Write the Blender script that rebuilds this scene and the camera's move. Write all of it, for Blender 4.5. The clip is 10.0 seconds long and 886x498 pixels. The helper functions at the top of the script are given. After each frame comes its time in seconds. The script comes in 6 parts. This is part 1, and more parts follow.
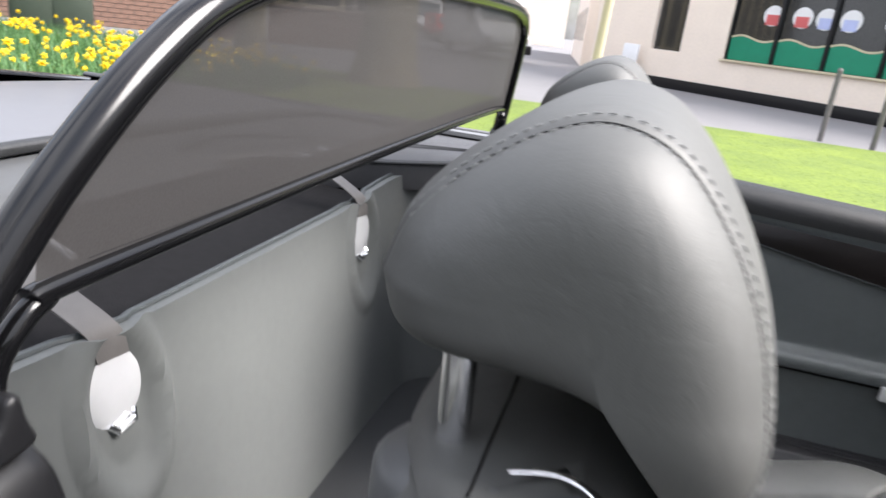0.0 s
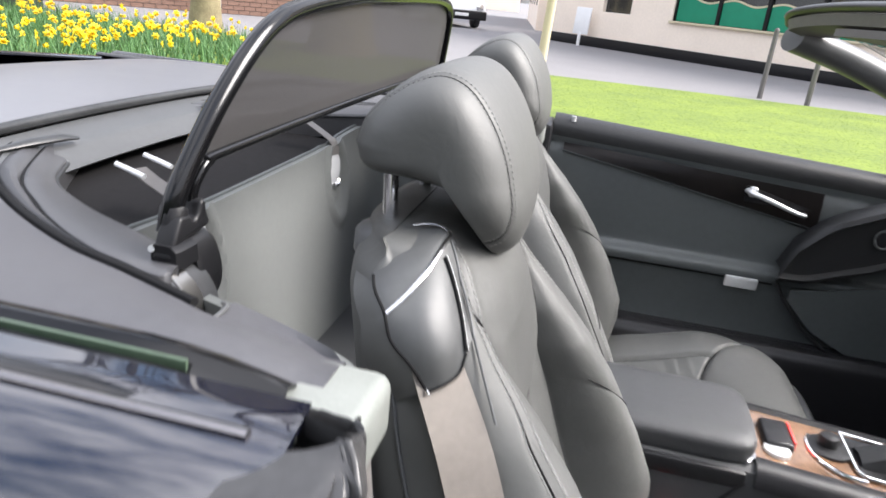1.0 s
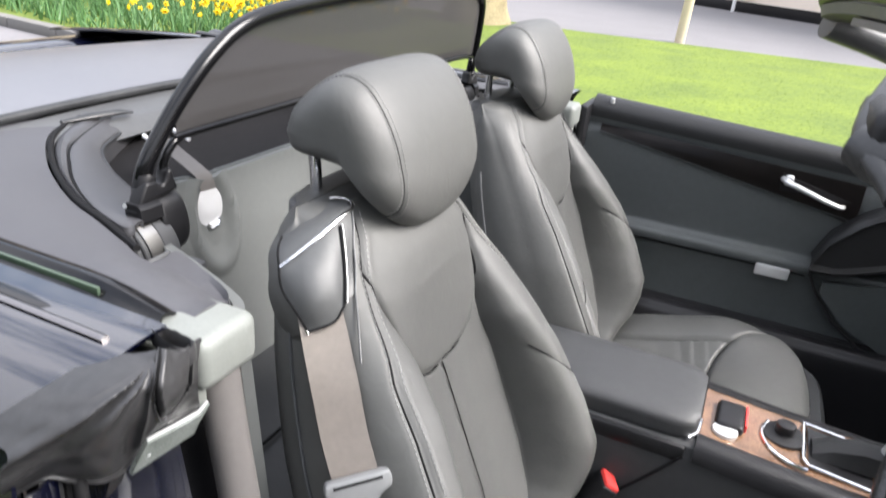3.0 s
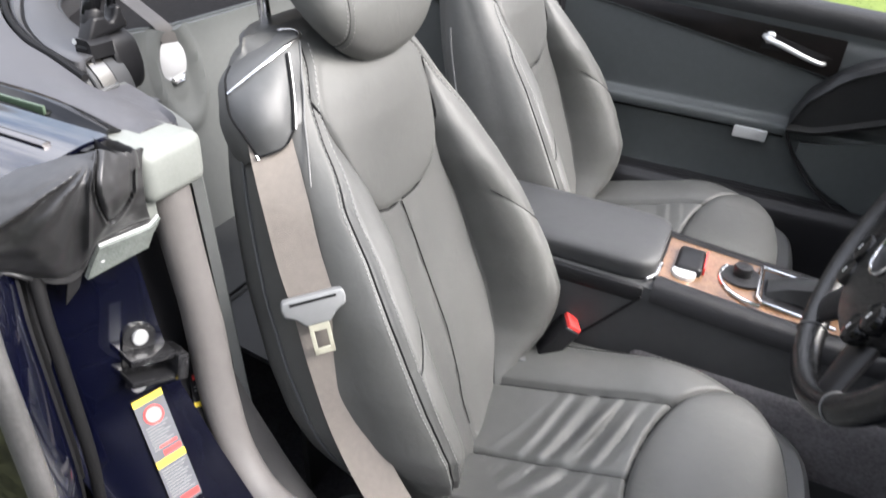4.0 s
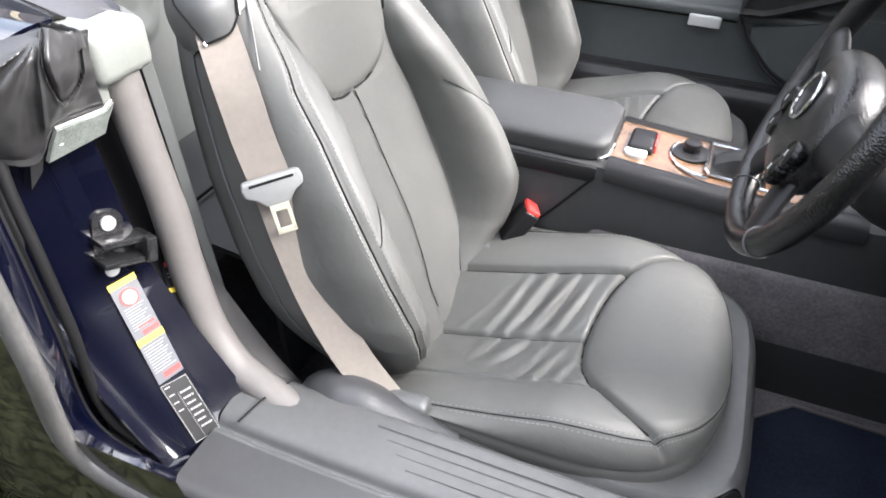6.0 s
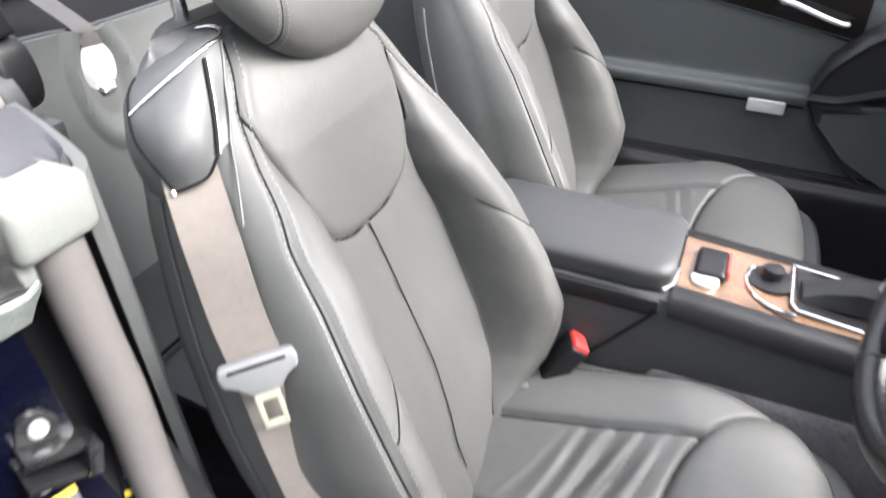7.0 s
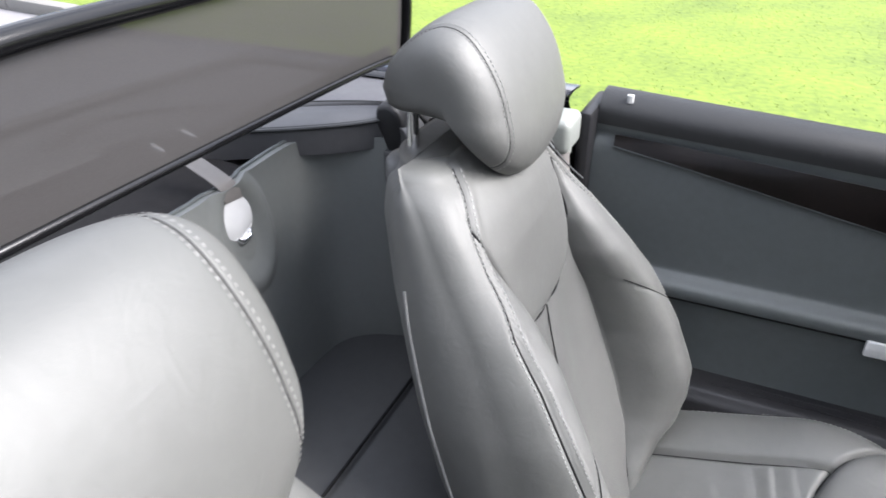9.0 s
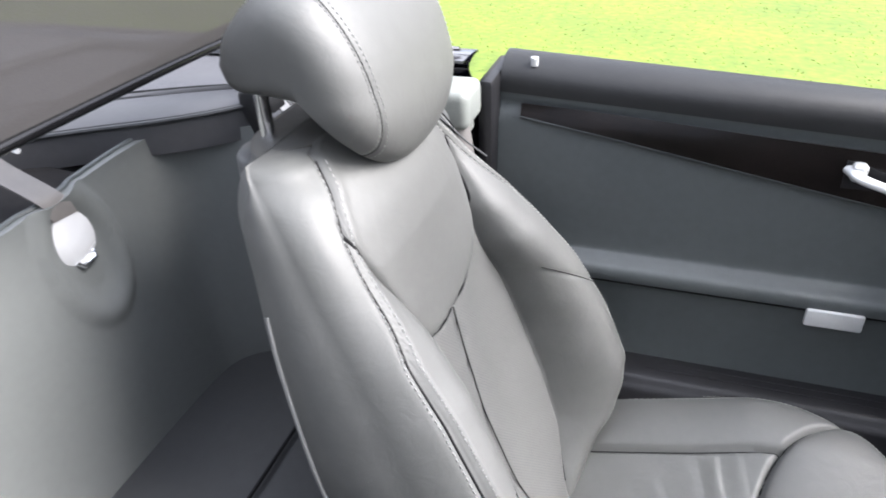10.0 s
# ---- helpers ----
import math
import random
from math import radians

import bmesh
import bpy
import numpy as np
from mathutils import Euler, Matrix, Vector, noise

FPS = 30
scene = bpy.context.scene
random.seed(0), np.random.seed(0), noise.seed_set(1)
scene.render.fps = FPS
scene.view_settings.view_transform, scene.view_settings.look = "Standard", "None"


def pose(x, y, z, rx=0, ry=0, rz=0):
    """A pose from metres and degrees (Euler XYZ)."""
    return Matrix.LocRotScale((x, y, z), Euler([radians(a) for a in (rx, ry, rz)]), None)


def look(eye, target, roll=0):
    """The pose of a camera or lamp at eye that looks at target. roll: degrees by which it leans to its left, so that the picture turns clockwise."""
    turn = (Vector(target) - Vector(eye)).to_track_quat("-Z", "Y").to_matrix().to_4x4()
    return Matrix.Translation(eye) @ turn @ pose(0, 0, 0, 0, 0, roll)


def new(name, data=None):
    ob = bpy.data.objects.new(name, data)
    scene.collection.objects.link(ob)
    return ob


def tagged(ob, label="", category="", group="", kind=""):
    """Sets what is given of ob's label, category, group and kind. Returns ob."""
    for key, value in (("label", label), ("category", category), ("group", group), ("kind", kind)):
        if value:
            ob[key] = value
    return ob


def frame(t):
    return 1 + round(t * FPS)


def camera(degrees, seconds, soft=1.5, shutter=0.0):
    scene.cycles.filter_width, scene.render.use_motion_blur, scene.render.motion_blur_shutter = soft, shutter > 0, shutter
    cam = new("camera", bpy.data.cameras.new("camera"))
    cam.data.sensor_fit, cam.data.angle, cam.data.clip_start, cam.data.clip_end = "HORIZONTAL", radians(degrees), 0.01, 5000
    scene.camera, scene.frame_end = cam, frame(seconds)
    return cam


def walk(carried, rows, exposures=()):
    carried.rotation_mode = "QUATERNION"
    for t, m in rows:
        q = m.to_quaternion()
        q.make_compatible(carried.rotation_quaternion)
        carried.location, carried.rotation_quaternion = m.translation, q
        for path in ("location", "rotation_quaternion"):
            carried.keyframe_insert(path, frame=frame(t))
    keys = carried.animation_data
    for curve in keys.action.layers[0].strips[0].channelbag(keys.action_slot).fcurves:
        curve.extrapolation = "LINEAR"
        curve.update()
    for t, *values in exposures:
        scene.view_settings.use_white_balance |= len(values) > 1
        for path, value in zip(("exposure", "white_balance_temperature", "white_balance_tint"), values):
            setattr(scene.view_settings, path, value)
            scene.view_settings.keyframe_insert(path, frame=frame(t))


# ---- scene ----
cam = camera(65.4, 10.0, 1.6, 0.4)
PATH = [
    (0, (0.052, -0.670, 1.162), (-0.428, 1.167, 0.536), 7.0),
    (0.5, (0.110, -0.840, 1.185), (-0.223, 1.025, 0.544), 6.9),
    (1, (0.190, -1.067, 1.210), (-0.176, 0.771, 0.511), 6.0),
    (1.5, (0.269, -1.176, 1.187), (-0.089, 0.668, 0.501), 6.8),
    (2, (0.303, -1.130, 1.317), (-0.224, 0.704, 0.715), 5.9),
    (2.2, (0.345, -1.104, 1.327), (-0.247, 0.706, 0.718), 5.6),
    (3.3, (0.507, -1.098, 1.261), (-0.206, 0.538, 0.358), 4.7),
    (3.5, (0.525, -1.103, 1.244), (-0.177, 0.513, 0.298), 4.4),
    (4, (0.567, -1.123, 1.221), (-0.089, 0.438, 0.158), 4.2),
    (4.5, (0.617, -1.157, 1.202), (-0.001, 0.362, 0.057), 2.9),
    (5, (0.642, -1.198, 1.185), (0.081, 0.289, -0.029), 2.5),
    (5.2, (0.652, -1.210, 1.175), (0.096, 0.270, -0.050), 1.9),
    (6.5, (0.599, -1.101, 1.192), (0.013, 0.389, -0.008), 1.4),
    (7, (0.526, -0.954, 1.189), (-0.120, 0.571, 0.068), 1.0),
    (7.5, (0.427, -0.772, 1.210), (-0.277, 0.782, 0.167), 1.9),
    (8, (0.366, -0.633, 1.270), (-0.433, 0.952, 0.348), 0.9),
    (8.5, (0.342, -0.503, 1.309), (-0.468, 1.066, 0.370), 0.9),
    (9, (0.330, -0.417, 1.307), (-0.404, 1.149, 0.302), -0.4),
    (9.5, (0.325, -0.327, 1.292), (-0.326, 1.248, 0.243), -1.6),
    (10, (0.337, -0.263, 1.256), (-0.228, 1.332, 0.190), -2.5),
]
walk(cam, [(t, look(eye, target, roll)) for t, eye, target, roll in PATH], [(0, 1.58, 6500, 10), (2.2, 1.5, 6500, 10), (3.5, 1.53, 6500, 10), (4, 1.75, 6500, 10), (5, 2.17, 6500, 10), (6.5, 2.2, 6500, 10), (7.5, 2.0, 6470, 10), (8.5, 1.8, 6330, 10), (9.5, 2.0, 6280, 11), (10, 2.06, 6280, 11)])

# ---- sky and sun: bright, thinly clouded day ----
SUN_UP, SUN_ROT = radians(42), radians(78)
world = bpy.data.worlds.new("sky")
scene.world = world
world.use_nodes = True
wn, wl = world.node_tree.nodes, world.node_tree.links
wn.clear()
sky = wn.new("ShaderNodeTexSky")
sky.sky_type, sky.sun_disc, sky.sun_elevation, sky.sun_rotation = "NISHITA", False, SUN_UP, SUN_ROT
sky.air_density, sky.dust_density = 1.0, 2.5
tc = wn.new("ShaderNodeTexCoord")
cl = wn.new("ShaderNodeTexNoise")
cl.inputs["Scale"].default_value, cl.inputs["Detail"].default_value, cl.inputs["Roughness"].default_value = 2.2, 6, 0.6
ramp = wn.new("ShaderNodeValToRGB")
ramp.color_ramp.elements[0].position, ramp.color_ramp.elements[1].position = 0.4, 0.56
mixc = wn.new("ShaderNodeMix")
mixc.data_type = "RGBA"
mixc.inputs["B"].default_value = (7.5, 7.6, 8.3, 1)
bg = wn.new("ShaderNodeBackground")
bg.inputs["Strength"].default_value = 0.105
wo = wn.new("ShaderNodeOutputWorld")
wl.new(tc.outputs["Generated"], cl.inputs["Vector"])
wl.new(cl.outputs["Fac"], ramp.inputs["Fac"])
wl.new(ramp.outputs["Color"], mixc.inputs["Factor"])
wl.new(sky.outputs["Color"], mixc.inputs["A"])
# thin cloud is brighter overhead than at the horizon
up = wn.new("ShaderNodeSeparateXYZ")
rise = wn.new("ShaderNodeMapRange")
rise.inputs["From Min"].default_value, rise.inputs["From Max"].default_value = 0.0, 1.0
rise.inputs["To Min"].default_value, rise.inputs["To Max"].default_value = 0.6, 1.5
vault = wn.new("ShaderNodeVectorMath")
vault.operation = "SCALE"
wl.new(tc.outputs["Generated"], up.inputs[0])
wl.new(up.outputs["Z"], rise.inputs["Value"])
wl.new(mixc.outputs["Result"], vault.inputs[0])
wl.new(rise.outputs["Result"], vault.inputs["Scale"])
wl.new(vault.outputs["Vector"], bg.inputs["Color"])
wl.new(bg.outputs["Background"], wo.inputs["Surface"])
sun = new("sun", bpy.data.lights.new("sun", "SUN"))
sun.data.energy, sun.data.angle, sun.data.color = 3.4, radians(36), (1.0, 0.965, 0.95)
sun.matrix_world = look((0, 0, 30), Vector((0, 0, 30)) - Vector((math.sin(SUN_ROT) * math.cos(SUN_UP), math.cos(SUN_ROT) * math.cos(SUN_UP), math.sin(SUN_UP))))


# ---- materials ----
def shade(name, color, rough=0.5, metal=0.0, spots=0.12, spot_size=6.0, bump=0.0, bump_size=400.0, coat=0.0, spec=0.5, rough_var=0.1, kind="noise", second=None, wrinkle=0.0, coat_ior=1.5):
    """A surface with colour drift at two scales, changing gloss and fine relief."""
    m = bpy.data.materials.new(name)
    m.use_nodes = True
    n, l = m.node_tree.nodes, m.node_tree.links
    p = n["Principled BSDF"]
    p.inputs["Metallic"].default_value = metal
    p.inputs["Coat Weight"].default_value = coat
    p.inputs["Coat Roughness"].default_value = 0.03
    p.inputs["Coat IOR"].default_value = coat_ior
    p.inputs["Specular IOR Level"].default_value = spec
    co = n.new("ShaderNodeTexCoord")
    big, small = n.new("ShaderNodeTexNoise"), n.new("ShaderNodeTexNoise")
    for t, sc, d in ((big, spot_size, 5), (small, spot_size * 14, 3)):
        t.inputs["Scale"].default_value, t.inputs["Detail"].default_value = sc, d
        l.new(co.outputs["Object"], t.inputs["Vector"])
    add = n.new("ShaderNodeMath")
    add.operation = "ADD"
    l.new(big.outputs["Fac"], add.inputs[0])
    l.new(small.outputs["Fac"], add.inputs[1])
    r = n.new("ShaderNodeMapRange")
    r.inputs["From Min"].default_value, r.inputs["From Max"].default_value = 0.6, 1.4
    l.new(add.outputs[0], r.inputs["Value"])
    mx = n.new("ShaderNodeMix")
    mx.data_type = "RGBA"
    other = second or tuple(c * (1 + spots) for c in color)
    mx.inputs["A"].default_value = (*(c * (1 - spots) for c in color), 1)
    mx.inputs["B"].default_value = (*other, 1)
    l.new(r.outputs["Result"], mx.inputs["Factor"])
    l.new(mx.outputs["Result"], p.inputs["Base Color"])
    rr = n.new("ShaderNodeMapRange")
    rr.inputs["To Min"].default_value, rr.inputs["To Max"].default_value = max(rough - rough_var, 0.02), rough + rough_var
    l.new(big.outputs["Fac"], rr.inputs["Value"])
    l.new(rr.outputs["Result"], p.inputs["Roughness"])
    if bump:
        if kind == "grain":
            g = n.new("ShaderNodeTexVoronoi")
            g.inputs["Scale"].default_value = bump_size
            gout = g.outputs["Distance"]
        else:
            g = n.new("ShaderNodeTexNoise")
            g.inputs["Scale"].default_value, g.inputs["Detail"].default_value = bump_size, 4
            gout = g.outputs["Fac"]
        l.new(co.outputs["Object"], g.inputs["Vector"])
        b = n.new("ShaderNodeBump")
        b.inputs["Strength"].default_value, b.inputs["Distance"].default_value = bump, 0.001
        l.new(gout, b.inputs["Height"])
        l.new(b.outputs["Normal"], p.inputs["Normal"])
        if wrinkle:
            w, c2 = n.new("ShaderNodeTexNoise"), n.new("ShaderNodeBump")
            w.inputs["Scale"].default_value, w.inputs["Detail"].default_value, w.inputs["Distortion"].default_value = 38, 5, 1.6
            c2.inputs["Strength"].default_value, c2.inputs["Distance"].default_value = wrinkle, 0.003
            l.new(co.outputs["Object"], w.inputs["Vector"])
            l.new(w.outputs["Fac"], c2.inputs["Height"])
            l.new(c2.outputs["Normal"], b.inputs["Normal"])
    return m


LEATHER = shade("leather", (0.073, 0.074, 0.07), 0.56, spots=0.07, spot_size=4, bump=0.06, bump_size=1300, kind="grain", spec=0.6, rough_var=0.06, wrinkle=0.16)
LEATHER_DK = shade("leather_dark", (0.012, 0.0125, 0.013), 0.42, spots=0.1, spot_size=5, bump=0.25, bump_size=900, kind="grain", spec=0.3)
RIM = shade("wheel_leather", (0.007, 0.007, 0.0075), 0.24, spots=0.1, spot_size=9, bump=0.45, bump_size=420, kind="grain", spec=0.6)
CONSOLE = shade("console_leather", (0.036, 0.037, 0.038), 0.5, spots=0.1, spot_size=5, bump=0.2, bump_size=900, kind="grain", spec=0.3)
LEATHER_MID = shade("door_leather", (0.052, 0.059, 0.06), 0.45, spots=0.1, spot_size=5, bump=0.2, bump_size=900, kind="grain", spec=0.45)
THREAD = shade("thread", (0.24, 0.24, 0.23), 0.7, spots=0.2)
SEAM = shade("seam", (0.007, 0.007, 0.0075), 0.7, spec=0.15)
PLASTIC = shade("grey_plastic", (0.068, 0.07, 0.071), 0.4, bump=0.12, bump_size=1500, rough_var=0.05)
PLASTIC_MID = shade("dark_grey_plastic", (0.036, 0.037, 0.039), 0.36, bump=0.1, bump_size=1500, rough_var=0.05)
PLASTIC_DK = shade("black_plastic", (0.009, 0.009, 0.01), 0.4, bump=0.12, bump_size=1500, spec=0.3)
VINYL = shade("black_vinyl", (0.058, 0.058, 0.063), 0.42, bump=0.35, bump_size=900, kind="grain", rough_var=0.08)
GLOSS = shade("gloss_black", (0.004, 0.004, 0.0045), 0.16, rough_var=0.04, spec=0.4)
TRIM = shade("bulkhead_cloth", (0.098, 0.104, 0.101), 0.72, bump=0.3, bump_size=1600, spots=0.06)
RUBBER = shade("rubber", (0.022, 0.023, 0.024), 0.38, bump=0.2, bump_size=45, spots=0.45, spot_size=14)
SEAL = shade("grey_seal", (0.118, 0.111, 0.106), 0.58, bump=0.2, bump_size=700, spots=0.1, spot_size=5)
POD = shade("pod_vinyl", (0.05, 0.05, 0.053), 0.4, bump=0.08, bump_size=900, kind="grain", rough_var=0.06)
EDGE = shade("edge_rubber", (0.075, 0.074, 0.073), 0.45, bump=0.15, bump_size=500, spots=0.25, spot_size=12)
BOOT = shade("boot_rubber", (0.034, 0.034, 0.035), 0.4, bump=0.1, bump_size=300, spots=0.3, spot_size=9)
GUIDE = shade("guide_plastic", (0.066, 0.068, 0.068), 0.46, bump=0.08, bump_size=1500, rough_var=0.05)
PLATE_GREY = shade("grey_plate", (0.105, 0.125, 0.113), 0.4, metal=0.2, spots=0.5, spot_size=45, second=(0.3, 0.33, 0.31))
ALU = shade("cast_aluminium", (0.175, 0.186, 0.172), 0.5, metal=0.0, spots=0.1, spot_size=20, bump=0.1, bump_size=300)
CHROME = shade("chrome", (0.88, 0.88, 0.89), 0.14, metal=1.0, spots=0.03, rough_var=0.06)
DIMCHROME = shade("dark_chrome", (0.24, 0.23, 0.23), 0.2, metal=1.0, spots=0.05, rough_var=0.06)
BRIGHT = shade("bright_alloy", (0.86, 0.87, 0.88), 0.25, metal=0.5, spots=0.03)
SATIN = shade("satin_silver", (0.62, 0.63, 0.63), 0.35, metal=0.6, spots=0.05)
PAINT = shade("blue_paint", (0.0008, 0.0012, 0.0065), 0.3, coat=1.0, spec=0.2, spots=0.1, rough_var=0.05, coat_ior=1.95)
# boot lid: pale grey base puts the sky's reflection into the colour
DECK_SHEEN = shade("deck_sky_sheen", (0.115, 0.116, 0.126), 0.32, coat=0.0, spec=0.8, spots=0.06, rough_var=0.05)
WELL = shade("well_lining", (0.014, 0.0135, 0.014), 0.9, bump=0.6, bump_size=600, spots=0.2, spec=0.1)
STEEL_DK = shade("black_steel", (0.014, 0.014, 0.015), 0.22, metal=0.0, spots=0.2, spot_size=30)
BRUSHED = shade("brushed_steel", (0.27, 0.265, 0.255), 0.32, metal=1.0, spots=0.06)
CARPET = shade("carpet", (0.13, 0.124, 0.129), 0.95, bump=1.0, bump_size=500, spots=0.4, spot_size=12, spec=0.05)
MAT_BLUE = shade("floor_mat", (0.018, 0.023, 0.036), 0.95, bump=1.0, bump_size=500, spots=0.3, spot_size=12, spec=0.05)
WEBBING = shade("webbing", (0.2, 0.178, 0.155), 0.7, bump=0.7, bump_size=900, spots=0.12, spot_size=9)
BURR = shade("burr_wood", (0.1, 0.05, 0.024), 0.2, coat=0.35, spots=0.45, spot_size=26, second=(0.2, 0.11, 0.06))
WOOD_DK = shade("dark_veneer", (0.0035, 0.0023, 0.002), 0.35, coat=0.05, spec=0.2, spots=0.6, spot_size=16)
TONGUE = shade("tongue_plastic", (0.2, 0.205, 0.205), 0.45, spots=0.06)
PLATE = shade("zinc_plate", (0.5, 0.49, 0.39), 0.35, metal=0.3, spots=0.08)
RED = shade("red_plastic", (0.7, 0.055, 0.05), 0.4, spots=0.06)
WHITE = shade("white_paint", (0.78, 0.78, 0.78), 0.5, spots=0.05)
YELLOW = shade("label_yellow", (0.8, 0.6, 0.05), 0.45, spots=0.05)
LABEL_GREY = shade("label_grey", (0.09, 0.094, 0.105), 0.45, spots=0.05)
GREENISH = shade("glass_edge", (0.05, 0.075, 0.05), 0.15, spots=0.1)
GRASS = shade("grass", (0.088, 0.145, 0.015), 0.9, spots=0.35, spot_size=1.3, bump=0.5, bump_size=60, second=(0.16, 0.215, 0.022))
# longer, darker grass whose base colour also carries the car's shadow
GRASS_LONG_SHADED = shade("long_grass_shaded", (0.03, 0.037, 0.009), 0.9, spots=0.5, spot_size=5, bump=0.6, bump_size=60, second=(0.055, 0.06, 0.02))
ROAD = shade("asphalt", (0.17, 0.165, 0.17), 0.85, bump=0.6, bump_size=90, spots=0.12, spot_size=1.2)
KERB = shade("kerb_stone", (0.16, 0.155, 0.145), 0.8, bump=0.4, bump_size=60)
RENDER_WALL = shade("cream_render", (0.84, 0.73, 0.62), 0.8, spots=0.06, spot_size=1.0)
BARK = shade("bark", (0.23, 0.18, 0.1), 0.9, bump=1.0, bump_size=14, spots=0.45, spot_size=4, second=(0.34, 0.29, 0.17))
TWIG = shade("twig", (0.06, 0.05, 0.04), 0.9)
LEAF = shade("daffodil_leaf", (0.07, 0.16, 0.05), 0.6, spots=0.4, spot_size=9)
HEDGE = shade("hedge_leaf", (0.03, 0.055, 0.02), 0.6, spots=0.4, spot_size=3)
PETAL = shade("daffodil_petal", (0.85, 0.62, 0.01), 0.6, spots=0.15, spot_size=9)
BRICK = shade("old_brick", (0.2, 0.12, 0.09), 0.9, spots=0.35, spot_size=5, bump=0.5, bump_size=60)
BROWN = shade("brown_panel", (0.07, 0.055, 0.052), 0.5, spots=0.1)
CREAM = shade("cream_paint", (0.55, 0.48, 0.33), 0.6, spots=0.08)
BOX_GREEN = shade("cabinet_green", (0.035, 0.05, 0.033), 0.6, spots=0.15, spot_size=3)
SHOP_GREEN = shade("shop_green", (0.0, 0.22, 0.12), 0.4, spots=0.1)
SCREEN_GLASS = shade("vehicle_glass", (0.1, 0.15, 0.18), 0.12, spots=0.1)
LABEL_WHITE = shade("label_white", (0.24, 0.245, 0.245), 0.5, spots=0.05)
DARK_GLASS = shade("dark_glass", (0.02, 0.022, 0.022), 0.08, coat=0.5)
POSTER_RED = shade("poster_red", (0.6, 0.12, 0.12), 0.6)
POSTER_BLUE = shade("poster_blue", (0.45, 0.5, 0.75), 0.6)


def perforated():
    """Leather with rows of small punched holes."""
    m = LEATHER.copy()
    m.name = "perforated_leather"
    n, l = m.node_tree.nodes, m.node_tree.links
    p = n["Principled BSDF"]
    co, sep = n.new("ShaderNodeTexCoord"), n.new("ShaderNodeSeparateXYZ")
    l.new(co.outputs["Object"], sep.inputs[0])
    waves = []
    for out, f in (("Y", 1300.0), ("Z", 1150.0)):
        k, w = n.new("ShaderNodeMath"), n.new("ShaderNodeMath")
        k.operation, w.operation = "MULTIPLY", "SINE"
        k.inputs[1].default_value = f
        l.new(sep.outputs[out], k.inputs[0])
        l.new(k.outputs[0], w.inputs[0])
        waves.append(w)
    mul, cut = n.new("ShaderNodeMath"), n.new("ShaderNodeMath")
    mul.operation, cut.operation, cut.inputs[1].default_value = "MULTIPLY", "GREATER_THAN", 0.62
    l.new(waves[0].outputs[0], mul.inputs[0])
    l.new(waves[1].outputs[0], mul.inputs[1])
    l.new(mul.outputs[0], cut.inputs[0])
    was = p.inputs["Base Color"].links[0].from_socket
    mx = n.new("ShaderNodeMix")
    mx.data_type = "RGBA"
    mx.inputs["B"].default_value = (0.03, 0.03, 0.03, 1)
    l.new(cut.outputs[0], mx.inputs["Factor"])
    l.new(was, mx.inputs["A"])
    l.new(mx.outputs["Result"], p.inputs["Base Color"])
    return m


def see_through(name, color, cover):
    """A fine net that lets part of the light through."""
    m = bpy.data.materials.new(name)
    m.use_nodes = True
    n, l = m.node_tree.nodes, m.node_tree.links
    p = n["Principled BSDF"]
    p.inputs["Base Color"].default_value, p.inputs["Roughness"].default_value = (*color, 1), 0.8
    tr, mx, co, tx = n.new("ShaderNodeBsdfTransparent"), n.new("ShaderNodeMixShader"), n.new("ShaderNodeTexCoord"), n.new("ShaderNodeTexNoise")
    tx.inputs["Scale"].default_value = 900
    rg = n.new("ShaderNodeMapRange")
    rg.inputs["From Min"].default_value, rg.inputs["From Max"].default_value = 0.4, 0.6
    rg.inputs["To Min"].default_value, rg.inputs["To Max"].default_value = cover - 0.05, cover + 0.05
    l.new(co.outputs["Object"], tx.inputs["Vector"])
    l.new(tx.outputs["Fac"], rg.inputs["Value"])
    l.new(rg.outputs["Result"], mx.inputs["Fac"])
    l.new(tr.outputs[0], mx.inputs[1])
    l.new(p.outputs[0], mx.inputs[2])
    l.new(mx.outputs[0], n["Material Output"].inputs["Surface"])
    return m


def woven():
    """Belt webbing with a fine diagonal twill."""
    m = WEBBING.copy()
    m.name = "twill_webbing"
    n, l = m.node_tree.nodes, m.node_tree.links
    p = n["Principled BSDF"]
    co, dot, wave = n.new("ShaderNodeTexCoord"), n.new("ShaderNodeVectorMath"), n.new("ShaderNodeMath")
    dot.operation, wave.operation = "DOT_PRODUCT", "SINE"
    dot.inputs[1].default_value = (2600, 1900, 3900)
    l.new(co.outputs["Object"], dot.inputs[0])
    l.new(dot.outputs["Value"], wave.inputs[0])
    rg, mx, bp = n.new("ShaderNodeMapRange"), n.new("ShaderNodeMix"), n.new("ShaderNodeBump")
    rg.inputs["From Min"].default_value, rg.inputs["To Min"].default_value = -1.0, 0.8
    l.new(wave.outputs[0], rg.inputs["Value"])
    mx.data_type, mx.blend_type = "RGBA", "MULTIPLY"
    mx.inputs["Factor"].default_value = 1.0
    l.new(p.inputs["Base Color"].links[0].from_socket, mx.inputs["A"])
    l.new(rg.outputs["Result"], mx.inputs["B"])
    l.new(mx.outputs["Result"], p.inputs["Base Color"])
    bp.inputs["Strength"].default_value, bp.inputs["Distance"].default_value = 0.3, 0.0005
    l.new(wave.outputs[0], bp.inputs["Height"])
    l.new(bp.outputs["Normal"], p.inputs["Normal"])
    return m


PERF = perforated()
TWILL = woven()
NET = see_through("wind_net", (0.028, 0.026, 0.026), 0.95)


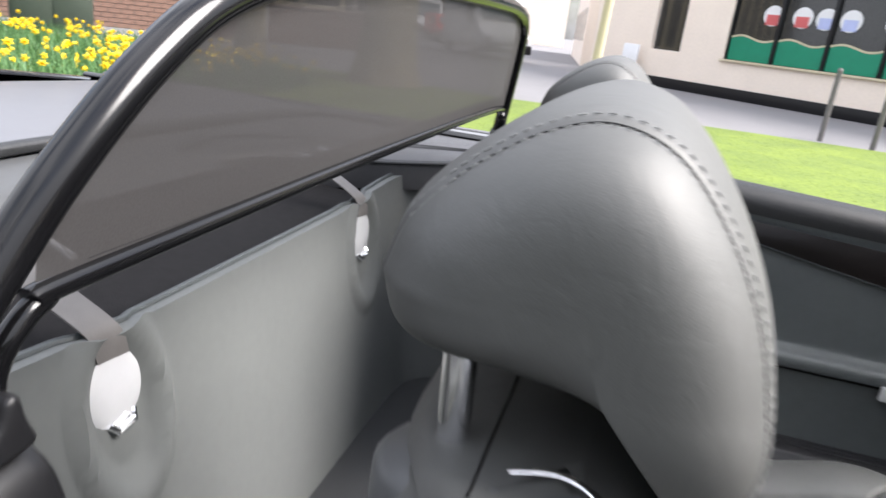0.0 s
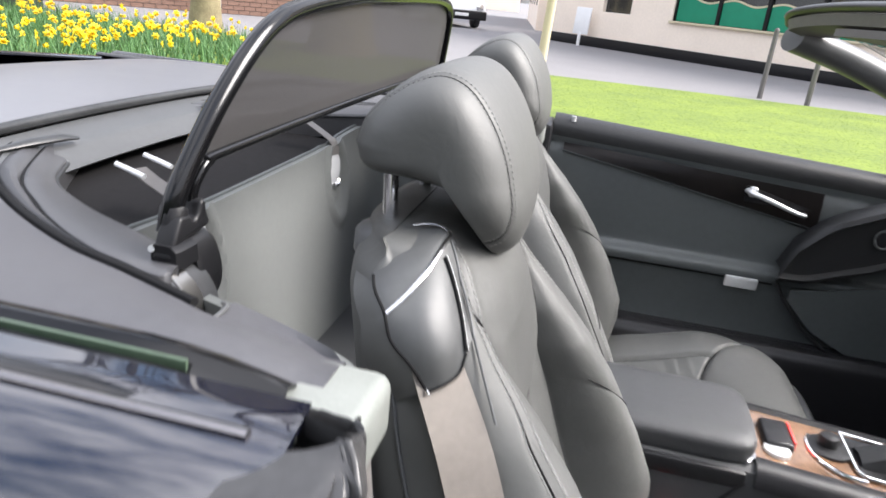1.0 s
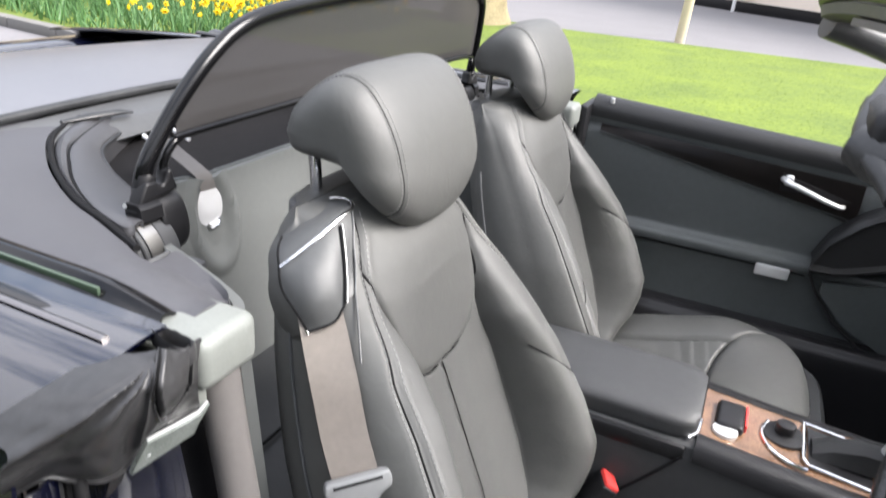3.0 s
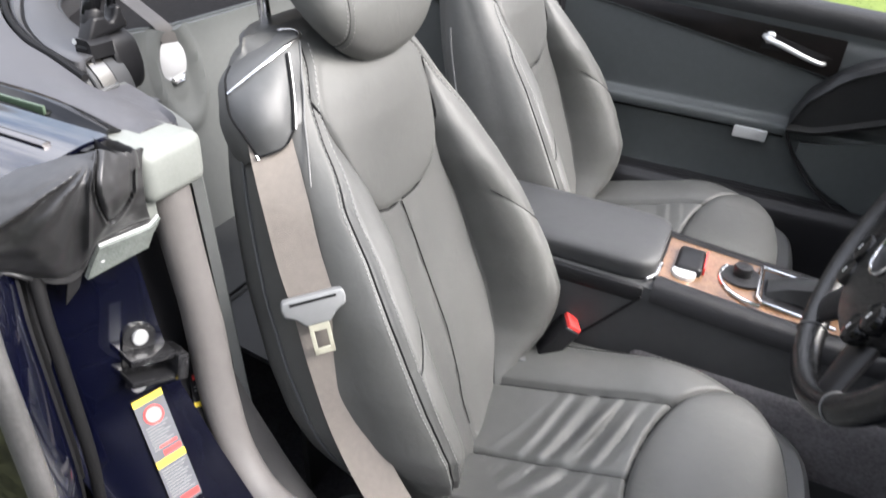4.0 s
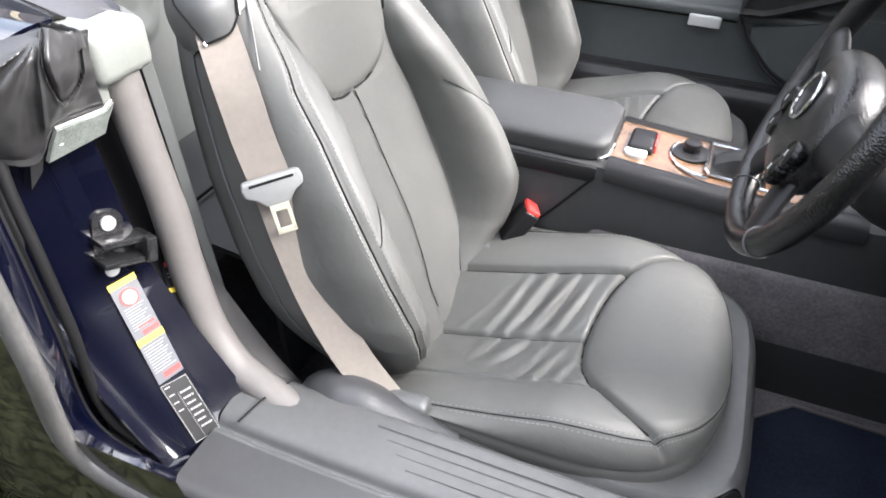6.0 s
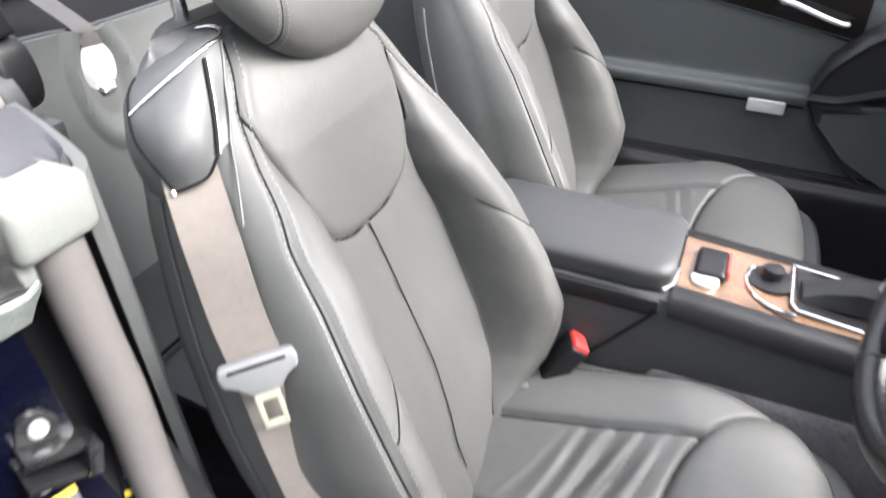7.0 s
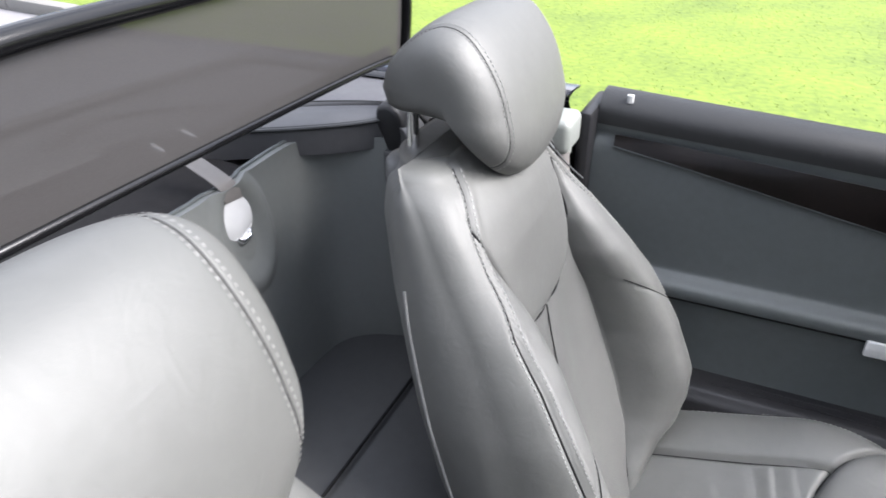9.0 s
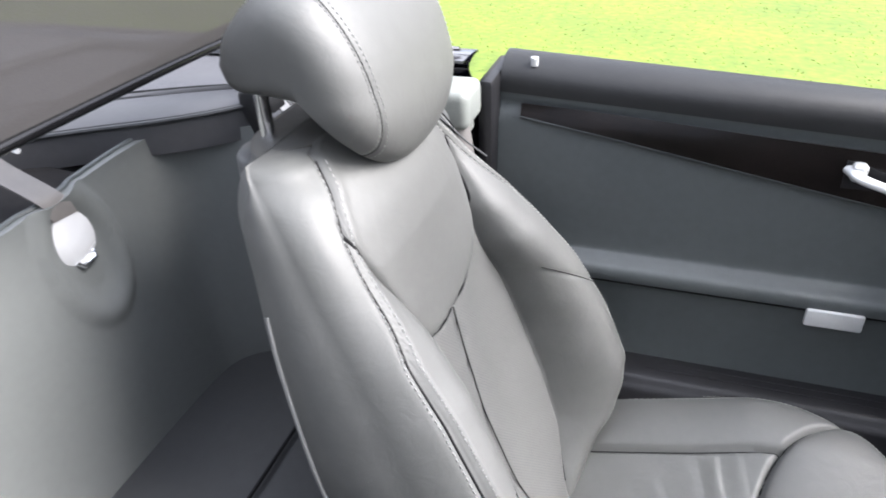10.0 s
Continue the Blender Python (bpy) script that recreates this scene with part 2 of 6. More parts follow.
# ---- building blocks ----
def part(name, bm, material, parent=None, label="", smooth=True):
    """Links a bmesh as one mesh object under a thing or a part."""
    me = bpy.data.meshes.new(name)
    bmesh.ops.recalc_face_normals(bm, faces=bm.faces)
    bm.to_mesh(me)
    bm.free()
    if smooth:
        me.shade_smooth()
        me.set_sharp_from_angle(angle=radians(42))
    me.materials.append(material)
    ob = new(name, me)
    if parent:
        ob.parent = parent
    if label:
        tagged(ob, label)
    return ob


def thing(name, label, category, group="", kind="", at=(0, 0, 0)):
    ob = new(name)
    ob.empty_display_size = 0.05
    ob.location = at
    return tagged(ob, label, category, group, kind)


def solid(name, bm, material, label, category, group="", kind="", smooth=True):
    """A thing that is one mesh."""
    return tagged(part(name, bm, material, None, "", smooth), label, category, group, kind)


def skin(rows, closed=False, ends=False, bm=None):
    """Faces between rows of points; closed: each row is a ring; ends: fill the first and last ring."""
    bm = bm or bmesh.new()
    vs = [[bm.verts.new(p) for p in row] for row in rows]
    w = len(vs[0])
    for a, b in zip(vs, vs[1:]):
        for i in range(w if closed else w - 1):
            j = (i + 1) % w
            bm.faces.new((a[i], a[j], b[j], b[i]))
    if ends:
        bm.faces.new(vs[0][::-1])
        bm.faces.new(vs[-1])
    return bm


def thick(bm, depth):
    """Gives a sheet thickness."""
    bmesh.ops.recalc_face_normals(bm, faces=bm.faces)
    bmesh.ops.solidify(bm, geom=bm.faces[:], thickness=depth)
    return bm


def curve(points, n):
    """A smooth line of n points through the given ones."""
    p = [Vector(q) for q in points]
    p = [2 * p[0] - p[1], *p, 2 * p[-1] - p[-2]]
    out = []
    for k in range(n):
        u = k / (n - 1) * (len(p) - 3)
        i = min(int(u), len(p) - 4)
        t = u - i
        a, b, c, d = p[i:i + 4]
        out.append(0.5 * (2 * b + (c - a) * t + (2 * a - 5 * b + 4 * c - d) * t * t + (3 * b - a - 3 * c + d) * t ** 3))
    return out


def tube(points, radius, sides=12, flat=1.0, up=(0, 0, 1), bm=None, ends=True):
    """A round (or flattened) bar along points; radius may be a list."""
    rows = []
    pts = [Vector(p) for p in points]
    for i, p in enumerate(pts):
        d = (pts[min(i + 1, len(pts) - 1)] - pts[max(i - 1, 0)]).normalized()
        a = d.cross(Vector(up))
        if a.length < 0.05:
            a = d.cross(Vector((1, 0, 0)))
        a.normalize()
        b = a.cross(d)
        r = radius[i] if isinstance(radius, (list, tuple)) else radius
        rows.append([p + a * (r * math.cos(q)) + b * (r * flat * math.sin(q)) for q in (2 * math.pi * k / sides for k in range(sides))])
    return skin(rows, True, ends, bm)


def band(points, across, width, depth=0.0015):
    """A flat strap along points; across gives the width's direction."""
    ac = Vector(across).normalized()
    pts = [Vector(p) for p in points]
    bm = skin([[p - ac * width / 2, p, p + ac * width / 2] for p in pts])
    return thick(bm, depth)


def box(x0, x1, y0, y1, z0, z1, bevel=0.0, seg=2, bm=None):
    one = bmesh.new()
    bmesh.ops.create_cube(one, size=1, matrix=Matrix.Translation(((x0 + x1) / 2, (y0 + y1) / 2, (z0 + z1) / 2)) @ Matrix.Diagonal((x1 - x0, y1 - y0, z1 - z0, 1)))
    if bevel:
        bmesh.ops.bevel(one, geom=one.edges[:], offset=bevel, segments=seg, profile=0.5, affect="EDGES")
    if bm is None:
        return one
    me = bpy.data.meshes.new("tmp")
    one.to_mesh(me)
    one.free()
    bm.from_mesh(me)
    bpy.data.meshes.remove(me)
    return bm


def disc(center, axis, radius, depth, sides=24, bevel=0.0):
    """A short cylinder whose middle is at center."""
    bm = bmesh.new()
    turn = Vector(axis).to_track_quat("Z", "Y").to_matrix().to_4x4()
    bmesh.ops.create_cone(bm, cap_ends=True, segments=sides, radius1=radius, radius2=radius, depth=depth, matrix=Matrix.Translation(center) @ turn)
    if bevel:
        es = [e for e in bm.edges if len(e.link_faces) == 2 and e.calc_face_angle() > 1]
        bmesh.ops.bevel(bm, geom=es, offset=bevel, segments=2, profile=0.5, affect="EDGES")
    return bm


def slab(outline, z0, z1, bevel=0.0):
    """A plate from a flat outline of (x, y)."""
    bm = bmesh.new()
    f = bm.faces.new([bm.verts.new((x, y, z0)) for x, y in outline])
    up = bmesh.ops.extrude_face_region(bm, geom=[f])
    bmesh.ops.translate(bm, verts=[v for v in up["geom"] if isinstance(v, bmesh.types.BMVert)], vec=(0, 0, z1 - z0))
    if bevel:
        bmesh.ops.bevel(bm, geom=bm.edges[:], offset=bevel, segments=3, profile=0.5, affect="EDGES")
    return bm


def lerp(table, v):
    """A value read off a table of (at, value)."""
    return float(np.interp(v, [a for a, _ in table], [b for _, b in table]))


def gauss(d, w):
    return math.exp(-(d / w) ** 2)


def stitches(line, normal, length=0.0034, gap=0.0022, r=0.00042):
    """A row of thread along a dense line; normal lifts each stitch."""
    bm = bmesh.new()
    nv = Vector(normal).normalized()
    pts = [Vector(p) for p in line]
    run, on, start = 0.0, True, pts[0]
    for a, b in zip(pts, pts[1:]):
        run += (b - a).length
        if on and run >= length:
            d = (b - start).normalized()
            side = d.cross(nv).normalized() * r
            lift = nv * r * 1.6
            q = [start + side, start - side, b - side, b + side]
            low = [bm.verts.new(p) for p in q]
            top = [bm.verts.new(start.lerp(b, f) + lift) for f in (0.2, 0.8)]
            bm.faces.new((low[0], low[1], top[0]))
            bm.faces.new((low[2], low[3], top[1]))
            bm.faces.new((low[1], low[2], top[1], top[0]))
            bm.faces.new((low[3], low[0], top[0], top[1]))
            on, run = False, 0.0
        elif not on and run >= gap:
            on, run, start = True, 0.0, b
    return bm


# ---- seats ----
BACK_Z = [0.29, 0.33, 0.36, 0.4, 0.44, 0.48, 0.52, 0.6, 0.7, 0.76, 0.82, 0.88, 0.92, 0.955, 0.975]


def table(values):
    """A smooth table of values over the height of the backrest."""
    at = np.linspace(0.29, 0.975, 300)
    raw = np.interp(at, BACK_Z, values)
    k = np.exp(-np.linspace(-2, 2, 21) ** 2)
    return np.convolve(np.pad(raw, 10, mode="edge"), k / k.sum(), "valid").tolist()


def read(values, z):
    u = min(max((z - 0.29) / 0.685 * 299, 0), 298.999)
    i = int(u)
    return values[i] + (values[i + 1] - values[i]) * (u - i)


FRONT_X = table((0.335, 0.318, 0.305, 0.287, 0.27, 0.253, 0.239, 0.207, 0.175, 0.157, 0.146, 0.134, 0.125, 0.105, 0.075))
REAR_X = table((0.19, 0.175, 0.168, 0.155, 0.141, 0.126, 0.11, 0.08, 0.045, 0.026, 0.008, -0.006, -0.016, -0.015, 0.0))
HALF_W = table((0.17, 0.18, 0.195, 0.216, 0.236, 0.252, 0.26, 0.258, 0.243, 0.228, 0.211, 0.191, 0.178, 0.162, 0.14))
BOLSTER = table((0.0, 0.006, 0.018, 0.04, 0.068, 0.094, 0.108, 0.104, 0.08, 0.062, 0.038, 0.012, 0.002, 0.0, 0.0))
ROUND = table((0.0, 0.0, 0.0, 0.0, 0.0, 0.0, 0.0, 0.0, 0.0, 0.006, 0.012, 0.022, 0.03, 0.034, 0.034))
FOLD = table((0.085, 0.09, 0.102, 0.133, 0.155, 0.163, 0.166, 0.163, 0.146, 0.124, 0.119, 0.134, 0.137, 0.114, 0.092))
SEAM_U = table((0.45, 0.45, 0.5, 0.56, 0.62, 0.68, 0.72, 0.76, 0.78, 0.78, 0.76, 0.42, 0.1, 0.0, 0.0))
MID_L = table((-0.012, -0.01, -0.008, -0.004, 0.01, 0.017, 0.02, 0.016, 0.002, -0.01, -0.012, 0, 0, 0, 0))
BIB = np.array([(c.x, c.y) for c in curve([(0, 0.745, 0), (0.05, 0.749, 0), (0.085, 0.764, 0), (0.108, 0.79, 0), (0.12, 0.82, 0), (0.13, 0.86, 0), (0.138, 0.91, 0), (0.138, 0.945, 0)], 60)])


def peak(z):
    """Side distance of the outer stitched seam."""
    return read(FOLD, z) + read(SEAM_U, z) * (read(HALF_W, z) - read(FOLD, z))


def in_bib(a, z):
    return z > 0.745 and a < float(np.interp(z, BIB[:, 1], BIB[:, 0]))


def back_front(l, z):
    """x of the front of the backrest at the side distance l and height z."""
    xf, w, b, s = read(FRONT_X, z), read(HALF_W, z), read(BOLSTER, z), read(FOLD, z)
    a = abs(l)
    pk = peak(z)
    u = (a - s) / (w - s)
    x = xf - read(ROUND, z) * (a / w) ** 2
    if u > 0:
        top = b + 0.012 * min(1, b / 0.06)
        if u < 0.5:
            x += top * max(1 - (1 - 2 * u) ** 2.1, 0) ** (1 / 2.1)
        else:
            v = min(2 * u - 1, 1)
            x += top - (0.7 * b + 0.03) * (1 - max(1 - v ** 2.3, 0) ** (1 / 2.3))
        x += 0.012 * min(1, b / 0.06)
    else:
        x += 0.012 * min(1, b / 0.06) * (a / s) ** 2
    d = float(np.min(np.hypot(BIB[:, 0] - a, BIB[:, 1] - z)))
    x -= 0.0025 * gauss(d, 0.002)
    if in_bib(a, z):
        x += 0.0095 * (1 - math.exp(-d / 0.007)) * min(1, max(0, (0.94 - z) / 0.06))
    elif z < 0.76:
        x -= 0.0045 * gauss(l - read(MID_L, z), 0.0035)
        x += 0.004 * gauss(abs(l - read(MID_L, z)) - 0.03, 0.03)
    x -= 0.008 * gauss(a - s, 0.004) * min(1, b / 0.05)
    x -= 0.0045 * gauss(a - pk, 0.0032)
    x += 0.002 * gauss(abs(a - pk) - 0.009, 0.006)
    if s < a < pk + 0.02:
        x -= 0.0022 * gauss(z - (0.715 - 1.0 * (a - s)), 0.0035) * (1 if a < pk else 0.2)
    if l < 0 and a > s:
        x += 0.0016 * noise.noise((l * 30, z * 60 + l * 25, 2)) * gauss(z - 0.5, 0.13)
    return x


def build_seat(name, label, yc, s, dx, sag, hc, tuck, full):
    """A leather sports seat; s = 1: the belt is on its -y side, -1: on its +y side."""
    root = thing(name, label, "car seat", "pair of front seats", at=(dx, yc, 0))

    def P(x, l, z):
        # full: how much further the outer bolster swells
        return (x, s * (l - (full * gauss(z - 0.68, 0.17) * min(l / 0.2, 0) ** 2 if l < 0 else 0)), z)

    # backrest: one padded shell in rings
    rows, NR = [], 170
    for k in range(NR):
        z = 0.29 + 0.685 * (k / (NR - 1))
        w = read(HALF_W, z)
        sf = read(FOLD, z)
        side = [sf + (w - sf) * (0.5 - 0.5 * math.cos(math.pi * i / 36)) for i in range(37)]
        mid = [sf * math.sin(0.5 * math.pi * (-1 + 2 * i / 56)) for i in range(1, 56)]
        front = [-v for v in side[::-1]] + mid + side
        xr = read(REAR_X, z)
        ring = [P(back_front(l, z), l, z) for l in front]
        xe = back_front(w, z)
        for i in range(1, 9):
            q = i / 9
            ring.append(P(xe + (xr + 0.02 - xe) * q, w * (1 + 0.03 * math.sin(math.pi * q) - tuck * q * q), z))
        for i in range(13):
            q = -1 + 2 * i / 12
            ring.append(P(xr - 0.022 * (1 - q ** 4) + 0.02 * q ** 4, -q * w * (0.98 - tuck), z))
        for i in range(8, 0, -1):
            q = i / 9
            ring.append(P(xe + (xr + 0.02 - xe) * q, -w * (1 + 0.03 * math.sin(math.pi * q) - tuck * q * q), z))
        rows.append(ring)
    for h, g in ((0.98, 0.93), (0.983, 0.8)):
        rows.append([(0.045 + (p[0] - 0.055) * g, p[1] * g, h) for p in rows[NR - 1]])
    whole = bpy.data.meshes.new("whole")
    bm = skin(rows, True, True)
    bmesh.ops.recalc_face_normals(bm, faces=bm.faces)
    bm.to_mesh(whole)
    bm.free()
    normals = [tuple(n.vector) for n in whole.vertex_normals]
    groups = {"backrest": [], "upper_panel": [], "lower_insert": []}
    for f in whole.polygons:
        c = f.center
        l = s * c.y
        front = c.x > read(REAR_X, c.z) + 0.06
        if front and in_bib(abs(l), c.z) and c.z < 0.955 and abs(l) < peak(c.z):
            groups["upper_panel"].append(f)
        elif front and c.z < 0.8 and abs(l) < read(FOLD, c.z) - 0.001:
            groups["lower_insert"].append(f)
        else:
            groups["backrest"].append(f)
    for nm, m, lab in (("backrest", LEATHER, ""), ("upper_panel", LEATHER, ""), ("lower_insert", PERF, "perforated grey leather insert")):
        used = sorted({v for f in groups[nm] for v in f.vertices})
        at = {v: i for i, v in enumerate(used)}
        me = bpy.data.meshes.new(nm)
        me.from_pydata([whole.vertices[v].co[:] for v in used], [], [[at[v] for v in f.vertices] for f in groups[nm]])
        me.shade_smooth()
        me.normals_split_custom_set_from_vertices([normals[v] for v in used])
        me.materials.append(m)
        ob = new(nm, me)
        ob.parent = root
        if lab:
            tagged(ob, lab)
    bpy.data.meshes.remove(whole)

    # double stitched seams along the bolsters
    zs = [0.974 - 0.576 * k / 499 for k in range(500)]
    for side in (-1, 1):
        part("seam", tube([P(back_front(side * peak(z), z) + 0.0008, side * peak(z), z) for z in zs[::4]], 0.0015, 6), SEAM, root)
        for off in (-0.0065, 0.0065):
            tagged(part("stitching", stitches([P(back_front(side * (peak(z) + off), z) + 0.0006, side * (peak(z) + off), z) for z in zs], P(0.8, side * 0.6 * (1 if off > 0 else 0.3), 0.2), 0.0038, 0.0024, 0.0006), THREAD, root), kind="stuff")
    # sewn joints: round the upper panel, along the folds, down the middle, across the bolsters
    def sew(points, r=0.0011, lift=0.0008):
        part("seam", tube([P(back_front(l, z) + lift, l, z) for l, z in points], r, 6), SEAM, root)

    outline = [(-a, z) for a, z in BIB[:54][::-1]] + [(a, z) for a, z in BIB[1:54]]
    sew(outline, 0.0019, 0.0014)
    low = [0.36 + 0.425 * k / 60 for k in range(61)]
    sew([(read(MID_L, z), z) for z in low[:55]], 0.0011, 0.0048)
    for side in (-1, 1):
        sew([(side * (read(FOLD, z) - 0.0015), z) for z in low], 0.0012, 0.0016)
        bs = [(side * (read(FOLD, 0.68) + q * (peak(0.68) - read(FOLD, 0.68))), 0.715 - q * (peak(0.68) - read(FOLD, 0.68))) for q in (0.05 + 0.93 * k / 20 for k in range(21))]
        sew(bs, 0.0008)
    # piping on the side shell
    for side in (-1, 1):
        part("side_piping", tube([P(read(REAR_X, z) + 0.05 + 0.05 * (0.86 - z), side * (read(HALF_W, z) * 1.027 + 0.001), z) for z in (0.86 - 0.46 * k / 30 for k in range(31))], 0.0022, 8), PLASTIC, root)

    # cushion: soft height field with pleated insert and front pad
    x0, x1, zb = 0.24, 0.79, 0.375
    mid_line = [(c.x, c.y) for c in curve([(0.22, 0.292, 0), (0.26, 0.304, 0), (0.29, 0.315, 0), (0.39, 0.344, 0), (0.48, 0.37, 0), (0.57, 0.4, 0), (0.65, 0.426, 0), (0.72, 0.436, 0), (0.79, 0.425, 0)], 80)]
    MX, MZ = np.array([q[0] for q in mid_line]), np.array([q[1] for q in mid_line])

    def half(x):
        return 0.248 * max(1 - max((x - 0.3) / (x1 - 0.3), 0) ** 7, 0) ** (1 / 2.3)

    def crest(x, l):
        a = abs(l)
        edge = 0.137
        front = min(max((x - 0.55) / 0.22, 0), 1)
        front = front * front * (3 - 2 * front)
        lift = 0.042 * (1 - 0.75 * front)
        z = float(np.interp(x, MX, MZ)) + lift * min(a / edge, 1) ** 2
        if a > edge:
            q = (a - edge) / 0.1
            z += lift * 2 / edge * 0.1 * (q - 0.62 * q * q) * (0.75 - 0.5 * front) + 0.007 * (1 - math.exp(-(a - edge) / 0.02)) * (1 - front)
        d = (x - 0.572 - 1.4 * a * a - 230 * a ** 5) / math.sqrt(1 + (2.8 * a + 1150 * a ** 4) ** 2)
        if d > 0:
            z += 0.013 * (1 - math.exp(-d / 0.016))
        z -= 0.009 * gauss(d, 0.004)
        if d < 0:
            z -= 0.008 * gauss(a - edge, 0.004) + (0.007 * gauss(l, 0.004) if a < edge else 0)
            if a < edge:
                far = l > 0
                h = a / edge
                u = (x - 0.335 - 0.1 * h) / 0.2
                if 0 < u < 1:
                    ph = (x - (0.42 if far else 0.3) * l + 0.006 * noise.noise((x * 9, l * 12, 3 + far)) + 0.016 * noise.noise((x * 11, 7, far * 5))) / 0.04
                    q = ph % 1.0
                    fold = 0.5 - 0.5 * math.cos(math.pi * (q / 0.66 if q < 0.66 else (1 - q) / 0.34))
                    amp = math.sin(math.pi * u) ** 0.45 * math.sin(math.pi * min(h, 1)) ** 0.5
                    z += sag * 0.011 * (fold - 0.45) * amp * max(0.15, 0.75 + 1.3 * noise.noise((math.floor(ph) * 3.1 + 0.4, l * 9, 8 + far)))
                z += 0.004 * math.sin(math.pi * h)
        return z

    rows = []
    for k in range(220):
        x = x0 + (x1 - x0) * (0.7 * k / 219 + 0.3 * math.sin(0.5 * math.pi * k / 219))
        w = max(half(x), 0.012)
        row = []
        for i in range(201):
            l = w * math.sin(0.5 * math.pi * (-1 + 2 * i / 200))
            rim = min(w - abs(l), x1 - x, x - x0 + 0.01)
            e = min(max(rim / 0.045, 0), 1)
            e = math.sqrt(max(1 - (1 - e) ** 2, 0))
            row.append(P(x, l - 0.03, zb + 0.04 + (crest(x, l) - zb - 0.04) * e))
        rows.append(row)
    bm = skin(rows)
    out = [rows[k][0] for k in range(220)] + rows[-1][1:-1] + [rows[k][-1] for k in range(219, -1, -1)]
    ring = []
    for dz, inn in ((0, 1.0), (-0.004, 0.996), (-0.008, 1.004), (-0.025, 1.012), (-0.04, 1.004), (-0.052, 0.97)):
        ring.append([(0.5 + (p[0] - 0.5) * inn, -0.03 * s + (p[1] + 0.03 * s) * inn, p[2] + dz) for p in out])
    skin(ring, False, False, bm)
    bmesh.ops.remove_doubles(bm, verts=bm.verts[:], dist=0.0004)
    part("cushion", bm, LEATHER, root)
    def sew_top(points, r):
        part("seam", tube([P(x, l - 0.03, crest(x, l) + 0.0008) for x, l in points], r, 6), SEAM, root)

    def pad_x(a):
        return 0.572 + 1.4 * a * a + 230 * a ** 5

    sew_top([(pad_x(abs(l)), l) for l in (-0.195 + 0.39 * k / 80 for k in range(81))], 0.0012)
    sew_top([(0.31 + (pad_x(0) - 0.312) * k / 60, 0.0) for k in range(61)], 0.001)
    for side in (-1, 1):
        sew_top([(0.31 + (pad_x(0.137) - 0.312) * k / 60, side * 0.137) for k in range(61)], 0.001)

    def rim_line(off, n):
        line = []
        for side in (-1, 1):
            half_line = []
            for k in range(n):
                q = k / (n - 1)
                x = x1 - 0.001 - (x1 - x0 - 0.02) * (1 - q) ** 3
                w = max(half(x), 0.012)
                l = side * max(w - off, 0.0)
                rim = min(w - abs(l), x1 - x)
                e = min(max(rim / 0.045, 0), 1)
                e = math.sqrt(max(1 - (1 - e) ** 2, 0))
                half_line.append(P(x, l - 0.03, zb + 0.04 + (crest(x, l) - zb - 0.04) * e + 0.0006))
            line += half_line if side < 0 else half_line[::-1]
        return line

    part("seam", tube(rim_line(0.02, 160), 0.0009, 6), SEAM, root)
    for off in (0.0155, 0.0245):
        tagged(part("stitching", stitches(rim_line(off, 420), (0, 0, 1)), THREAD, root), kind="stuff")

    # plastic base under the cushion, side cover and switch
    rows = []
    for z, g in ((0.18, 1.0), (0.25, 1.03), (0.33, 1.05), (0.365, 1.04), (0.388, 1.01), (0.396, 0.975), (0.394, 0.93), (0.385, 0.84), (0.28, 0.8)):
        row = []
        for k in range(72):
            q = 2 * math.pi * k / 72
            c, n2 = math.cos(q), math.sin(q)
            r = (abs(c) ** 5 + abs(n2) ** 5) ** (-1 / 5)
            bx = 0.53 + 0.295 * r * c * g
            row.append(P(bx, 0.247 * r * n2 * g - 0.03, z - (0.11 * min(max((0.55 - bx) / 0.15, 0), 1) if g < 0.95 else 0)))
        rows.append(row)
    base = part("seat_base", skin(rows, True, True), PLASTIC, root, "grey plastic seat base")
    cover = curve([(0.225, -0.295, 0.39), (0.25, -0.3, 0.418), (0.29, -0.302, 0.425), (0.34, -0.302, 0.408), (0.4, -0.3, 0.392), (0.45, -0.296, 0.386)], 24)
    part("recliner_cover", tube([P(*c) for c in cover], [0.014 + 0.026 * math.sin(math.pi * (0.12 + 0.8 * k / 23)) ** 0.8 for k in range(24)], 16, 0.9), PLASTIC_MID, root, "rounded dark grey recliner cover")
    rail = [P(0.45, -0.296, 0.386), P(0.6, -0.298, 0.378), P(0.72, -0.292, 0.37), P(0.8, -0.262, 0.362)]
    part("side_valance", tube(curve(rail, 20), [0.019 - 0.006 * k / 19 for k in range(20)], 14), PLASTIC_MID, root)
    if s > 0:
        spot = pose(0.812, -0.245, 0.375, 0, 0, -40) @ pose(0, 0, 0, 0, 48, 0)
        for nm, r, d, m in (("switch_frame", 0.03, 0.006, CHROME), ("switch_plate", 0.027, 0.009, PLASTIC_DK)):
            bm = bmesh.new()
            bm = box(-r, r, -r * 0.85, r * 0.85, -d / 2, d / 2, 0.0)
            es = [e for e in bm.edges if abs(e.verts[0].co.z - e.verts[1].co.z) > d / 2]
            bmesh.ops.bevel(bm, geom=es, offset=0.012, segments=5, profile=0.5, affect="EDGES")
            bmesh.ops.transform(bm, matrix=spot, verts=bm.verts[:])
            part(nm, bm, m, base)
        bm = box(-0.012, 0.012, -0.004, 0.004, 0.003, 0.009, 0.002)
        box(-0.014, -0.008, -0.004, 0.012, 0.003, 0.009, 0.002, 2, bm)
        bmesh.ops.transform(bm, matrix=spot, verts=bm.verts[:])
        part("seat_switch", bm, SATIN, base)
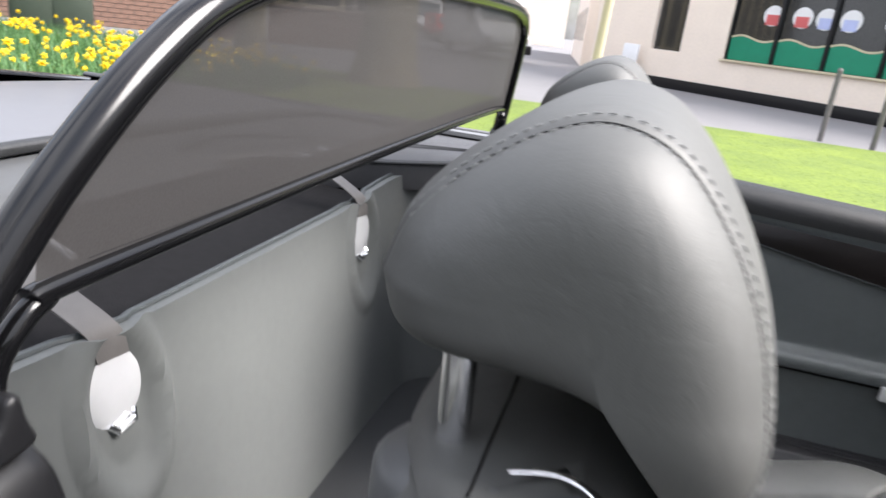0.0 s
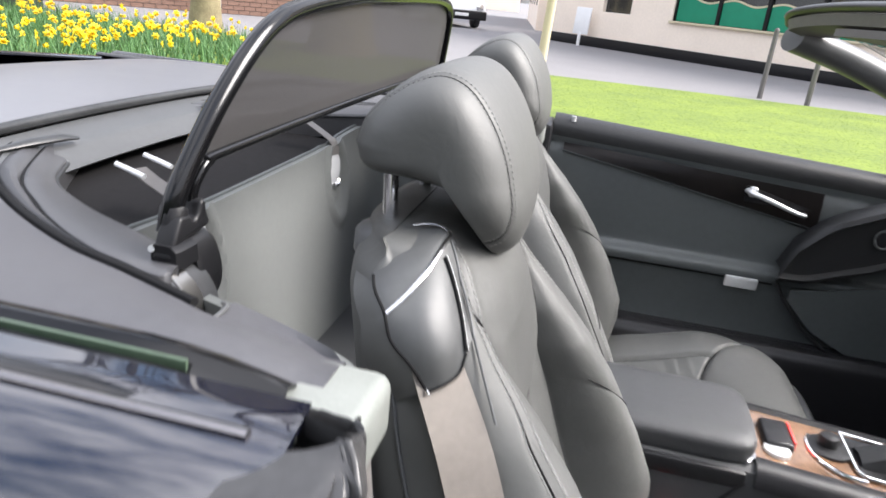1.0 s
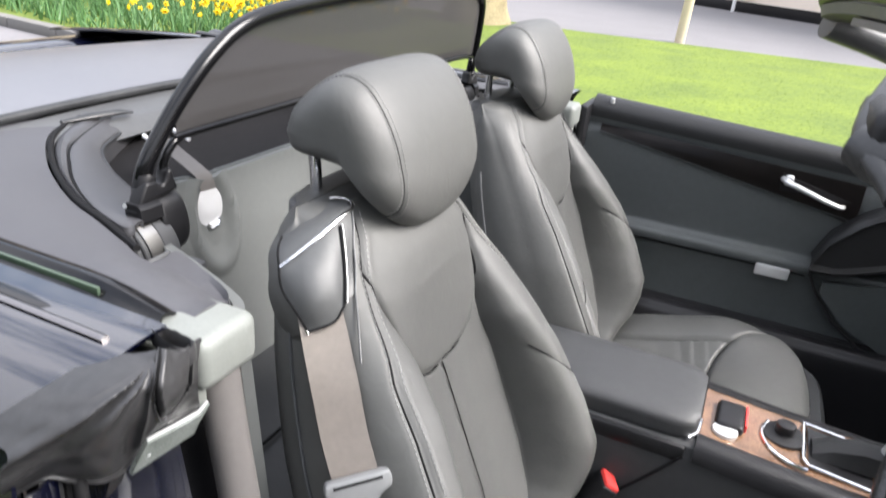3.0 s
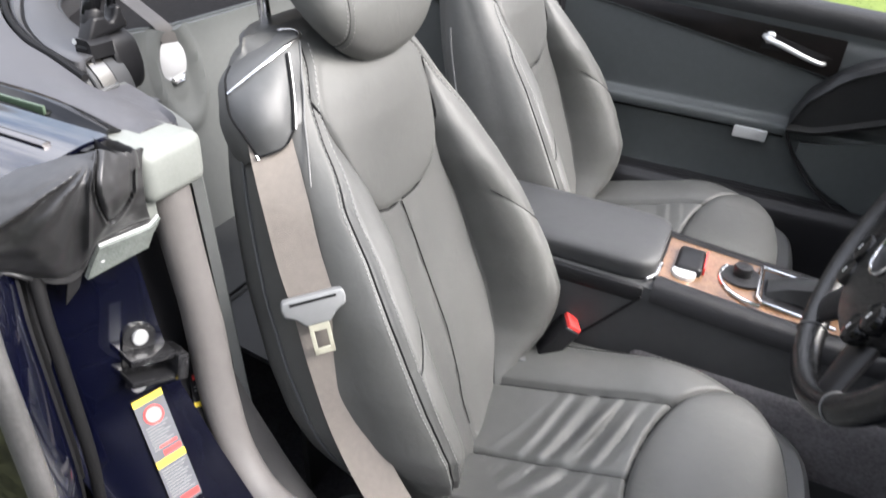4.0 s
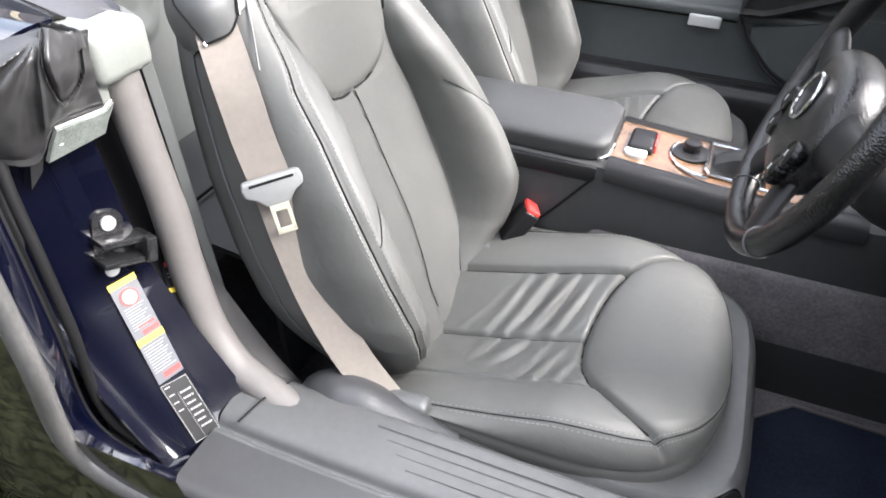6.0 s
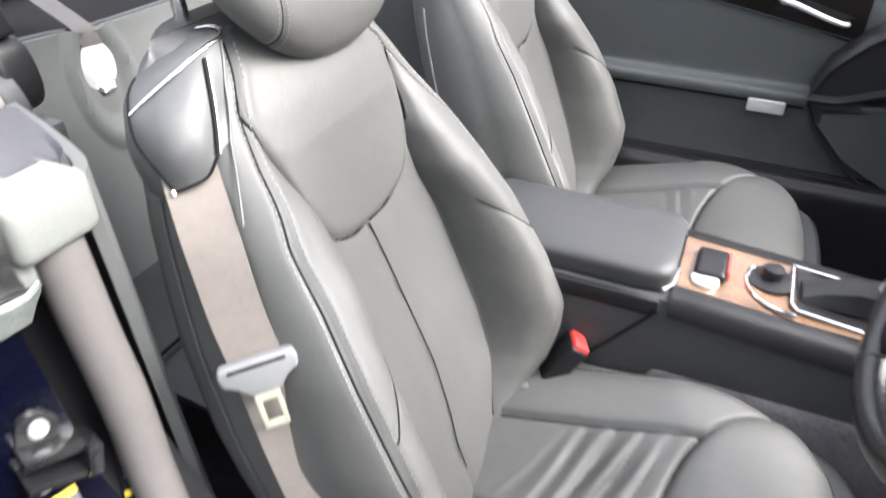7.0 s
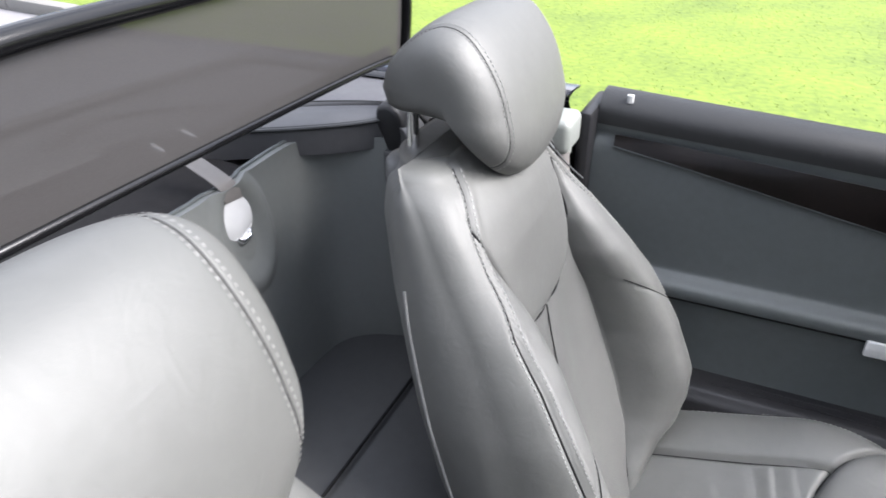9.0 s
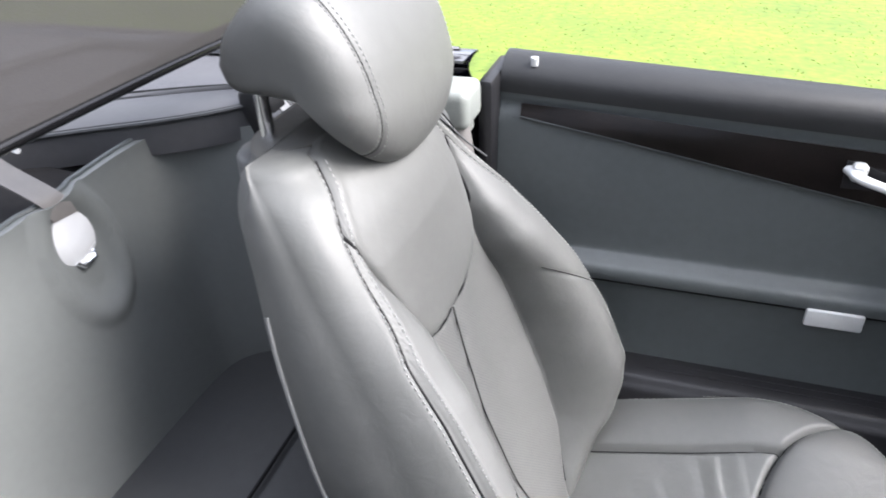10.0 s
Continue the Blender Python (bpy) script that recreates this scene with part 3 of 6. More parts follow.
        part("base_tag", box(0.818, 0.832, 0.02, 0.07, 0.34, 0.37, 0.003), SATIN, base)

    # headrest, a comma in profile, rounded to its sides
    prof = [(-0.037, 1.07), (-0.026, 1.096), (0.0, 1.12), (0.03, 1.138), (0.06, 1.145), (0.09, 1.136), (0.117, 1.11), (0.138, 1.075), (0.15, 1.035), (0.153, 1.0), (0.146, 0.972), (0.129, 0.957), (0.12, 0.963), (0.107, 0.988), (0.093, 1.016), (0.068, 1.034), (0.028, 1.04), (-0.01, 1.042), (-0.029, 1.05)]
    prof = [(a - 0.016, 1.046 + (b - 1.06) * (1.13 if b > 1.06 else 1.06)) for a, b in prof]
    loop = [Vector((a, 0, b)) for a, b in prof]
    dense = curve([*loop, loop[0]], 121)[:-1]
    cx = Vector((0.05, 0, 1.062))
    HW, HC, rows, FULL = 0.147, hc, [], 3.9

    def head(q, p):
        """A point of the headrest: q turns from the middle (0) over the sewn corner to the middle of the side panel (90 degrees)."""
        a, sh = math.sin(q) ** (2 / FULL), max(math.cos(q), 0.0) ** (2 / FULL)
        v = cx + (p - cx) * sh
        low = max(0, (1.036 - v.z) / 0.095) * min(max((v.x - 0.035) / 0.03, 0), 1)
        v.z += 0.045 * low * a ** 2.2
        v.x -= 0.006 * a ** 2 * (0.3 + 0.7 * min(max((v.x - 0.01) / 0.08, 0), 1))
        v = v + (cx - v).normalized() * 0.0016 * gauss(q - SEW, 0.03)
        return Vector((v.x, a * HW, v.z))

    SEW = 0.62
    start = math.asin(0.7 ** (FULL / 2))
    turns = [math.asin((0.7 * k / 12) ** (FULL / 2)) for k in range(12)] + [start + (1.556 - start) * k / 44 for k in range(45)]
    for side, q in [(-1, q) for q in turns[:0:-1]] + [(1, q) for q in turns]:
        rows.append([P(v.x, side * v.y + HC, v.z) for v in (head(q, p) for p in dense)])
    hr = part("headrest", skin(rows, True, True), LEATHER, root)
    many = curve([*loop[1:13]], 520)
    for side in (-1, 1):
        part("seam", tube([P(v.x, side * v.y + HC, v.z) for v in (head(SEW, p) + (p - cx).normalized() * 0.0004 for p in many[::4])], 0.0006, 6), SEAM, hr)
        for off in (-0.058, 0.058):
            line = []
            for p in many:
                v = head(SEW + off, p)
                v = v + (Vector((v.x, 0, v.z)) - cx).normalized() * 0.0006
                line.append(P(v.x, side * v.y + HC, v.z))
            tagged(part("stitching", stitches(line, P(0.6, side * 0.5, 0.5), 0.003, 0.002, 0.00035), THREAD, hr), kind="stuff")
    for l in (-0.074, 0.07):
        part("headrest_post", tube([P(-0.003, l, 0.965), P(-0.004, l - 0.008 * (l < 0), 1.06)], 0.0078, 16), CHROME, root, "polished chrome headrest post")
        part("post_collar", tube([P(-0.004, l, 0.945), P(-0.004, l, 0.966), P(-0.004, l, 0.972), P(-0.004, l, 0.976)], [0.036, 0.035, 0.03, 0.013], 24), PLASTIC, root)

    # belt guide on the outer shoulder
    net = [[(-0.022, -0.112, 0.955), (-0.002, -0.122, 0.965), (0.014, -0.118, 0.974), (0.03, -0.11, 0.981), (0.045, -0.104, 0.985), (0.057, -0.098, 0.986)],
           [(-0.008, -0.168, 0.936), (0.016, -0.178, 0.949), (0.032, -0.166, 0.963), (0.046, -0.148, 0.974), (0.056, -0.125, 0.982), (0.062, -0.104, 0.986)],
           [(0.01, -0.194, 0.916), (0.036, -0.205, 0.935), (0.052, -0.187, 0.953), (0.062, -0.162, 0.967), (0.066, -0.131, 0.978), (0.068, -0.107, 0.983)],
           [(0.014, -0.2, 0.893), (0.044, -0.214, 0.912), (0.071, -0.208, 0.932), (0.083, -0.181, 0.945), (0.083, -0.149, 0.957), (0.083, -0.125, 0.961)],
           [(0.028, -0.205, 0.869), (0.06, -0.219, 0.892), (0.087, -0.215, 0.907), (0.1, -0.193, 0.917), (0.098, -0.166, 0.929), (0.097, -0.147, 0.933)],
           [(0.044, -0.205, 0.846), (0.072, -0.219, 0.868), (0.094, -0.213, 0.879), (0.107, -0.197, 0.886), (0.11, -0.183, 0.901), (0.113, -0.167, 0.909)]]
    cols = [curve(r, 31) for r in net]
    grid = list(zip(*[curve([c[i] for c in cols], 41) for i in range(31)]))
    rim = [6 + 3 * (max(0, j - 16) / 24) ** 1.5 for j in range(41)]

    def along(row, a, b, n, lift=0.0):
        """n points of a row between two of its places."""
        out = []
        for k in range(n):
            q = a + (b - a) * k / (n - 1)
            m = min(int(q), 29)
            v = row[m].lerp(row[m + 1], q - m)
            out.append(P(v.x, v.y + lift, v.z - lift))
        return out

    wrap = part("shoulder_wrap", thick(skin([along(row, 0, n, 11, 0.003) for row, n in zip(grid, rim)]), 0.004), LEATHER, root)
    guide = part("belt_guide", thick(skin([along(row, n, 30, 25) for row, n in zip(grid, rim)]), 0.004), GUIDE, root, "grey moulded belt guide")
    part("panel_gap", tube([along(row, n, n + 1, 2)[0] for row, n in zip(grid[6:], rim[6:])], 0.0016, 8), SEAM, wrap)
    strip = [grid[16][i] for i in range(6, 31)]
    loop_back = [Vector((0.062, -0.096, 0.987)), Vector((0.045, -0.09, 0.987)), Vector((0.02, -0.091, 0.981))]
    part("chrome_strip", tube(curve([P(v.x + 0.0015, v.y - 0.0005, v.z + 0.0015) for v in strip[::4]] + [P(*v) for v in loop_back], 50), [0.0024] * 34 + [0.0024 - 0.0013 * k / 15 for k in range(16)], 8, 0.6), CHROME, guide, "thin chrome strip")

    def over(points, off, n):
        """A smooth line through points, lifted clear of the leather."""
        return curve([(max(p[0], back_front(p[1], p[2]) + off), p[1], p[2]) for p in points], n)

    edge = [tuple(grid[j][30]) for j in (17, 22, 27, 32, 37, 40)] + [(0.128, -0.184, 0.882), (0.148, -0.209, 0.849)]
    part("trim_bead", tube([P(v.x + 0.001, v.y, v.z) for v in over(edge, 0.003, 60)], 0.0014, 8), PLASTIC, guide, "pale bead beside the leather")
    slot = [tuple(grid[j][24]) for j in (19, 24, 29, 34, 40)]
    part("belt_slot", tube([P(v.x + 0.0012, v.y - 0.001, v.z + 0.001) for v in over(slot, 0.002, 30)], 0.0019, 8), SEAM, guide)
    part("slot_lip", tube([P(v.x + 0.0016, v.y + 0.0028, v.z + 0.001) for v in over(slot, 0.002, 30)], 0.0008, 8), SATIN, guide)
    part("guide_lip", tube([P(v.x + 0.001, v.y - 0.001, v.z - 0.0005) for v in grid[40][9:25]], 0.0014, 8), SEAM, guide)
    part("lip_tip", tube([P(grid[40][9].x, grid[40][9].y - 0.003, grid[40][9].z + 0.002), P(grid[40][9].x + 0.003, grid[40][9].y - 0.003, grid[40][9].z - 0.002)], 0.0018, 8), CHROME, guide)
    for off in (0.0, 0.02):
        part("guide_screw", disc(P(0.008 + off * 0.8, -0.118 + off * 0.5, 0.9725 + off * 0.45), P(0.1, -0.3, 1), 0.0025, 0.003, 12), PLASTIC, guide)
    return root, P


driver_seat, DP = build_seat("driver_seat", "dark grey leather sports seat with creased cushion", -0.325, 1, 0.0, 1.0, 0.033, 0.0, 0.0)
passenger_seat, PP = build_seat("passenger_seat", "dark grey leather sports seat beside the centre console", 0.375, -1, -0.045, 0.3, -0.043, 0.12, 0.024)

# ---- seat belt of the driver ----
belt = thing("seat_belt", "beige-grey webbing belt with tongue, hanging slack over the seat side", "seat belt")
BELT = curve([(0.082, -0.521, 0.9), (0.124, -0.551, 0.83), (0.15, -0.566, 0.77), (0.175, -0.575, 0.715), (0.2, -0.582, 0.64), (0.235, -0.59, 0.555), (0.285, -0.6, 0.48), (0.335, -0.606, 0.425)], 60)
rows = []
for k, p in enumerate(BELT):
    q = k / 59
    ac = Vector((0.5, 0.78, 0.37)).lerp(Vector((0.84 - 0.1 * q, 0.5 + 0.15 * q, 0.1 + 0.25 * math.sin(math.pi * q))), min(q / 0.2, 1)).normalized()
    rows.append([p + ac * (0.0265 * u) for u in (-1, -0.94, -0.5, 0, 0.5, 0.94, 1)])
part("webbing", thick(skin(rows), 0.0014), TWILL, belt)
buck = Matrix.Translation((0.176, -0.577, 0.722)) @ Matrix(((0.74, 0.607, 0.28, 0), (0.65, -0.754, -0.08, 0), (0.17, 0.241, -0.955, 0), (0, 0, 0, 1)))


def placed(bm, m):
    bmesh.ops.transform(bm, matrix=m, verts=bm.verts[:])
    return bm


bm = bmesh.new()
f = bm.faces.new([bm.verts.new((a, -0.003, b)) for a, b in ((-0.036, -0.013), (0.036, -0.013), (0.039, -0.004), (0.037, 0.007), (0.025, 0.013), (0.015, 0.025), (-0.015, 0.025), (-0.025, 0.013), (-0.037, 0.007), (-0.039, -0.004))])
up = bmesh.ops.extrude_face_region(bm, geom=[f])
bmesh.ops.translate(bm, verts=[v for v in up["geom"] if isinstance(v, bmesh.types.BMVert)], vec=(0, 0.0145, 0))
bmesh.ops.bevel(bm, geom=bm.edges[:], offset=0.0035, segments=3, profile=0.5, affect="EDGES")
part("tongue_body", placed(bm, buck), TONGUE, belt, "grey plastic tongue body")
bm = bmesh.new()
for q in ((-0.0125, -0.0075, 0.03, 0.062), (0.0075, 0.0125, 0.03, 0.062), (-0.0125, 0.0125, 0.016, 0.033), (-0.0125, 0.0125, 0.056, 0.064)):
    box(q[0], q[1], 0.008, 0.0105, q[2], q[3], 0.0006, 1, bm)
part("tongue_slot", placed(box(-0.028, 0.028, 0.0112, 0.0122, -0.009, -0.0055, 0.0004, 1), buck), SEAM, belt)
part("tongue_plate", placed(bm, buck), PLATE, belt, "pale zinc tongue plate with a slot")
part("anchor", box(0.33, 0.4, -0.612, -0.58, 0.4, 0.432, 0.012, 3), PLASTIC, belt)

buckle = thing("belt_buckle", "black belt buckle with red release button", "belt buckle")
bk = look((0.405, -0.115, 0.46), (0.33, -0.15, 0.33))
part("buckle_body", placed(box(-0.023, 0.023, -0.016, 0.016, -0.14, 0.0, 0.005, 3), bk), PLASTIC_DK, buckle)
part("release_button", placed(box(-0.02, 0.02, -0.0135, 0.0135, -0.004, 0.007, 0.003, 2), bk), RED, buckle, "red release button")
solid("seat_latch", box(0.3, 0.36, -0.18, -0.15, 0.375, 0.395, 0.006, 3), PLASTIC, "grey plastic belt catch at the seat hinge", "catch")

# ---- the car's shell ----
car = thing("car_body", "dark blue open two-seat convertible body with black rear deck", "car")
XSEC = [(0.7, 0.947, 0.04), (0.735, 0.95, 0.045), (0.77, 0.945, 0.045), (0.805, 0.925, 0.025), (0.838, 0.885, 0.01), (0.862, 0.82, 0.035), (0.873, 0.74, 0.055), (0.878, 0.64, 0.065), (0.877, 0.56, 0.057), (0.875, 0.51, 0.057), (0.873, 0.475, 0.072), (0.871, 0.453, 0.105), (0.869, 0.442, 0.15), (0.868, 0.436, 0.21), (0.868, 0.43, 0.28), (0.866, 0.34, 0.36), (0.85, 0.22, 0.36), (0.8, 0.17, 0.36)]
for sgn in (1, -1):
    rows = []
    for y, z, xf in curve(XSEC, 80):
        row = []
        for k in range(36):
            x = xf - (k / 35) ** 1.7 * (1.75 + xf)
            row.append((x, -sgn * (y - 0.14 * max(0, (-x - 0.6) / 1.15) ** 2), z - 0.05 * max(0, (-x - 0.7) / 1.1) ** 2))
        rows.append(row)
    part("quarter_panel", thick(skin(rows), 0.004), PAINT, car, "glossy dark blue painted quarter panel")
    edge = [(r[0][0] + 0.004, r[0][1], r[0][2]) for r in rows]
    rail = [p for p in edge if 0.432 < p[2] < 0.86]
    part("edge_trim", tube(rail, 0.0155, 12, 0.7, (0, 1, 0)), EDGE, car, "grey edge trim round the door opening")
    part("painted_flange", thick(skin([[(a[0], a[1] + sgn * 0.008, a[2]), (a[0] + 0.002, a[1] + sgn * 0.02, a[2]), (a[0] - 0.01, a[1] + sgn * 0.045, a[2])] for a in rail if a[0] < 0.17]), 0.003), PAINT, car)
    part("sill_corner", thick(skin([[(a[0] + 0.002, a[1] + sgn * 0.002, a[2] - 0.007), (a[0] - 0.004, a[1] + sgn * 0.02, a[2] - 0.009), (a[0] - 0.02, a[1] + sgn * 0.05, a[2] - 0.012), (a[0] - 0.04, a[1] + sgn * 0.075, a[2] - 0.014)] for a in rail if a[2] < 0.56]), 0.003), PAINT, car)
    part("gap_channel", thick(skin([[(a[0] - 0.008, a[1] + sgn * 0.042, a[2] - 0.002), (a[0] - 0.03, a[1] + sgn * 0.05, a[2] - 0.004), (a[0] - 0.032, a[1] + sgn * 0.062, a[2] - 0.006)] for a in rail if a[0] < 0.12]), 0.003), SEAM, car, "black channel beside the jamb")
    part("door_gap", tube([(a[0] - 0.004, a[1] + sgn * 0.058, a[2]) for a in rail if a[0] < 0.125], 0.0065, 10, 1.0, (0, 1, 0)), SEAM, car)
    # belt line mouldings on top of the panel
    part("belt_moulding", tube([(x, -sgn * (0.748 + 0.008 * max(0, x + 0.1)), 0.951) for x in (-1.2, -0.6, -0.2, 0.0, 0.02)], 0.0045, 12, 0.5), DIMCHROME, car, "polished belt line moulding")
    rows = [[(x, -sgn * (y + 0.004 * max(0, x + 0.1)), z + 0.0045 - 0.016 * min(max((x + 0.11) / 0.12, 0), 1) ** 2) for y, z in ((0.66, 0.943), (0.668, 0.9485), (0.677, 0.949), (0.683, 0.943), (0.69, 0.938), (0.705, 0.937), (0.722, 0.943), (0.735, 0.948), (0.743, 0.947))] for x in (-1.2, -0.8, -0.4, -0.2, -0.1, -0.07, -0.04, -0.01, 0.012)]
    part("window_slot", thick(skin(rows), 0.004), GLOSS, car, "gloss black window slot")
    part("window_edge", box(-0.32, -0.06, min(-sgn * 0.685, -sgn * 0.689), max(-sgn * 0.685, -sgn * 0.689), 0.94, 0.95, 0.001), GREENISH, car, "pale edge of the lowered side glass")
    # jamb
    JX = [(0.3, 0.3), (0.35, 0.245), (0.4, 0.195), (0.455, 0.147), (0.55, 0.087), (0.633, 0.043), (0.7, 0.027), (0.8, 0.012), (0.9, 0.005)]
    rows = [[(lerp(JX, z) + 0.36 * (y + 0.73) - 0.012 * gauss(y + 0.8, 0.015), sgn * y, z) for y in (-0.688 - 0.132 * i / 16 for i in range(17))] for z in (0.3 + 0.6 * k / 40 for k in range(41))]
    part("door_jamb", thick(skin(rows), 0.004), PAINT, car, "dark blue painted door jamb")
    rows = [[(lerp(JX, z) + 0.36 * (y + 0.73) - 0.035 - 0.03 * (y + 0.69), sgn * y, z) for y in (-0.61, -0.65, -0.69, -0.7)] for z in (0.3 + 0.58 * k / 20 for k in range(21))]
    part("latch_recess", thick(skin(rows), 0.004), PLASTIC_DK, car)
    part("jamb_back", box(-0.06, 0.0, min(-sgn * 0.60, -sgn * 0.8), max(-sgn * 0.60, -sgn * 0.8), 0.25, 0.88, 0.01), PLASTIC_DK, car)
    # thick grey door seal, pillar cap
    line = curve([(0.041, -0.644, 0.9), (0.053, -0.645, 0.8), (0.066, -0.645, 0.7), (0.078, -0.65, 0.6), (0.1, -0.658, 0.52), (0.14, -0.668, 0.472), (0.19, -0.675, 0.45), (0.24, -0.682, 0.433), (0.3, -0.69, 0.42), (0.4, -0.695, 0.405)], 60)
    part("door_seal", tube([(p.x, sgn * p.y, p.z) for p in line], 0.0235, 16, 0.85), SEAL, car, "thick grey rubber door seal")
    part("pillar_cap", box(-0.035, 0.072, min(-sgn * 0.61, -sgn * 0.692), max(-sgn * 0.61, -sgn * 0.692), 0.872, 0.93, 0.013, 4), ALU, car, "pale cast pillar cap")
    part("cap_plate", box(-0.03, 0.058, min(-sgn * 0.672, -sgn * 0.6955), max(-sgn * 0.672, -sgn * 0.6955), 0.845, 0.915, 0.006, 2), ALU, car)
    part("cap_screw", disc((0.044, -sgn * 0.697, 0.895), (0, sgn, 0), 0.005, 0.004, 12), SATIN, car)
    # sill with ribs
    sec = [(0.62, 0.2), (0.63, 0.4), (0.645, 0.44), (0.66, 0.45), (0.7, 0.453), (0.735, 0.45), (0.748, 0.436), (0.757, 0.44), (0.8, 0.44), (0.835, 0.436), (0.85, 0.42), (0.856, 0.37), (0.85, 0.28), (0.8, 0.22)]
    sec = [(c.x, c.y) for c in curve([(a, b, 0) for a, b in sec], 60)]
    rows = [[(x, -sgn * (y - 0.012 * max(0, 0.3 - x)), z + 0.12 * max(0, 0.24 - x) ** 1.5) for y, z in sec] for x in (0.16, 0.2, 0.24, 0.3, 0.45, 0.8, 1.5)]
    # passenger sill and ribs in black plastic: shade there put into the colour
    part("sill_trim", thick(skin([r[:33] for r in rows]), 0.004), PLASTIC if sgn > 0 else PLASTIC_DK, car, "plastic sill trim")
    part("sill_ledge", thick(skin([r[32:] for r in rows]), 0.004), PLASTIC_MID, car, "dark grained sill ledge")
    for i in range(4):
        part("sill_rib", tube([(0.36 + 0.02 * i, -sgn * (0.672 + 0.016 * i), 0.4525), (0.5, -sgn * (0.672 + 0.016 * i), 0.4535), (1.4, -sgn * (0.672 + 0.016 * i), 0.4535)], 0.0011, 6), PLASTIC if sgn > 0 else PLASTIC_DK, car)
    part("sill_joint", tube([(0.215, -sgn * 0.648, 0.452), (0.2, -sgn * 0.7, 0.459), (0.19, -sgn * 0.74, 0.455)], 0.0015, 6), SEAM, car)
    part("scuff_plate", box(0.4, 0.95, min(-sgn * 0.797, -sgn * 0.822), max(-sgn * 0.797, -sgn * 0.822), 0.4385, 0.4425, 0.002), SATIN, car, "brushed metal scuff plate")

# crumpled rubber end of the driver's window seal, and its plate
net = [[(0.02, -0.848, 0.902), (0.05, -0.823, 0.928), (0.066, -0.801, 0.942), (0.08, -0.761, 0.952), (0.078, -0.743, 0.957), (0.078, -0.721, 0.944), (0.07, -0.691, 0.937)],
       [(0.02, -0.855, 0.885), (0.05, -0.829, 0.91), (0.073, -0.813, 0.924), (0.09, -0.781, 0.935), (0.093, -0.764, 0.936), (0.088, -0.74, 0.918), (0.072, -0.698, 0.906)],
       [(0.015, -0.855, 0.865), (0.04, -0.829, 0.885), (0.06, -0.807, 0.885), (0.07, -0.783, 0.888), (0.079, -0.758, 0.89), (0.07, -0.734, 0.884), (0.068, -0.696, 0.88)],
       [(0.005, -0.85, 0.84), (0.02, -0.823, 0.852), (0.028, -0.796, 0.833), (0.04, -0.768, 0.821), (0.05, -0.747, 0.851), (0.054, -0.718, 0.853), (0.06, -0.687, 0.852)]]
net.insert(0, [(x - (0.05 if y < -0.75 else 0.004), y, z - 0.007) for x, y, z in net[0]])
cols = [curve(r, 91) for r in net]
rows = []
for i in range(91):
    row, u = [], i / 15
    for j, p in enumerate(curve([c[i] for c in cols], 61)):
        v = 4 * j / 60 - 1
        # folds fan out from the end of the moulding
        far, turn = math.hypot(3.05 - u, max(v, 0) + 0.05), math.atan2(max(v, 0) + 0.05, 3.05 - u)
        fan = min(max((3.5 - u) / 0.6, 0), 1)
        d = fan * (0.0075 * (abs(math.sin(3.4 * turn + 0.35 + 0.12 * far)) - 0.6) * min(far / 0.9, 1) + 0.0022 * math.sin(11 * turn + 2 * far) * min(far, 1))
        # upright ridge, then the pocket below the mouth with its piped edge
        d += 0.005 * gauss(u - 3.55, 0.1) * min(max((v - 0.3) / 0.4, 0), 1) * min(max((2.7 - v) / 0.3, 0), 1)
        rim = 1 - math.hypot((u - 4.75) / 0.82, max(v - 0.9, 0) / 1.15)
        d += 0.006 * min(max(rim / 0.3, 0), 1) - 0.0045 * gauss(rim + 0.02, 0.05) + 0.003 * gauss(rim + 0.13, 0.06)
        d += 0.0022 * noise.noise((u * 1.7, v * 2.1, 4)) - 0.003 * gauss(v - 2.86, 0.06)
        row.append(p + Vector((d, -0.6 * d, 0.3 * d)) * min(1 + v, 1))
    rows.append(row)
part("rubber_boot", thick(skin(rows), 0.003), BOOT, car, "crumpled black rubber seal end")
mouth = curve([(0.04, -0.716, 0.949), (0.07, -0.726, 0.95), (0.081, -0.721, 0.946), (0.08, -0.71, 0.943), (0.07, -0.7, 0.941), (0.045, -0.697, 0.94), (0.03, -0.699, 0.942), (0.028, -0.706, 0.945), (0.04, -0.716, 0.949)], 48)
mid = Vector((0.054, -0.71, 0.944))
part("boot_mouth", skin([[mid + (p - mid) * g + Vector((0, 0, h + 0.0025 * noise.noise((k * 0.4, h * 90, 1)))) for k, p in enumerate(mouth[:47])] for g, h in ((1.08, -0.016), (1.08, -0.004), (1.0, 0.001), (0.9, -0.001), (0.84, -0.01), (0.8, -0.035))], True, False), BOOT, car, "open end of the rubber seal")
part("mouth_floor", disc((0.053, -0.711, 0.917), (0, 0, 1), 0.02, 0.004, 20), SEAM, car)
rows = [[(0.05, -0.746, 0.852), (0.056, -0.72, 0.852), (0.059, -0.691, 0.85), (0.06, -0.679, 0.856)], [(0.044, -0.753, 0.836), (0.05, -0.722, 0.836), (0.054, -0.69, 0.837), (0.056, -0.681, 0.847)], [(0.038, -0.758, 0.819), (0.042, -0.724, 0.82), (0.047, -0.69, 0.822), (0.05, -0.684, 0.836)]]
part("seal_plate", thick(skin(rows), 0.005), PLATE_GREY, car, "worn pale metal plate under the rubber seal")
part("plate_edge", tube([Vector(p) + Vector((0.002, 0, 0.001)) for p in rows[0]], 0.0016, 8), SATIN, car)
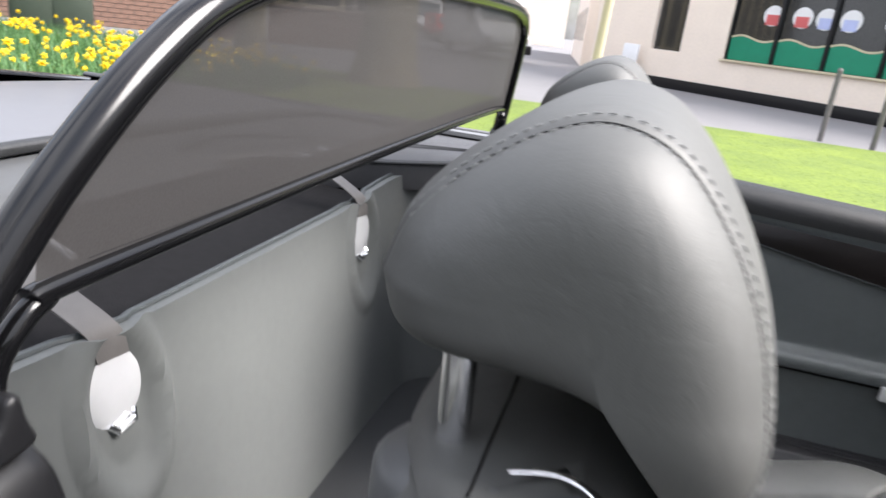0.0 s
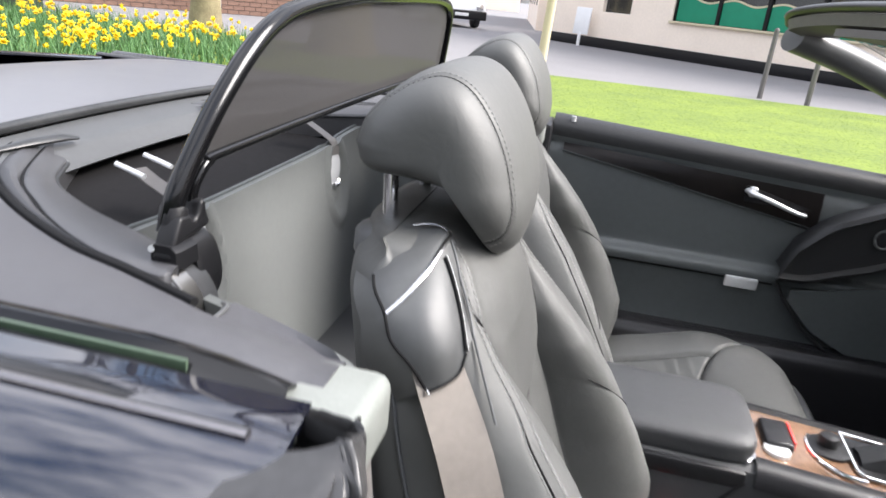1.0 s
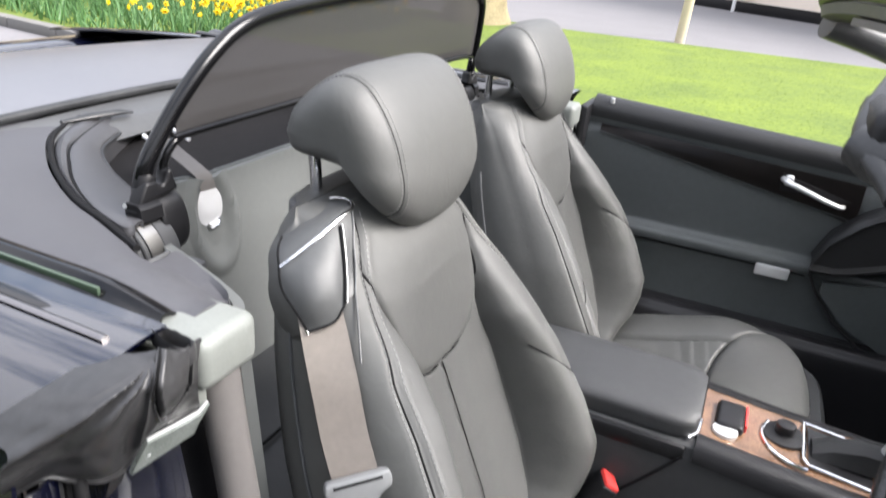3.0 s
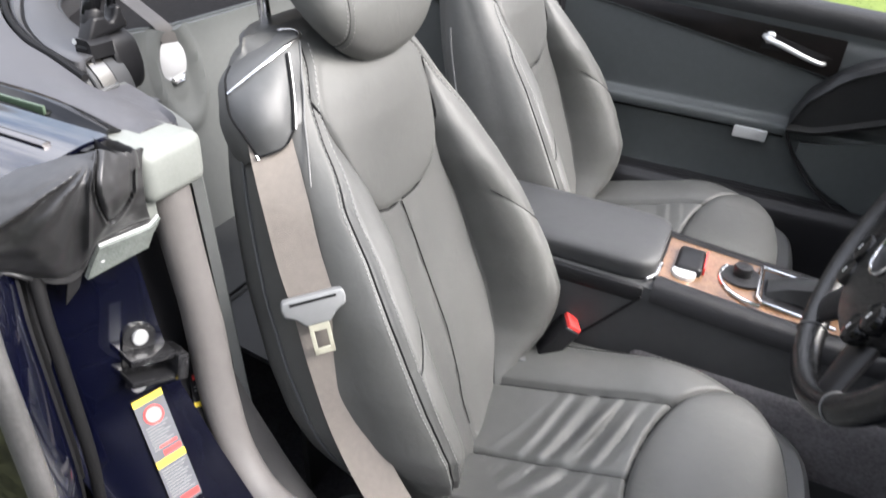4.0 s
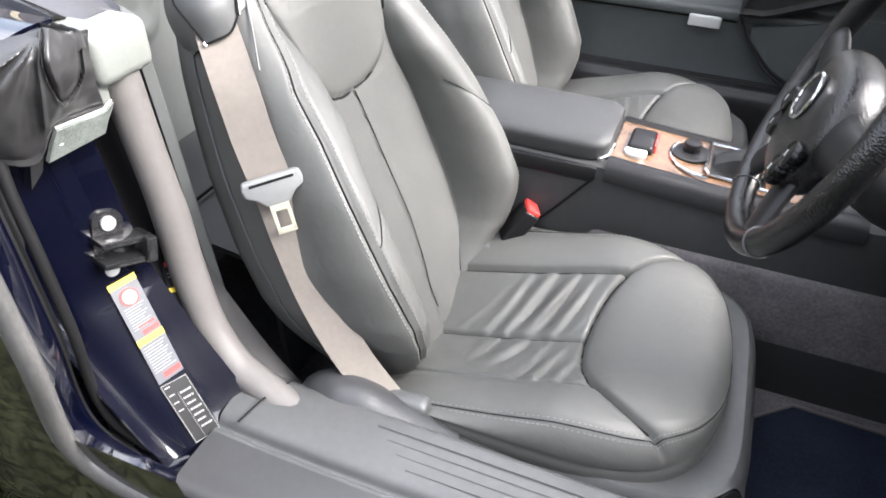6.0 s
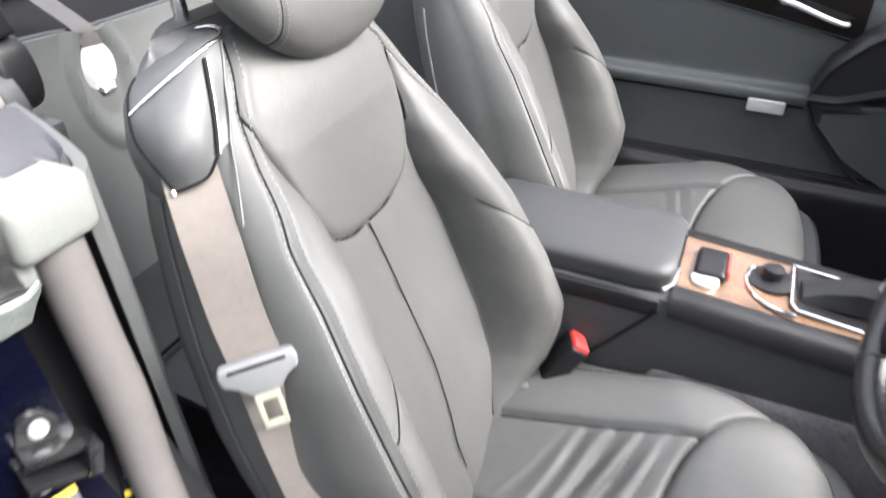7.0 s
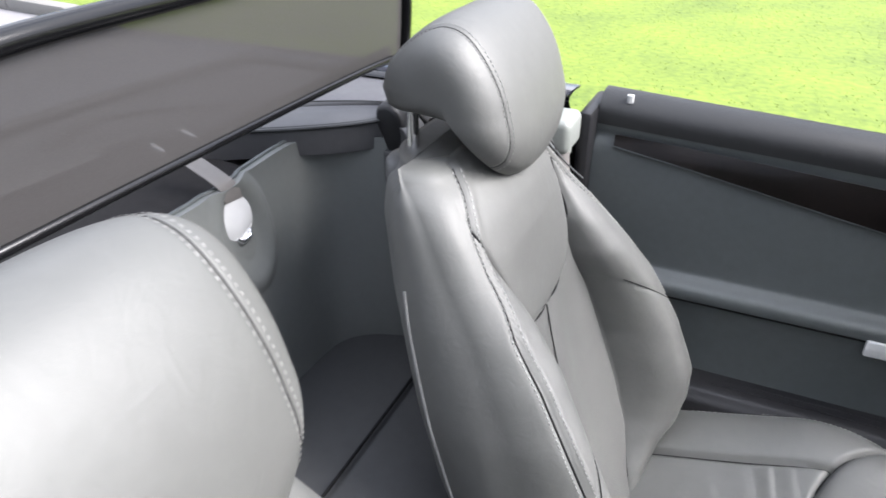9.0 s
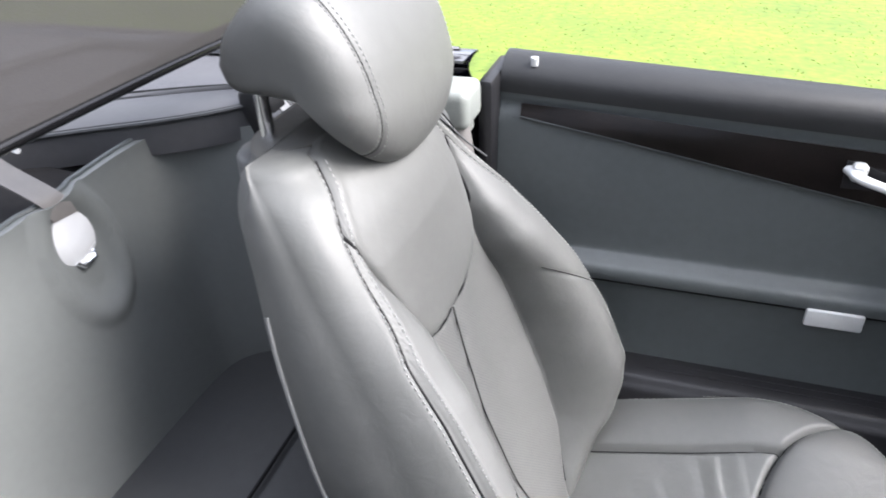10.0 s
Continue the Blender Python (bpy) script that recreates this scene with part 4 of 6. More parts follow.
for p in ((0.047, -0.743, 0.834), (0.053, -0.7, 0.838)):
    part("plate_screw", disc(p, (0.8, -0.3, 0.3), 0.003, 0.006, 10), SATIN, car)
part("plate_gusset", thick(skin([[(0.036, -0.757, 0.824), (0.03, -0.77, 0.82)], [(0.03, -0.76, 0.805), (0.018, -0.771, 0.785)]]), 0.004), STEEL_DK, car)

# door striker on the driver's jamb
JN = Vector((0.94, -0.34, 0.12)).normalized()
striker = thing("door_striker", "black steel door striker with two zinc bolts on the jamb", "door striker")
sm = Matrix.Translation((0.036, -0.72, 0.683)) @ Matrix(((0.0, 0.35, 0.94, 0), (0.25, 0.9, -0.34, 0), (0.97, -0.25, 0.1, 0), (0, 0, 0, 1)))
bm = box(-0.045, 0.045, -0.018, 0.018, -0.002, 0.004, 0.0)
es = [e for e in bm.edges if abs(e.verts[0].co.z - e.verts[1].co.z) > 0.003]
bmesh.ops.bevel(bm, geom=es, offset=0.014, segments=5, profile=0.5, affect="EDGES")
part("striker_plate", placed(bm, sm), STEEL_DK, striker)
bm = box(-0.016, -0.008, -0.02, 0.04, 0.0, 0.035, 0.002, 2)
box(0.008, 0.016, -0.02, 0.04, 0.0, 0.03, 0.002, 2, bm)
box(-0.016, 0.016, 0.028, 0.042, 0.004, 0.04, 0.003, 2, bm)
part("striker_loop", placed(bm, sm), STEEL_DK, striker)
for a in (-0.03, 0.03):
    part("bolt", placed(disc((a, 0, 0.005), (0, 0, 1), 0.009, 0.006, 16, 0.001), sm), SATIN, striker, "zinc bolt head")

# stickers on the jamb: plain bars stand for the small print
def sticker(name, label, corner, right, down, w, h, ground, bars):
    c, r, d = Vector(corner), Vector(right).normalized(), Vector(down).normalized()
    n = d.cross(r).normalized()
    if n.x < 0:
        n = -n

    def quad(u0, u1, v0, v1, lift):
        a = [c + r * u0 + d * v0, c + r * u1 + d * v0, c + r * u1 + d * v1, c + r * u0 + d * v1]
        a = [p + n * lift for p in a]
        b = [p + n * 0.0003 for p in a]
        return skin([a, b], True, True)

    t = thing(name, label, "sticker")
    part("sheet", quad(0, w, 0, h, 0.006), ground, t, smooth=False)
    for nm, m, u0, u1, v0, v1 in bars:
        part(nm, quad(u0 * w, u1 * w, v0 * h, v1 * h, 0.0068), m, t, smooth=False)
    return t


W, G, Y, R, K = LABEL_WHITE, LABEL_GREY, YELLOW, RED, PLASTIC_DK
bars = [("yellow_band", Y, 0, 1, 0, 0.055), ("yellow_band", Y, 0, 1, 0.55, 0.61), ("text_bar", R, 0.35, 0.95, 0.49, 0.53), ("text_bar", R, 0.3, 0.95, 0.92, 0.97), ("text_bar", R, 0.3, 0.9, 0.44, 0.46)]
bars += [("text_bar", W, 0.08, 0.9 - 0.08 * (i % 3), 0.64 + 0.027 * i, 0.6475 + 0.027 * i) for i in range(10)]
for i in range(9):
    bars.append(("text_bar", W, 0.12, 0.85 - 0.1 * (i % 3), 0.255 + 0.025 * i, 0.2615 + 0.025 * i))
tag = sticker("airbag_sticker", "grey and yellow warning sticker with fine print on the jamb", (0.0373, -0.7434, 0.6367), (0.0114, 0.0333, 0.0025), (0.0609, -0.0217, -0.124), 0.0353, 0.14, G, bars)
ctr = Vector((0.0373, -0.7434, 0.6367)) + Vector((0.0114, 0.0333, 0.0025)).normalized() * 0.0176 + Vector((0.0609, -0.0217, -0.124)).normalized() * 0.024
tn = Vector((0.0609, -0.0217, -0.124)).cross(Vector((0.0114, 0.0333, 0.0025))).normalized()
tn = tn if tn.x > 0 else -tn
part("warning_ring", disc(ctr + tn * 0.0074, tn, 0.0115, 0.0006, 28), R, tag, smooth=False)
part("warning_field", disc(ctr + tn * 0.0078, tn, 0.009, 0.0006, 28), W, tag, smooth=False)
bars = [("text_bar", W, 0.1, 0.3, 0.05 + 0.13 * i, 0.07 + 0.13 * i) for i in range(4)]
for i in range(7):
    cuts = (0.47, 0.6 + 0.03 * (i % 3), 0.74 + 0.04 * (i % 2), 0.92 - 0.05 * (i % 3))
    bars += [("text_bar", W, a, b - 0.02, 0.2 + 0.1 * i, 0.228 + 0.1 * i) for a, b in zip(cuts, cuts[1:])]
bars += [("frame_bar", W, 0.03, 0.97, 0.005, 0.013), ("frame_bar", W, 0.03, 0.97, 0.985, 0.993), ("frame_bar", W, 0.025, 0.04, 0.0, 1.0), ("frame_bar", W, 0.96, 0.975, 0.0, 1.0), ("frame_bar", W, 0.41, 0.42, 0.2, 1.0)]
sticker("type_plate", "black type plate sticker with white print on the jamb", (0.0989, -0.7665, 0.5095), (0.0135, 0.0327, -0.0015), (0.0465, -0.0113, -0.0745), 0.036, 0.0886, K, bars)
sticker("small_sticker", "black warning sticker half hidden behind the seal", (0.0412, -0.6609, 0.6157), (0.0072, 0.015, -0.004), (0.03, -0.0256, -0.0706), 0.017, 0.08, K, [("yellow_band", Y, 0, 1, 0.45, 0.53), ("text_bar", W, 0.2, 0.8, 0.2, 0.22), ("text_bar", W, 0.2, 0.7, 0.26, 0.28), ("text_bar", R, 0.2, 0.8, 0.02, 0.1)])

# boot lid and rear deck
rows = []
for k in range(30):
    q = k / 29
    row = []
    for i in range(41):
        v = -1 + 2 * i / 40
        x = -0.665 + 0.05 * v * v - q * 0.95
        row.append((x, 0.665 * v * (1 - 0.08 * q), 0.954 + 0.008 * (1 - v * v) + 0.012 * math.sin(math.pi * min(q * 1.4, 1)) - 0.16 * max(0, q - 0.2) ** 2))
    rows.append(row)
part("boot_lid", thick(skin(rows), 0.012), DECK_SHEEN, car, "dark boot lid with sky sheen put into its colour")
front = rows[0]
part("lid_seal", tube([(p[0] + 0.008, p[1], p[2] - 0.004) for p in front], 0.009, 10), RUBBER, car)
# strip between the lid and the storage well
rows = [[(-0.652 + 0.05 * v * v + h * 0.01 + (0.055 * h / 5), 0.5 * v, 0.948 - 0.003 * h - (0.02 if h == 5 else 0)) for h in range(6)] for v in (-1 + 2 * i / 40 for i in range(41))]
part("tonneau_strip", thick(skin(rows), 0.006), PLASTIC, car, "grey strip ahead of the boot lid")
CURVE_A = [(-0.64, -0.22), (-0.6, -0.3), (-0.542, -0.373), (-0.425, -0.461), (-0.298, -0.53), (-0.207, -0.562), (-0.132, -0.59), (-0.09, -0.605), (-0.03, -0.606), (0.03, -0.608)]
for sgn in (1, -1):
    inner = curve([(a, b, 0) for a, b in CURVE_A], 60)
    rows = [[(p.x, sgn * (p.y + (-0.67 - p.y) * k / 8), 0.942 + 0.006 * math.sin(math.pi * k / 8) - 0.016 * min(max((p.x + 0.11) / 0.12, 0), 1) ** 2) for k in range(9)] for p in inner]
    part("side_deck", thick(skin(rows), 0.006), VINYL, car, "black grained vinyl deck cover")
    part("gap_seal", tube([(p.x + 0.004, sgn * (p.y + 0.006), 0.941) for p in inner[:42]], 0.0045, 8), SEAM, car, "black gap seal")
    B_PTS = [(-0.6, -0.2, 0.942), (-0.493, -0.365, 0.943), (-0.4, -0.445, 0.943), (-0.33, -0.493, 0.942), (-0.259, -0.53, 0.942), (-0.205, -0.549, 0.942), (-0.176, -0.555, 0.941), (-0.166, -0.546, 0.94)]
    B = curve(B_PTS, 64)
    R = curve(B_PTS[:6] + [(-0.178, -0.558, 0.938), (-0.157, -0.562, 0.921)], 64)
    C = curve([(-0.6, -0.13, 0.922), (-0.53, -0.255, 0.924), (-0.482, -0.322, 0.925), (-0.39, -0.385, 0.927), (-0.31, -0.427, 0.93), (-0.25, -0.46, 0.934), (-0.205, -0.492, 0.938), (-0.17, -0.528, 0.94)], 64)
    A = curve([(a + 0.007, b + 0.007, 0.938) for a, b in CURVE_A[:6]] + [(-0.163, -0.574, 0.934), (-0.138, -0.582, 0.912)], 64)
    part("pod_rim", thick(skin([[(v.x, sgn * v.y, v.z + h) for v, h in ((a, -0.016), (a.lerp(r, 0.05), -0.003), (a.lerp(r, 0.2), 0.002), (a.lerp(r, 0.5), 0.005), (a.lerp(r, 0.8), 0.001), (a.lerp(r, 0.93), -0.006), (r, -0.016))] for a, r in zip(A, R)]), 0.004), POD, car, "padded black rim beside the deck")
    part("pod_bowl", thick(skin([[(v.x, sgn * v.y, v.z + h) for v, h in ((b, -0.012), (b.lerp(c, 0.04), -0.001), (b.lerp(c, 0.12), 0.002), (b.lerp(c, 0.5), 0.003), (b.lerp(c, 0.9), 0.002), (b.lerp(c, 0.97), 0.0), (c, -0.008), (c.lerp(b, 0.01), -0.05))] for b, c in zip(B, C)]), 0.004), POD, car, "smooth dark grey pod panel")
    part("pod_groove", tube([(v.x, sgn * v.y, v.z - 0.006) for v in R], 0.004, 8), SEAM, car)
    part("well_bead", tube([(v.x, sgn * v.y, v.z - 0.004) for v in C[:56]], 0.0035, 8), RUBBER, car)
    part("deck_flap", tube([(-0.6, sgn * -0.3, 0.945), (-0.585, sgn * -0.25, 0.95), (-0.575, sgn * -0.2, 0.95), (-0.57, sgn * -0.175, 0.946)], [0.006, 0.012, 0.011, 0.005], 10, 0.5), RUBBER, car)
    # hinge drum with polished band in its pocket, cover and stay of the hoop

    def drum(name, y0, y1, r, material, label="", top=56, edge=0.0015):
        """A stretch of the hinge drum between two widths."""
        prof = [(y0, 0.03), (y0, r - edge), (y0 + edge, r), (y1 - edge, r), (y1, r - edge), (y1, 0.03)]
        part(name, skin([[(-0.206 + q * math.cos(radians(a)), sgn * -y, 0.885 + q * math.sin(radians(a))) for y, q in prof] for a in range(-40, top + 1, 4)], True, True), material, car, label)

    drum("drum_lip", 0.556, 0.583, 0.0545, POD, "padded lip round the hinge", 50, 0.009)
    drum("drum_ring", 0.547, 0.555, 0.056, PLASTIC_MID)
    drum("drum_ring", 0.538, 0.546, 0.0575, PLASTIC_MID)
    drum("drum_band", 0.515, 0.5375, 0.058, BRUSHED, "polished steel band", 60, 0.0006)
    drum("drum_ring", 0.49, 0.5145, 0.0575, PLASTIC_MID)
    out = 0.0 if sgn > 0 else 0.034
    arch = curve([(-0.212, 0.93, 0), (-0.212, 0.952, 0), (-0.202, 0.961, 0), (-0.186, 0.96, 0), (-0.172, 0.948, 0), (-0.164, 0.922, 0), (-0.164, 0.9, 0), (-0.172, 0.884, 0), (-0.19, 0.878, 0)], 40)
    mid = Vector((-0.19, 0.92, 0))
    part("hinge_cover", skin([[(mid.lerp(p, g).x, -sgn * (y + out), mid.lerp(p, g).y) for p in arch] for y, g in ((0.499, 0.93), (0.497, 0.985), (0.492, 1.0), (0.468, 1.0), (0.461, 0.97), (0.457, 0.9), (0.455, 0.78))], True, True), PLASTIC_DK, car, "black hinge cover")
    head = [(-0.2, 0.934), (-0.2, 0.954), (-0.196, 0.9595), (-0.176, 0.959), (-0.17, 0.954), (-0.169, 0.937)]
    part("hinge_head", skin([[(-0.188 + (x + 0.188) * g, -sgn * (y + out), z) for x, z in head] for y, g in ((0.497, 1.05), (0.524, 1.0), (0.529, 0.88))], True, True), PLASTIC_DK, car, "black hinge head")
    part("pocket_floor", box(-0.2, -0.11, min(sgn * -0.485, sgn * -0.596), max(sgn * -0.485, sgn * -0.596), 0.83, 0.887, 0.006), PLASTIC_MID, car)
    part("pocket_lip", tube(curve([(-0.1, sgn * -0.597, 0.927), (-0.099, sgn * -0.575, 0.928), (-0.102, sgn * -0.56, 0.927), (-0.11, sgn * -0.552, 0.925)], 10), 0.0024, 8), PLASTIC, car)
part("storage_well", box(-0.7, -0.345, -0.57, 0.57, 0.78, 0.82, 0.01), PLASTIC_DK, car)
part("well_back", box(-0.66, -0.6, -0.5, 0.5, 0.82, 0.925, 0.01), PLASTIC_DK, car)
part("well_net", thick(skin([[(-0.35 - 0.24 * q, y, 0.873 + 0.02 * q) for q in (0, 0.5, 1)] for y in (-0.36, 0.0, 0.36)]), 0.003), WELL, car)

# bulkhead behind the seats
PLAN = curve([(-0.34, 0.0, 0), (-0.34, 0.15, 0), (-0.34, 0.3, 0), (-0.336, 0.4, 0), (-0.322, 0.445, 0), (-0.285, 0.475, 0), (-0.2, 0.502, 0), (-0.1, 0.535, 0), (0.0, 0.575, 0), (0.03, 0.6, 0)], 240)
HOOKS = (-0.248, 0.272)


def wall_x(y, z):
    return float(np.interp(abs(y), PLAN_Y, PLAN_X)) + lerp([(0.3, 0.07), (0.5, 0.04), (0.9, 0.0)], z)


WALL = [(p.x, -p.y) for p in PLAN[:0:-1]] + [(p.x, p.y) for p in PLAN]
PLAN_Y, PLAN_X = np.array([p.y for p in PLAN]), np.array([p.x for p in PLAN])
rows = []
for k in range(110):
    row = []
    for px, y in WALL:
        z = 0.3 + (0.888 + 0.018 * min(max((abs(y) - 0.2) / 0.25, 0), 1) - 0.3) * k / 109
        x = wall_x(y, z)
        for h in HOOKS:
            r = math.hypot((y - h - 0.08 * (0.84 - z)) / 0.05, (z - 0.812) / 0.088)
            x += 0.006 * gauss(r - 1, 0.14) - (0.006 if r < 1 else 0) * min(1, (1 - r) * 2.5 if r < 1 else 0) ** 2
        row.append((x, y, z))
    rows.append(row)
part("bulkhead", thick(skin(rows), 0.012), TRIM, car, "grey cloth bulkhead panel behind the seats")
part("bulkhead_cap", tube([(p[0] - 0.003, p[1], p[2] + 0.001) for p in rows[-1] if abs(p[1]) < 0.5], 0.0035, 8), LEATHER_MID, car)
for sgn in (1, -1):
    part("trim_shelf", thick(skin([[(p.x - 0.002, sgn * p.y, 0.9), (p.x - 0.004, sgn * (p.y + 0.002), 0.92), (p.x - 0.004, sgn * (p.y + 0.008), 0.925 - 0.012 * min(max((p.x + 0.11) / 0.12, 0), 1)), (p.x, sgn * 0.615, 0.931 - 0.016 * min(max((p.x + 0.11) / 0.12, 0), 1) ** 2)] for p in PLAN if p.x > -0.1]), 0.004), VINYL, car)
rows = [[(x, y, 0.505 + 0.02 * math.sin(math.pi * (x + 0.33) / 0.4) if 0 < i < 7 else 0.25) for i, x in enumerate((-0.31, -0.31, -0.22, -0.12, -0.02, 0.05, 0.09, 0.1))] for y in (-0.5, -0.3, 0, 0.3, 0.5)]
part("rear_box", thick(skin(rows), 0.01), CONSOLE, car, "dark storage box lid behind the seats")
part("box_joint", tube([(-0.1, y, 0.533) for y in (-0.5, 0.5)], 0.003, 6), SEAM, car)
for h in HOOKS:
    hk = thing("luggage_hook", "polished oval hook plate with strap on the bulkhead", "hook", "hooks on the bulkhead")
    hm = Matrix.Translation((wall_x(h, 0.845) + 0.003, h, 0.848)) @ pose(0, 0, 0, 6, -6, 0)
    rows = []
    for j in range(9):
        q = j / 8
        rows.append([hm @ Vector((0.009 * (1 - q ** 2.6), 0.042 * (1 - 0.34 * max(0, math.sin(a))) * math.cos(a) * (0.12 + 0.88 * q), 0.052 * math.sin(a) * (0.12 + 0.88 * q))) for a in (2 * math.pi * i / 32 for i in range(32))])
    bm = skin(rows, True, False)
    bm.faces.new(list(bm.verts)[:32])
    part("hook_plate", bm, BRIGHT, hk, "bright polished oval plate")
    part("hook_tip", placed(tube([(0.002, -0.014, -0.04), (0.006, -0.01, -0.048), (0.006, 0.01, -0.048), (0.002, 0.014, -0.04)], 0.004, 8), hm), CHROME, hk)
    line = curve([(wall_x(h, 0.87) + 0.013, h - 0.002, 0.868), (wall_x(h, 0.885) + 0.014, h - 0.008, 0.89), (-0.335, h - 0.014, 0.905), (-0.375, h - 0.02, 0.93), (-0.4, h - 0.02, 0.945)], 12)
    part("strap", band(line, (0.0, 1, -0.1), 0.036, 0.0015), SEAL, hk, "grey webbing strap")
    for o in (-0.03, 0.03):
        part("strap_clip", tube([(-0.41, h + o - 0.02, 0.956), (-0.385, h + o - 0.025, 0.952), (-0.362, h + o - 0.03, 0.948)], 0.0035, 8), WHITE, hk, "white clip")

# floor
part("floor_pan", box(-0.3, 1.7, -0.66, 0.66, 0.14, 0.17), CARPET, car)
part("tunnel_carpet", box(0.5, 1.7, -0.105, 0.12, 0.17, 0.45, 0.03, 3), CARPET, car)
part("firewall", box(1.5, 1.6, -0.66, 0.66, 0.17, 0.8), CARPET, car)
floor_mat = solid("floor_mat", slab([(0.86, -0.6), (1.4, -0.6), (1.4, -0.16), (0.95, -0.14), (0.88, -0.2)], 0.17, 0.18), MAT_BLUE, "dark blue carpet mat with pale piping", "floor mat")
part("mat_piping", tube([(0.86, -0.6, 0.18), (0.88, -0.2, 0.18), (0.95, -0.14, 0.18), (1.4, -0.16, 0.18)], 0.004, 8), SEAL, floor_mat)

# ---- wind deflector ----
defl = thing("wind_deflector", "black tubular hoop with dark mesh screen behind the seats", "wind deflector")
HOOP = [(-0.508, 0.965), (-0.497, 1.005), (-0.468, 1.048), (-0.436, 1.086), (-0.39, 1.128), (-0.34, 1.158), (-0.27, 1.175), (-0.12, 1.188), (0.0, 1.192), (0.28, 1.193), (0.43, 1.188), (0.505, 1.168), (0.532, 1.11), (0.545, 0.97)]


def hx(z):
    return -0.195 + 0.03 * (z - 0.96) / 0.22


hoop = curve([(hx(b), a, b) for a, b in HOOP], 90)
part("hoop", tube(hoop, 0.0108, 16), GLOSS, defl, "gloss black tube")
part("lower_bar", tube(curve([(hx(0.99), -0.472, 0.982), (hx(1.0), -0.469, 1.0), (hx(1.02), -0.461, 1.015), (hx(1.03), -0.446, 1.025), (hx(1.03), -0.41, 1.029), (hx(1.03), 0.0, 1.034), (hx(1.03), 0.48, 1.032), (hx(1.03), 0.53, 1.01)], 60), 0.006, 10), GLOSS, defl)
part("lower_flange", thick(skin([[(hx(1.03) - 0.002, y, 1.036), (hx(1.03) - 0.004, y, 1.05)] for y in (-0.42 + 0.92 * k / 20 for k in range(21))]), 0.003), PLASTIC_DK, defl)
rows = []
for k in range(60):
    y = -0.45 + 0.98 * k / 59
    zt = float(np.interp(y, [p.y for p in hoop], [p.z for p in hoop]))
    rows.append([(hx(z), y, z) for z in (1.034 + (max(zt, 1.036) - 1.034) * j / 8 for j in range(9))])
part("mesh_screen", skin(rows), NET, defl, "dark see-through mesh")
for sgn in (1, -1):
    yb = -0.505 if sgn > 0 else 0.545
    off = yb + sgn * 0.505
    part("sleeve", tube([(hx(0.985), yb + sgn * 0.001, 0.972), (hx(0.99), yb + sgn * 0.005, 0.988), (hx(0.99), yb + sgn * 0.006, 0.99)], [0.0135, 0.0135, 0.0118], 16), PLASTIC_DK, defl, "black plastic sleeve")
    stay = [(-0.532, 0.945), (-0.514, 0.942), (-0.509, 0.9575), (-0.463, 0.962), (-0.46, 0.967), (-0.465, 0.976), (-0.468, 0.992), (-0.476, 0.992), (-0.479, 0.981), (-0.485, 0.974), (-0.491, 0.975), (-0.494, 0.982), (-0.512, 0.984), (-0.522, 0.966)]
    bm = slab([(y, z) for y, z in stay], -0.011, 0.011, 0.0045)
    part("stay", placed(bm, Matrix.Translation((-0.187, off, 0)) @ Matrix(((0, 0, 1, 0), (sgn, 0, 0, 0), (0, 1, 0, 0), (0, 0, 0, 1)))), PLASTIC_DK, defl, "forked black plastic stay")
    part("stay_screw", disc((-0.198, off - sgn * 0.527, 0.954), (0.2, -sgn, 0.3), 0.0034, 0.006, 12), SATIN, defl)

# ---- centre console ----
console = thing("centre_console", "dark centre console with padded armrest and burr wood panel", "console")


def top_z(x):
    return lerp([(0.15, 0.575), (0.5, 0.57), (0.62, 0.56), (0.8, 0.548), (1.1, 0.56)], x)


rows = [[(x, y, z) for y, z in ((-0.11, 0.17), (-0.1, 0.4), (-0.094, top_z(x) - 0.03), (-0.088, top_z(x) - 0.008), (-0.075, top_z(x)), (0.1, top_z(x)), (0.114, top_z(x) - 0.008), (0.122, top_z(x) - 0.03), (0.128, 0.4), (0.135, 0.17))] for x in (0.16, 0.3, 0.5, 0.56, 0.62, 0.7, 0.8, 0.95, 1.15)]
part("console_body", skin(rows, True, True), CONSOLE, console)
rows = []
for x, g in ((0.2, 0.9), (0.212, 1.0), (0.3, 1.0), (0.42, 1.0), (0.47, 1.0), (0.497, 0.97), (0.512, 0.9), (0.52, 0.78)):
    row = []
    for k in range(40):
        a = 2 * math.pi * k / 40
        c, n2 = math.cos(a), math.sin(a)
        r = (abs(c) ** 5 + abs(n2) ** 5) ** (-0.2)
        row.append((x, 0.014 + 0.098 * g * r * c, 0.582 + 0.026 * g * r * n2 + 0.004 * (1 - (c * r) ** 2)))
    rows.append(row)
part("armrest", skin(rows, True, True), CONSOLE, console, "black padded leather armrest")
part("armrest_base", box(0.2, 0.51, -0.096, 0.124, 0.528, 0.562, 0.008), PLASTIC_DK, console)
part("corner_trim", tube([(0.508, -0.08, 0.572), (0.52, -0.06, 0.574), (0.523, -0.02, 0.575)], 0.004, 8), CHROME, console)
part("side_joint", tube([(0.508, -0.0965, 0.545), (0.45, -0.0985, 0.47), (0.392, -0.1015, 0.4), (0.36, -0.103, 0.35)], 0.0022, 6), SEAM, console)
rows = [[(x, y, top_z(x) + h) for y, h in ((-0.097, -0.028), (-0.092, -0.004), (-0.08, 0.006), (-0.06, 0.006), (-0.052, 0.002))] for x in (0.522, 0.56, 0.62, 0.7, 0.8, 0.95)]
part("console_edge", thick(skin(rows), 0.004), PLASTIC_DK, console, "black console edge")
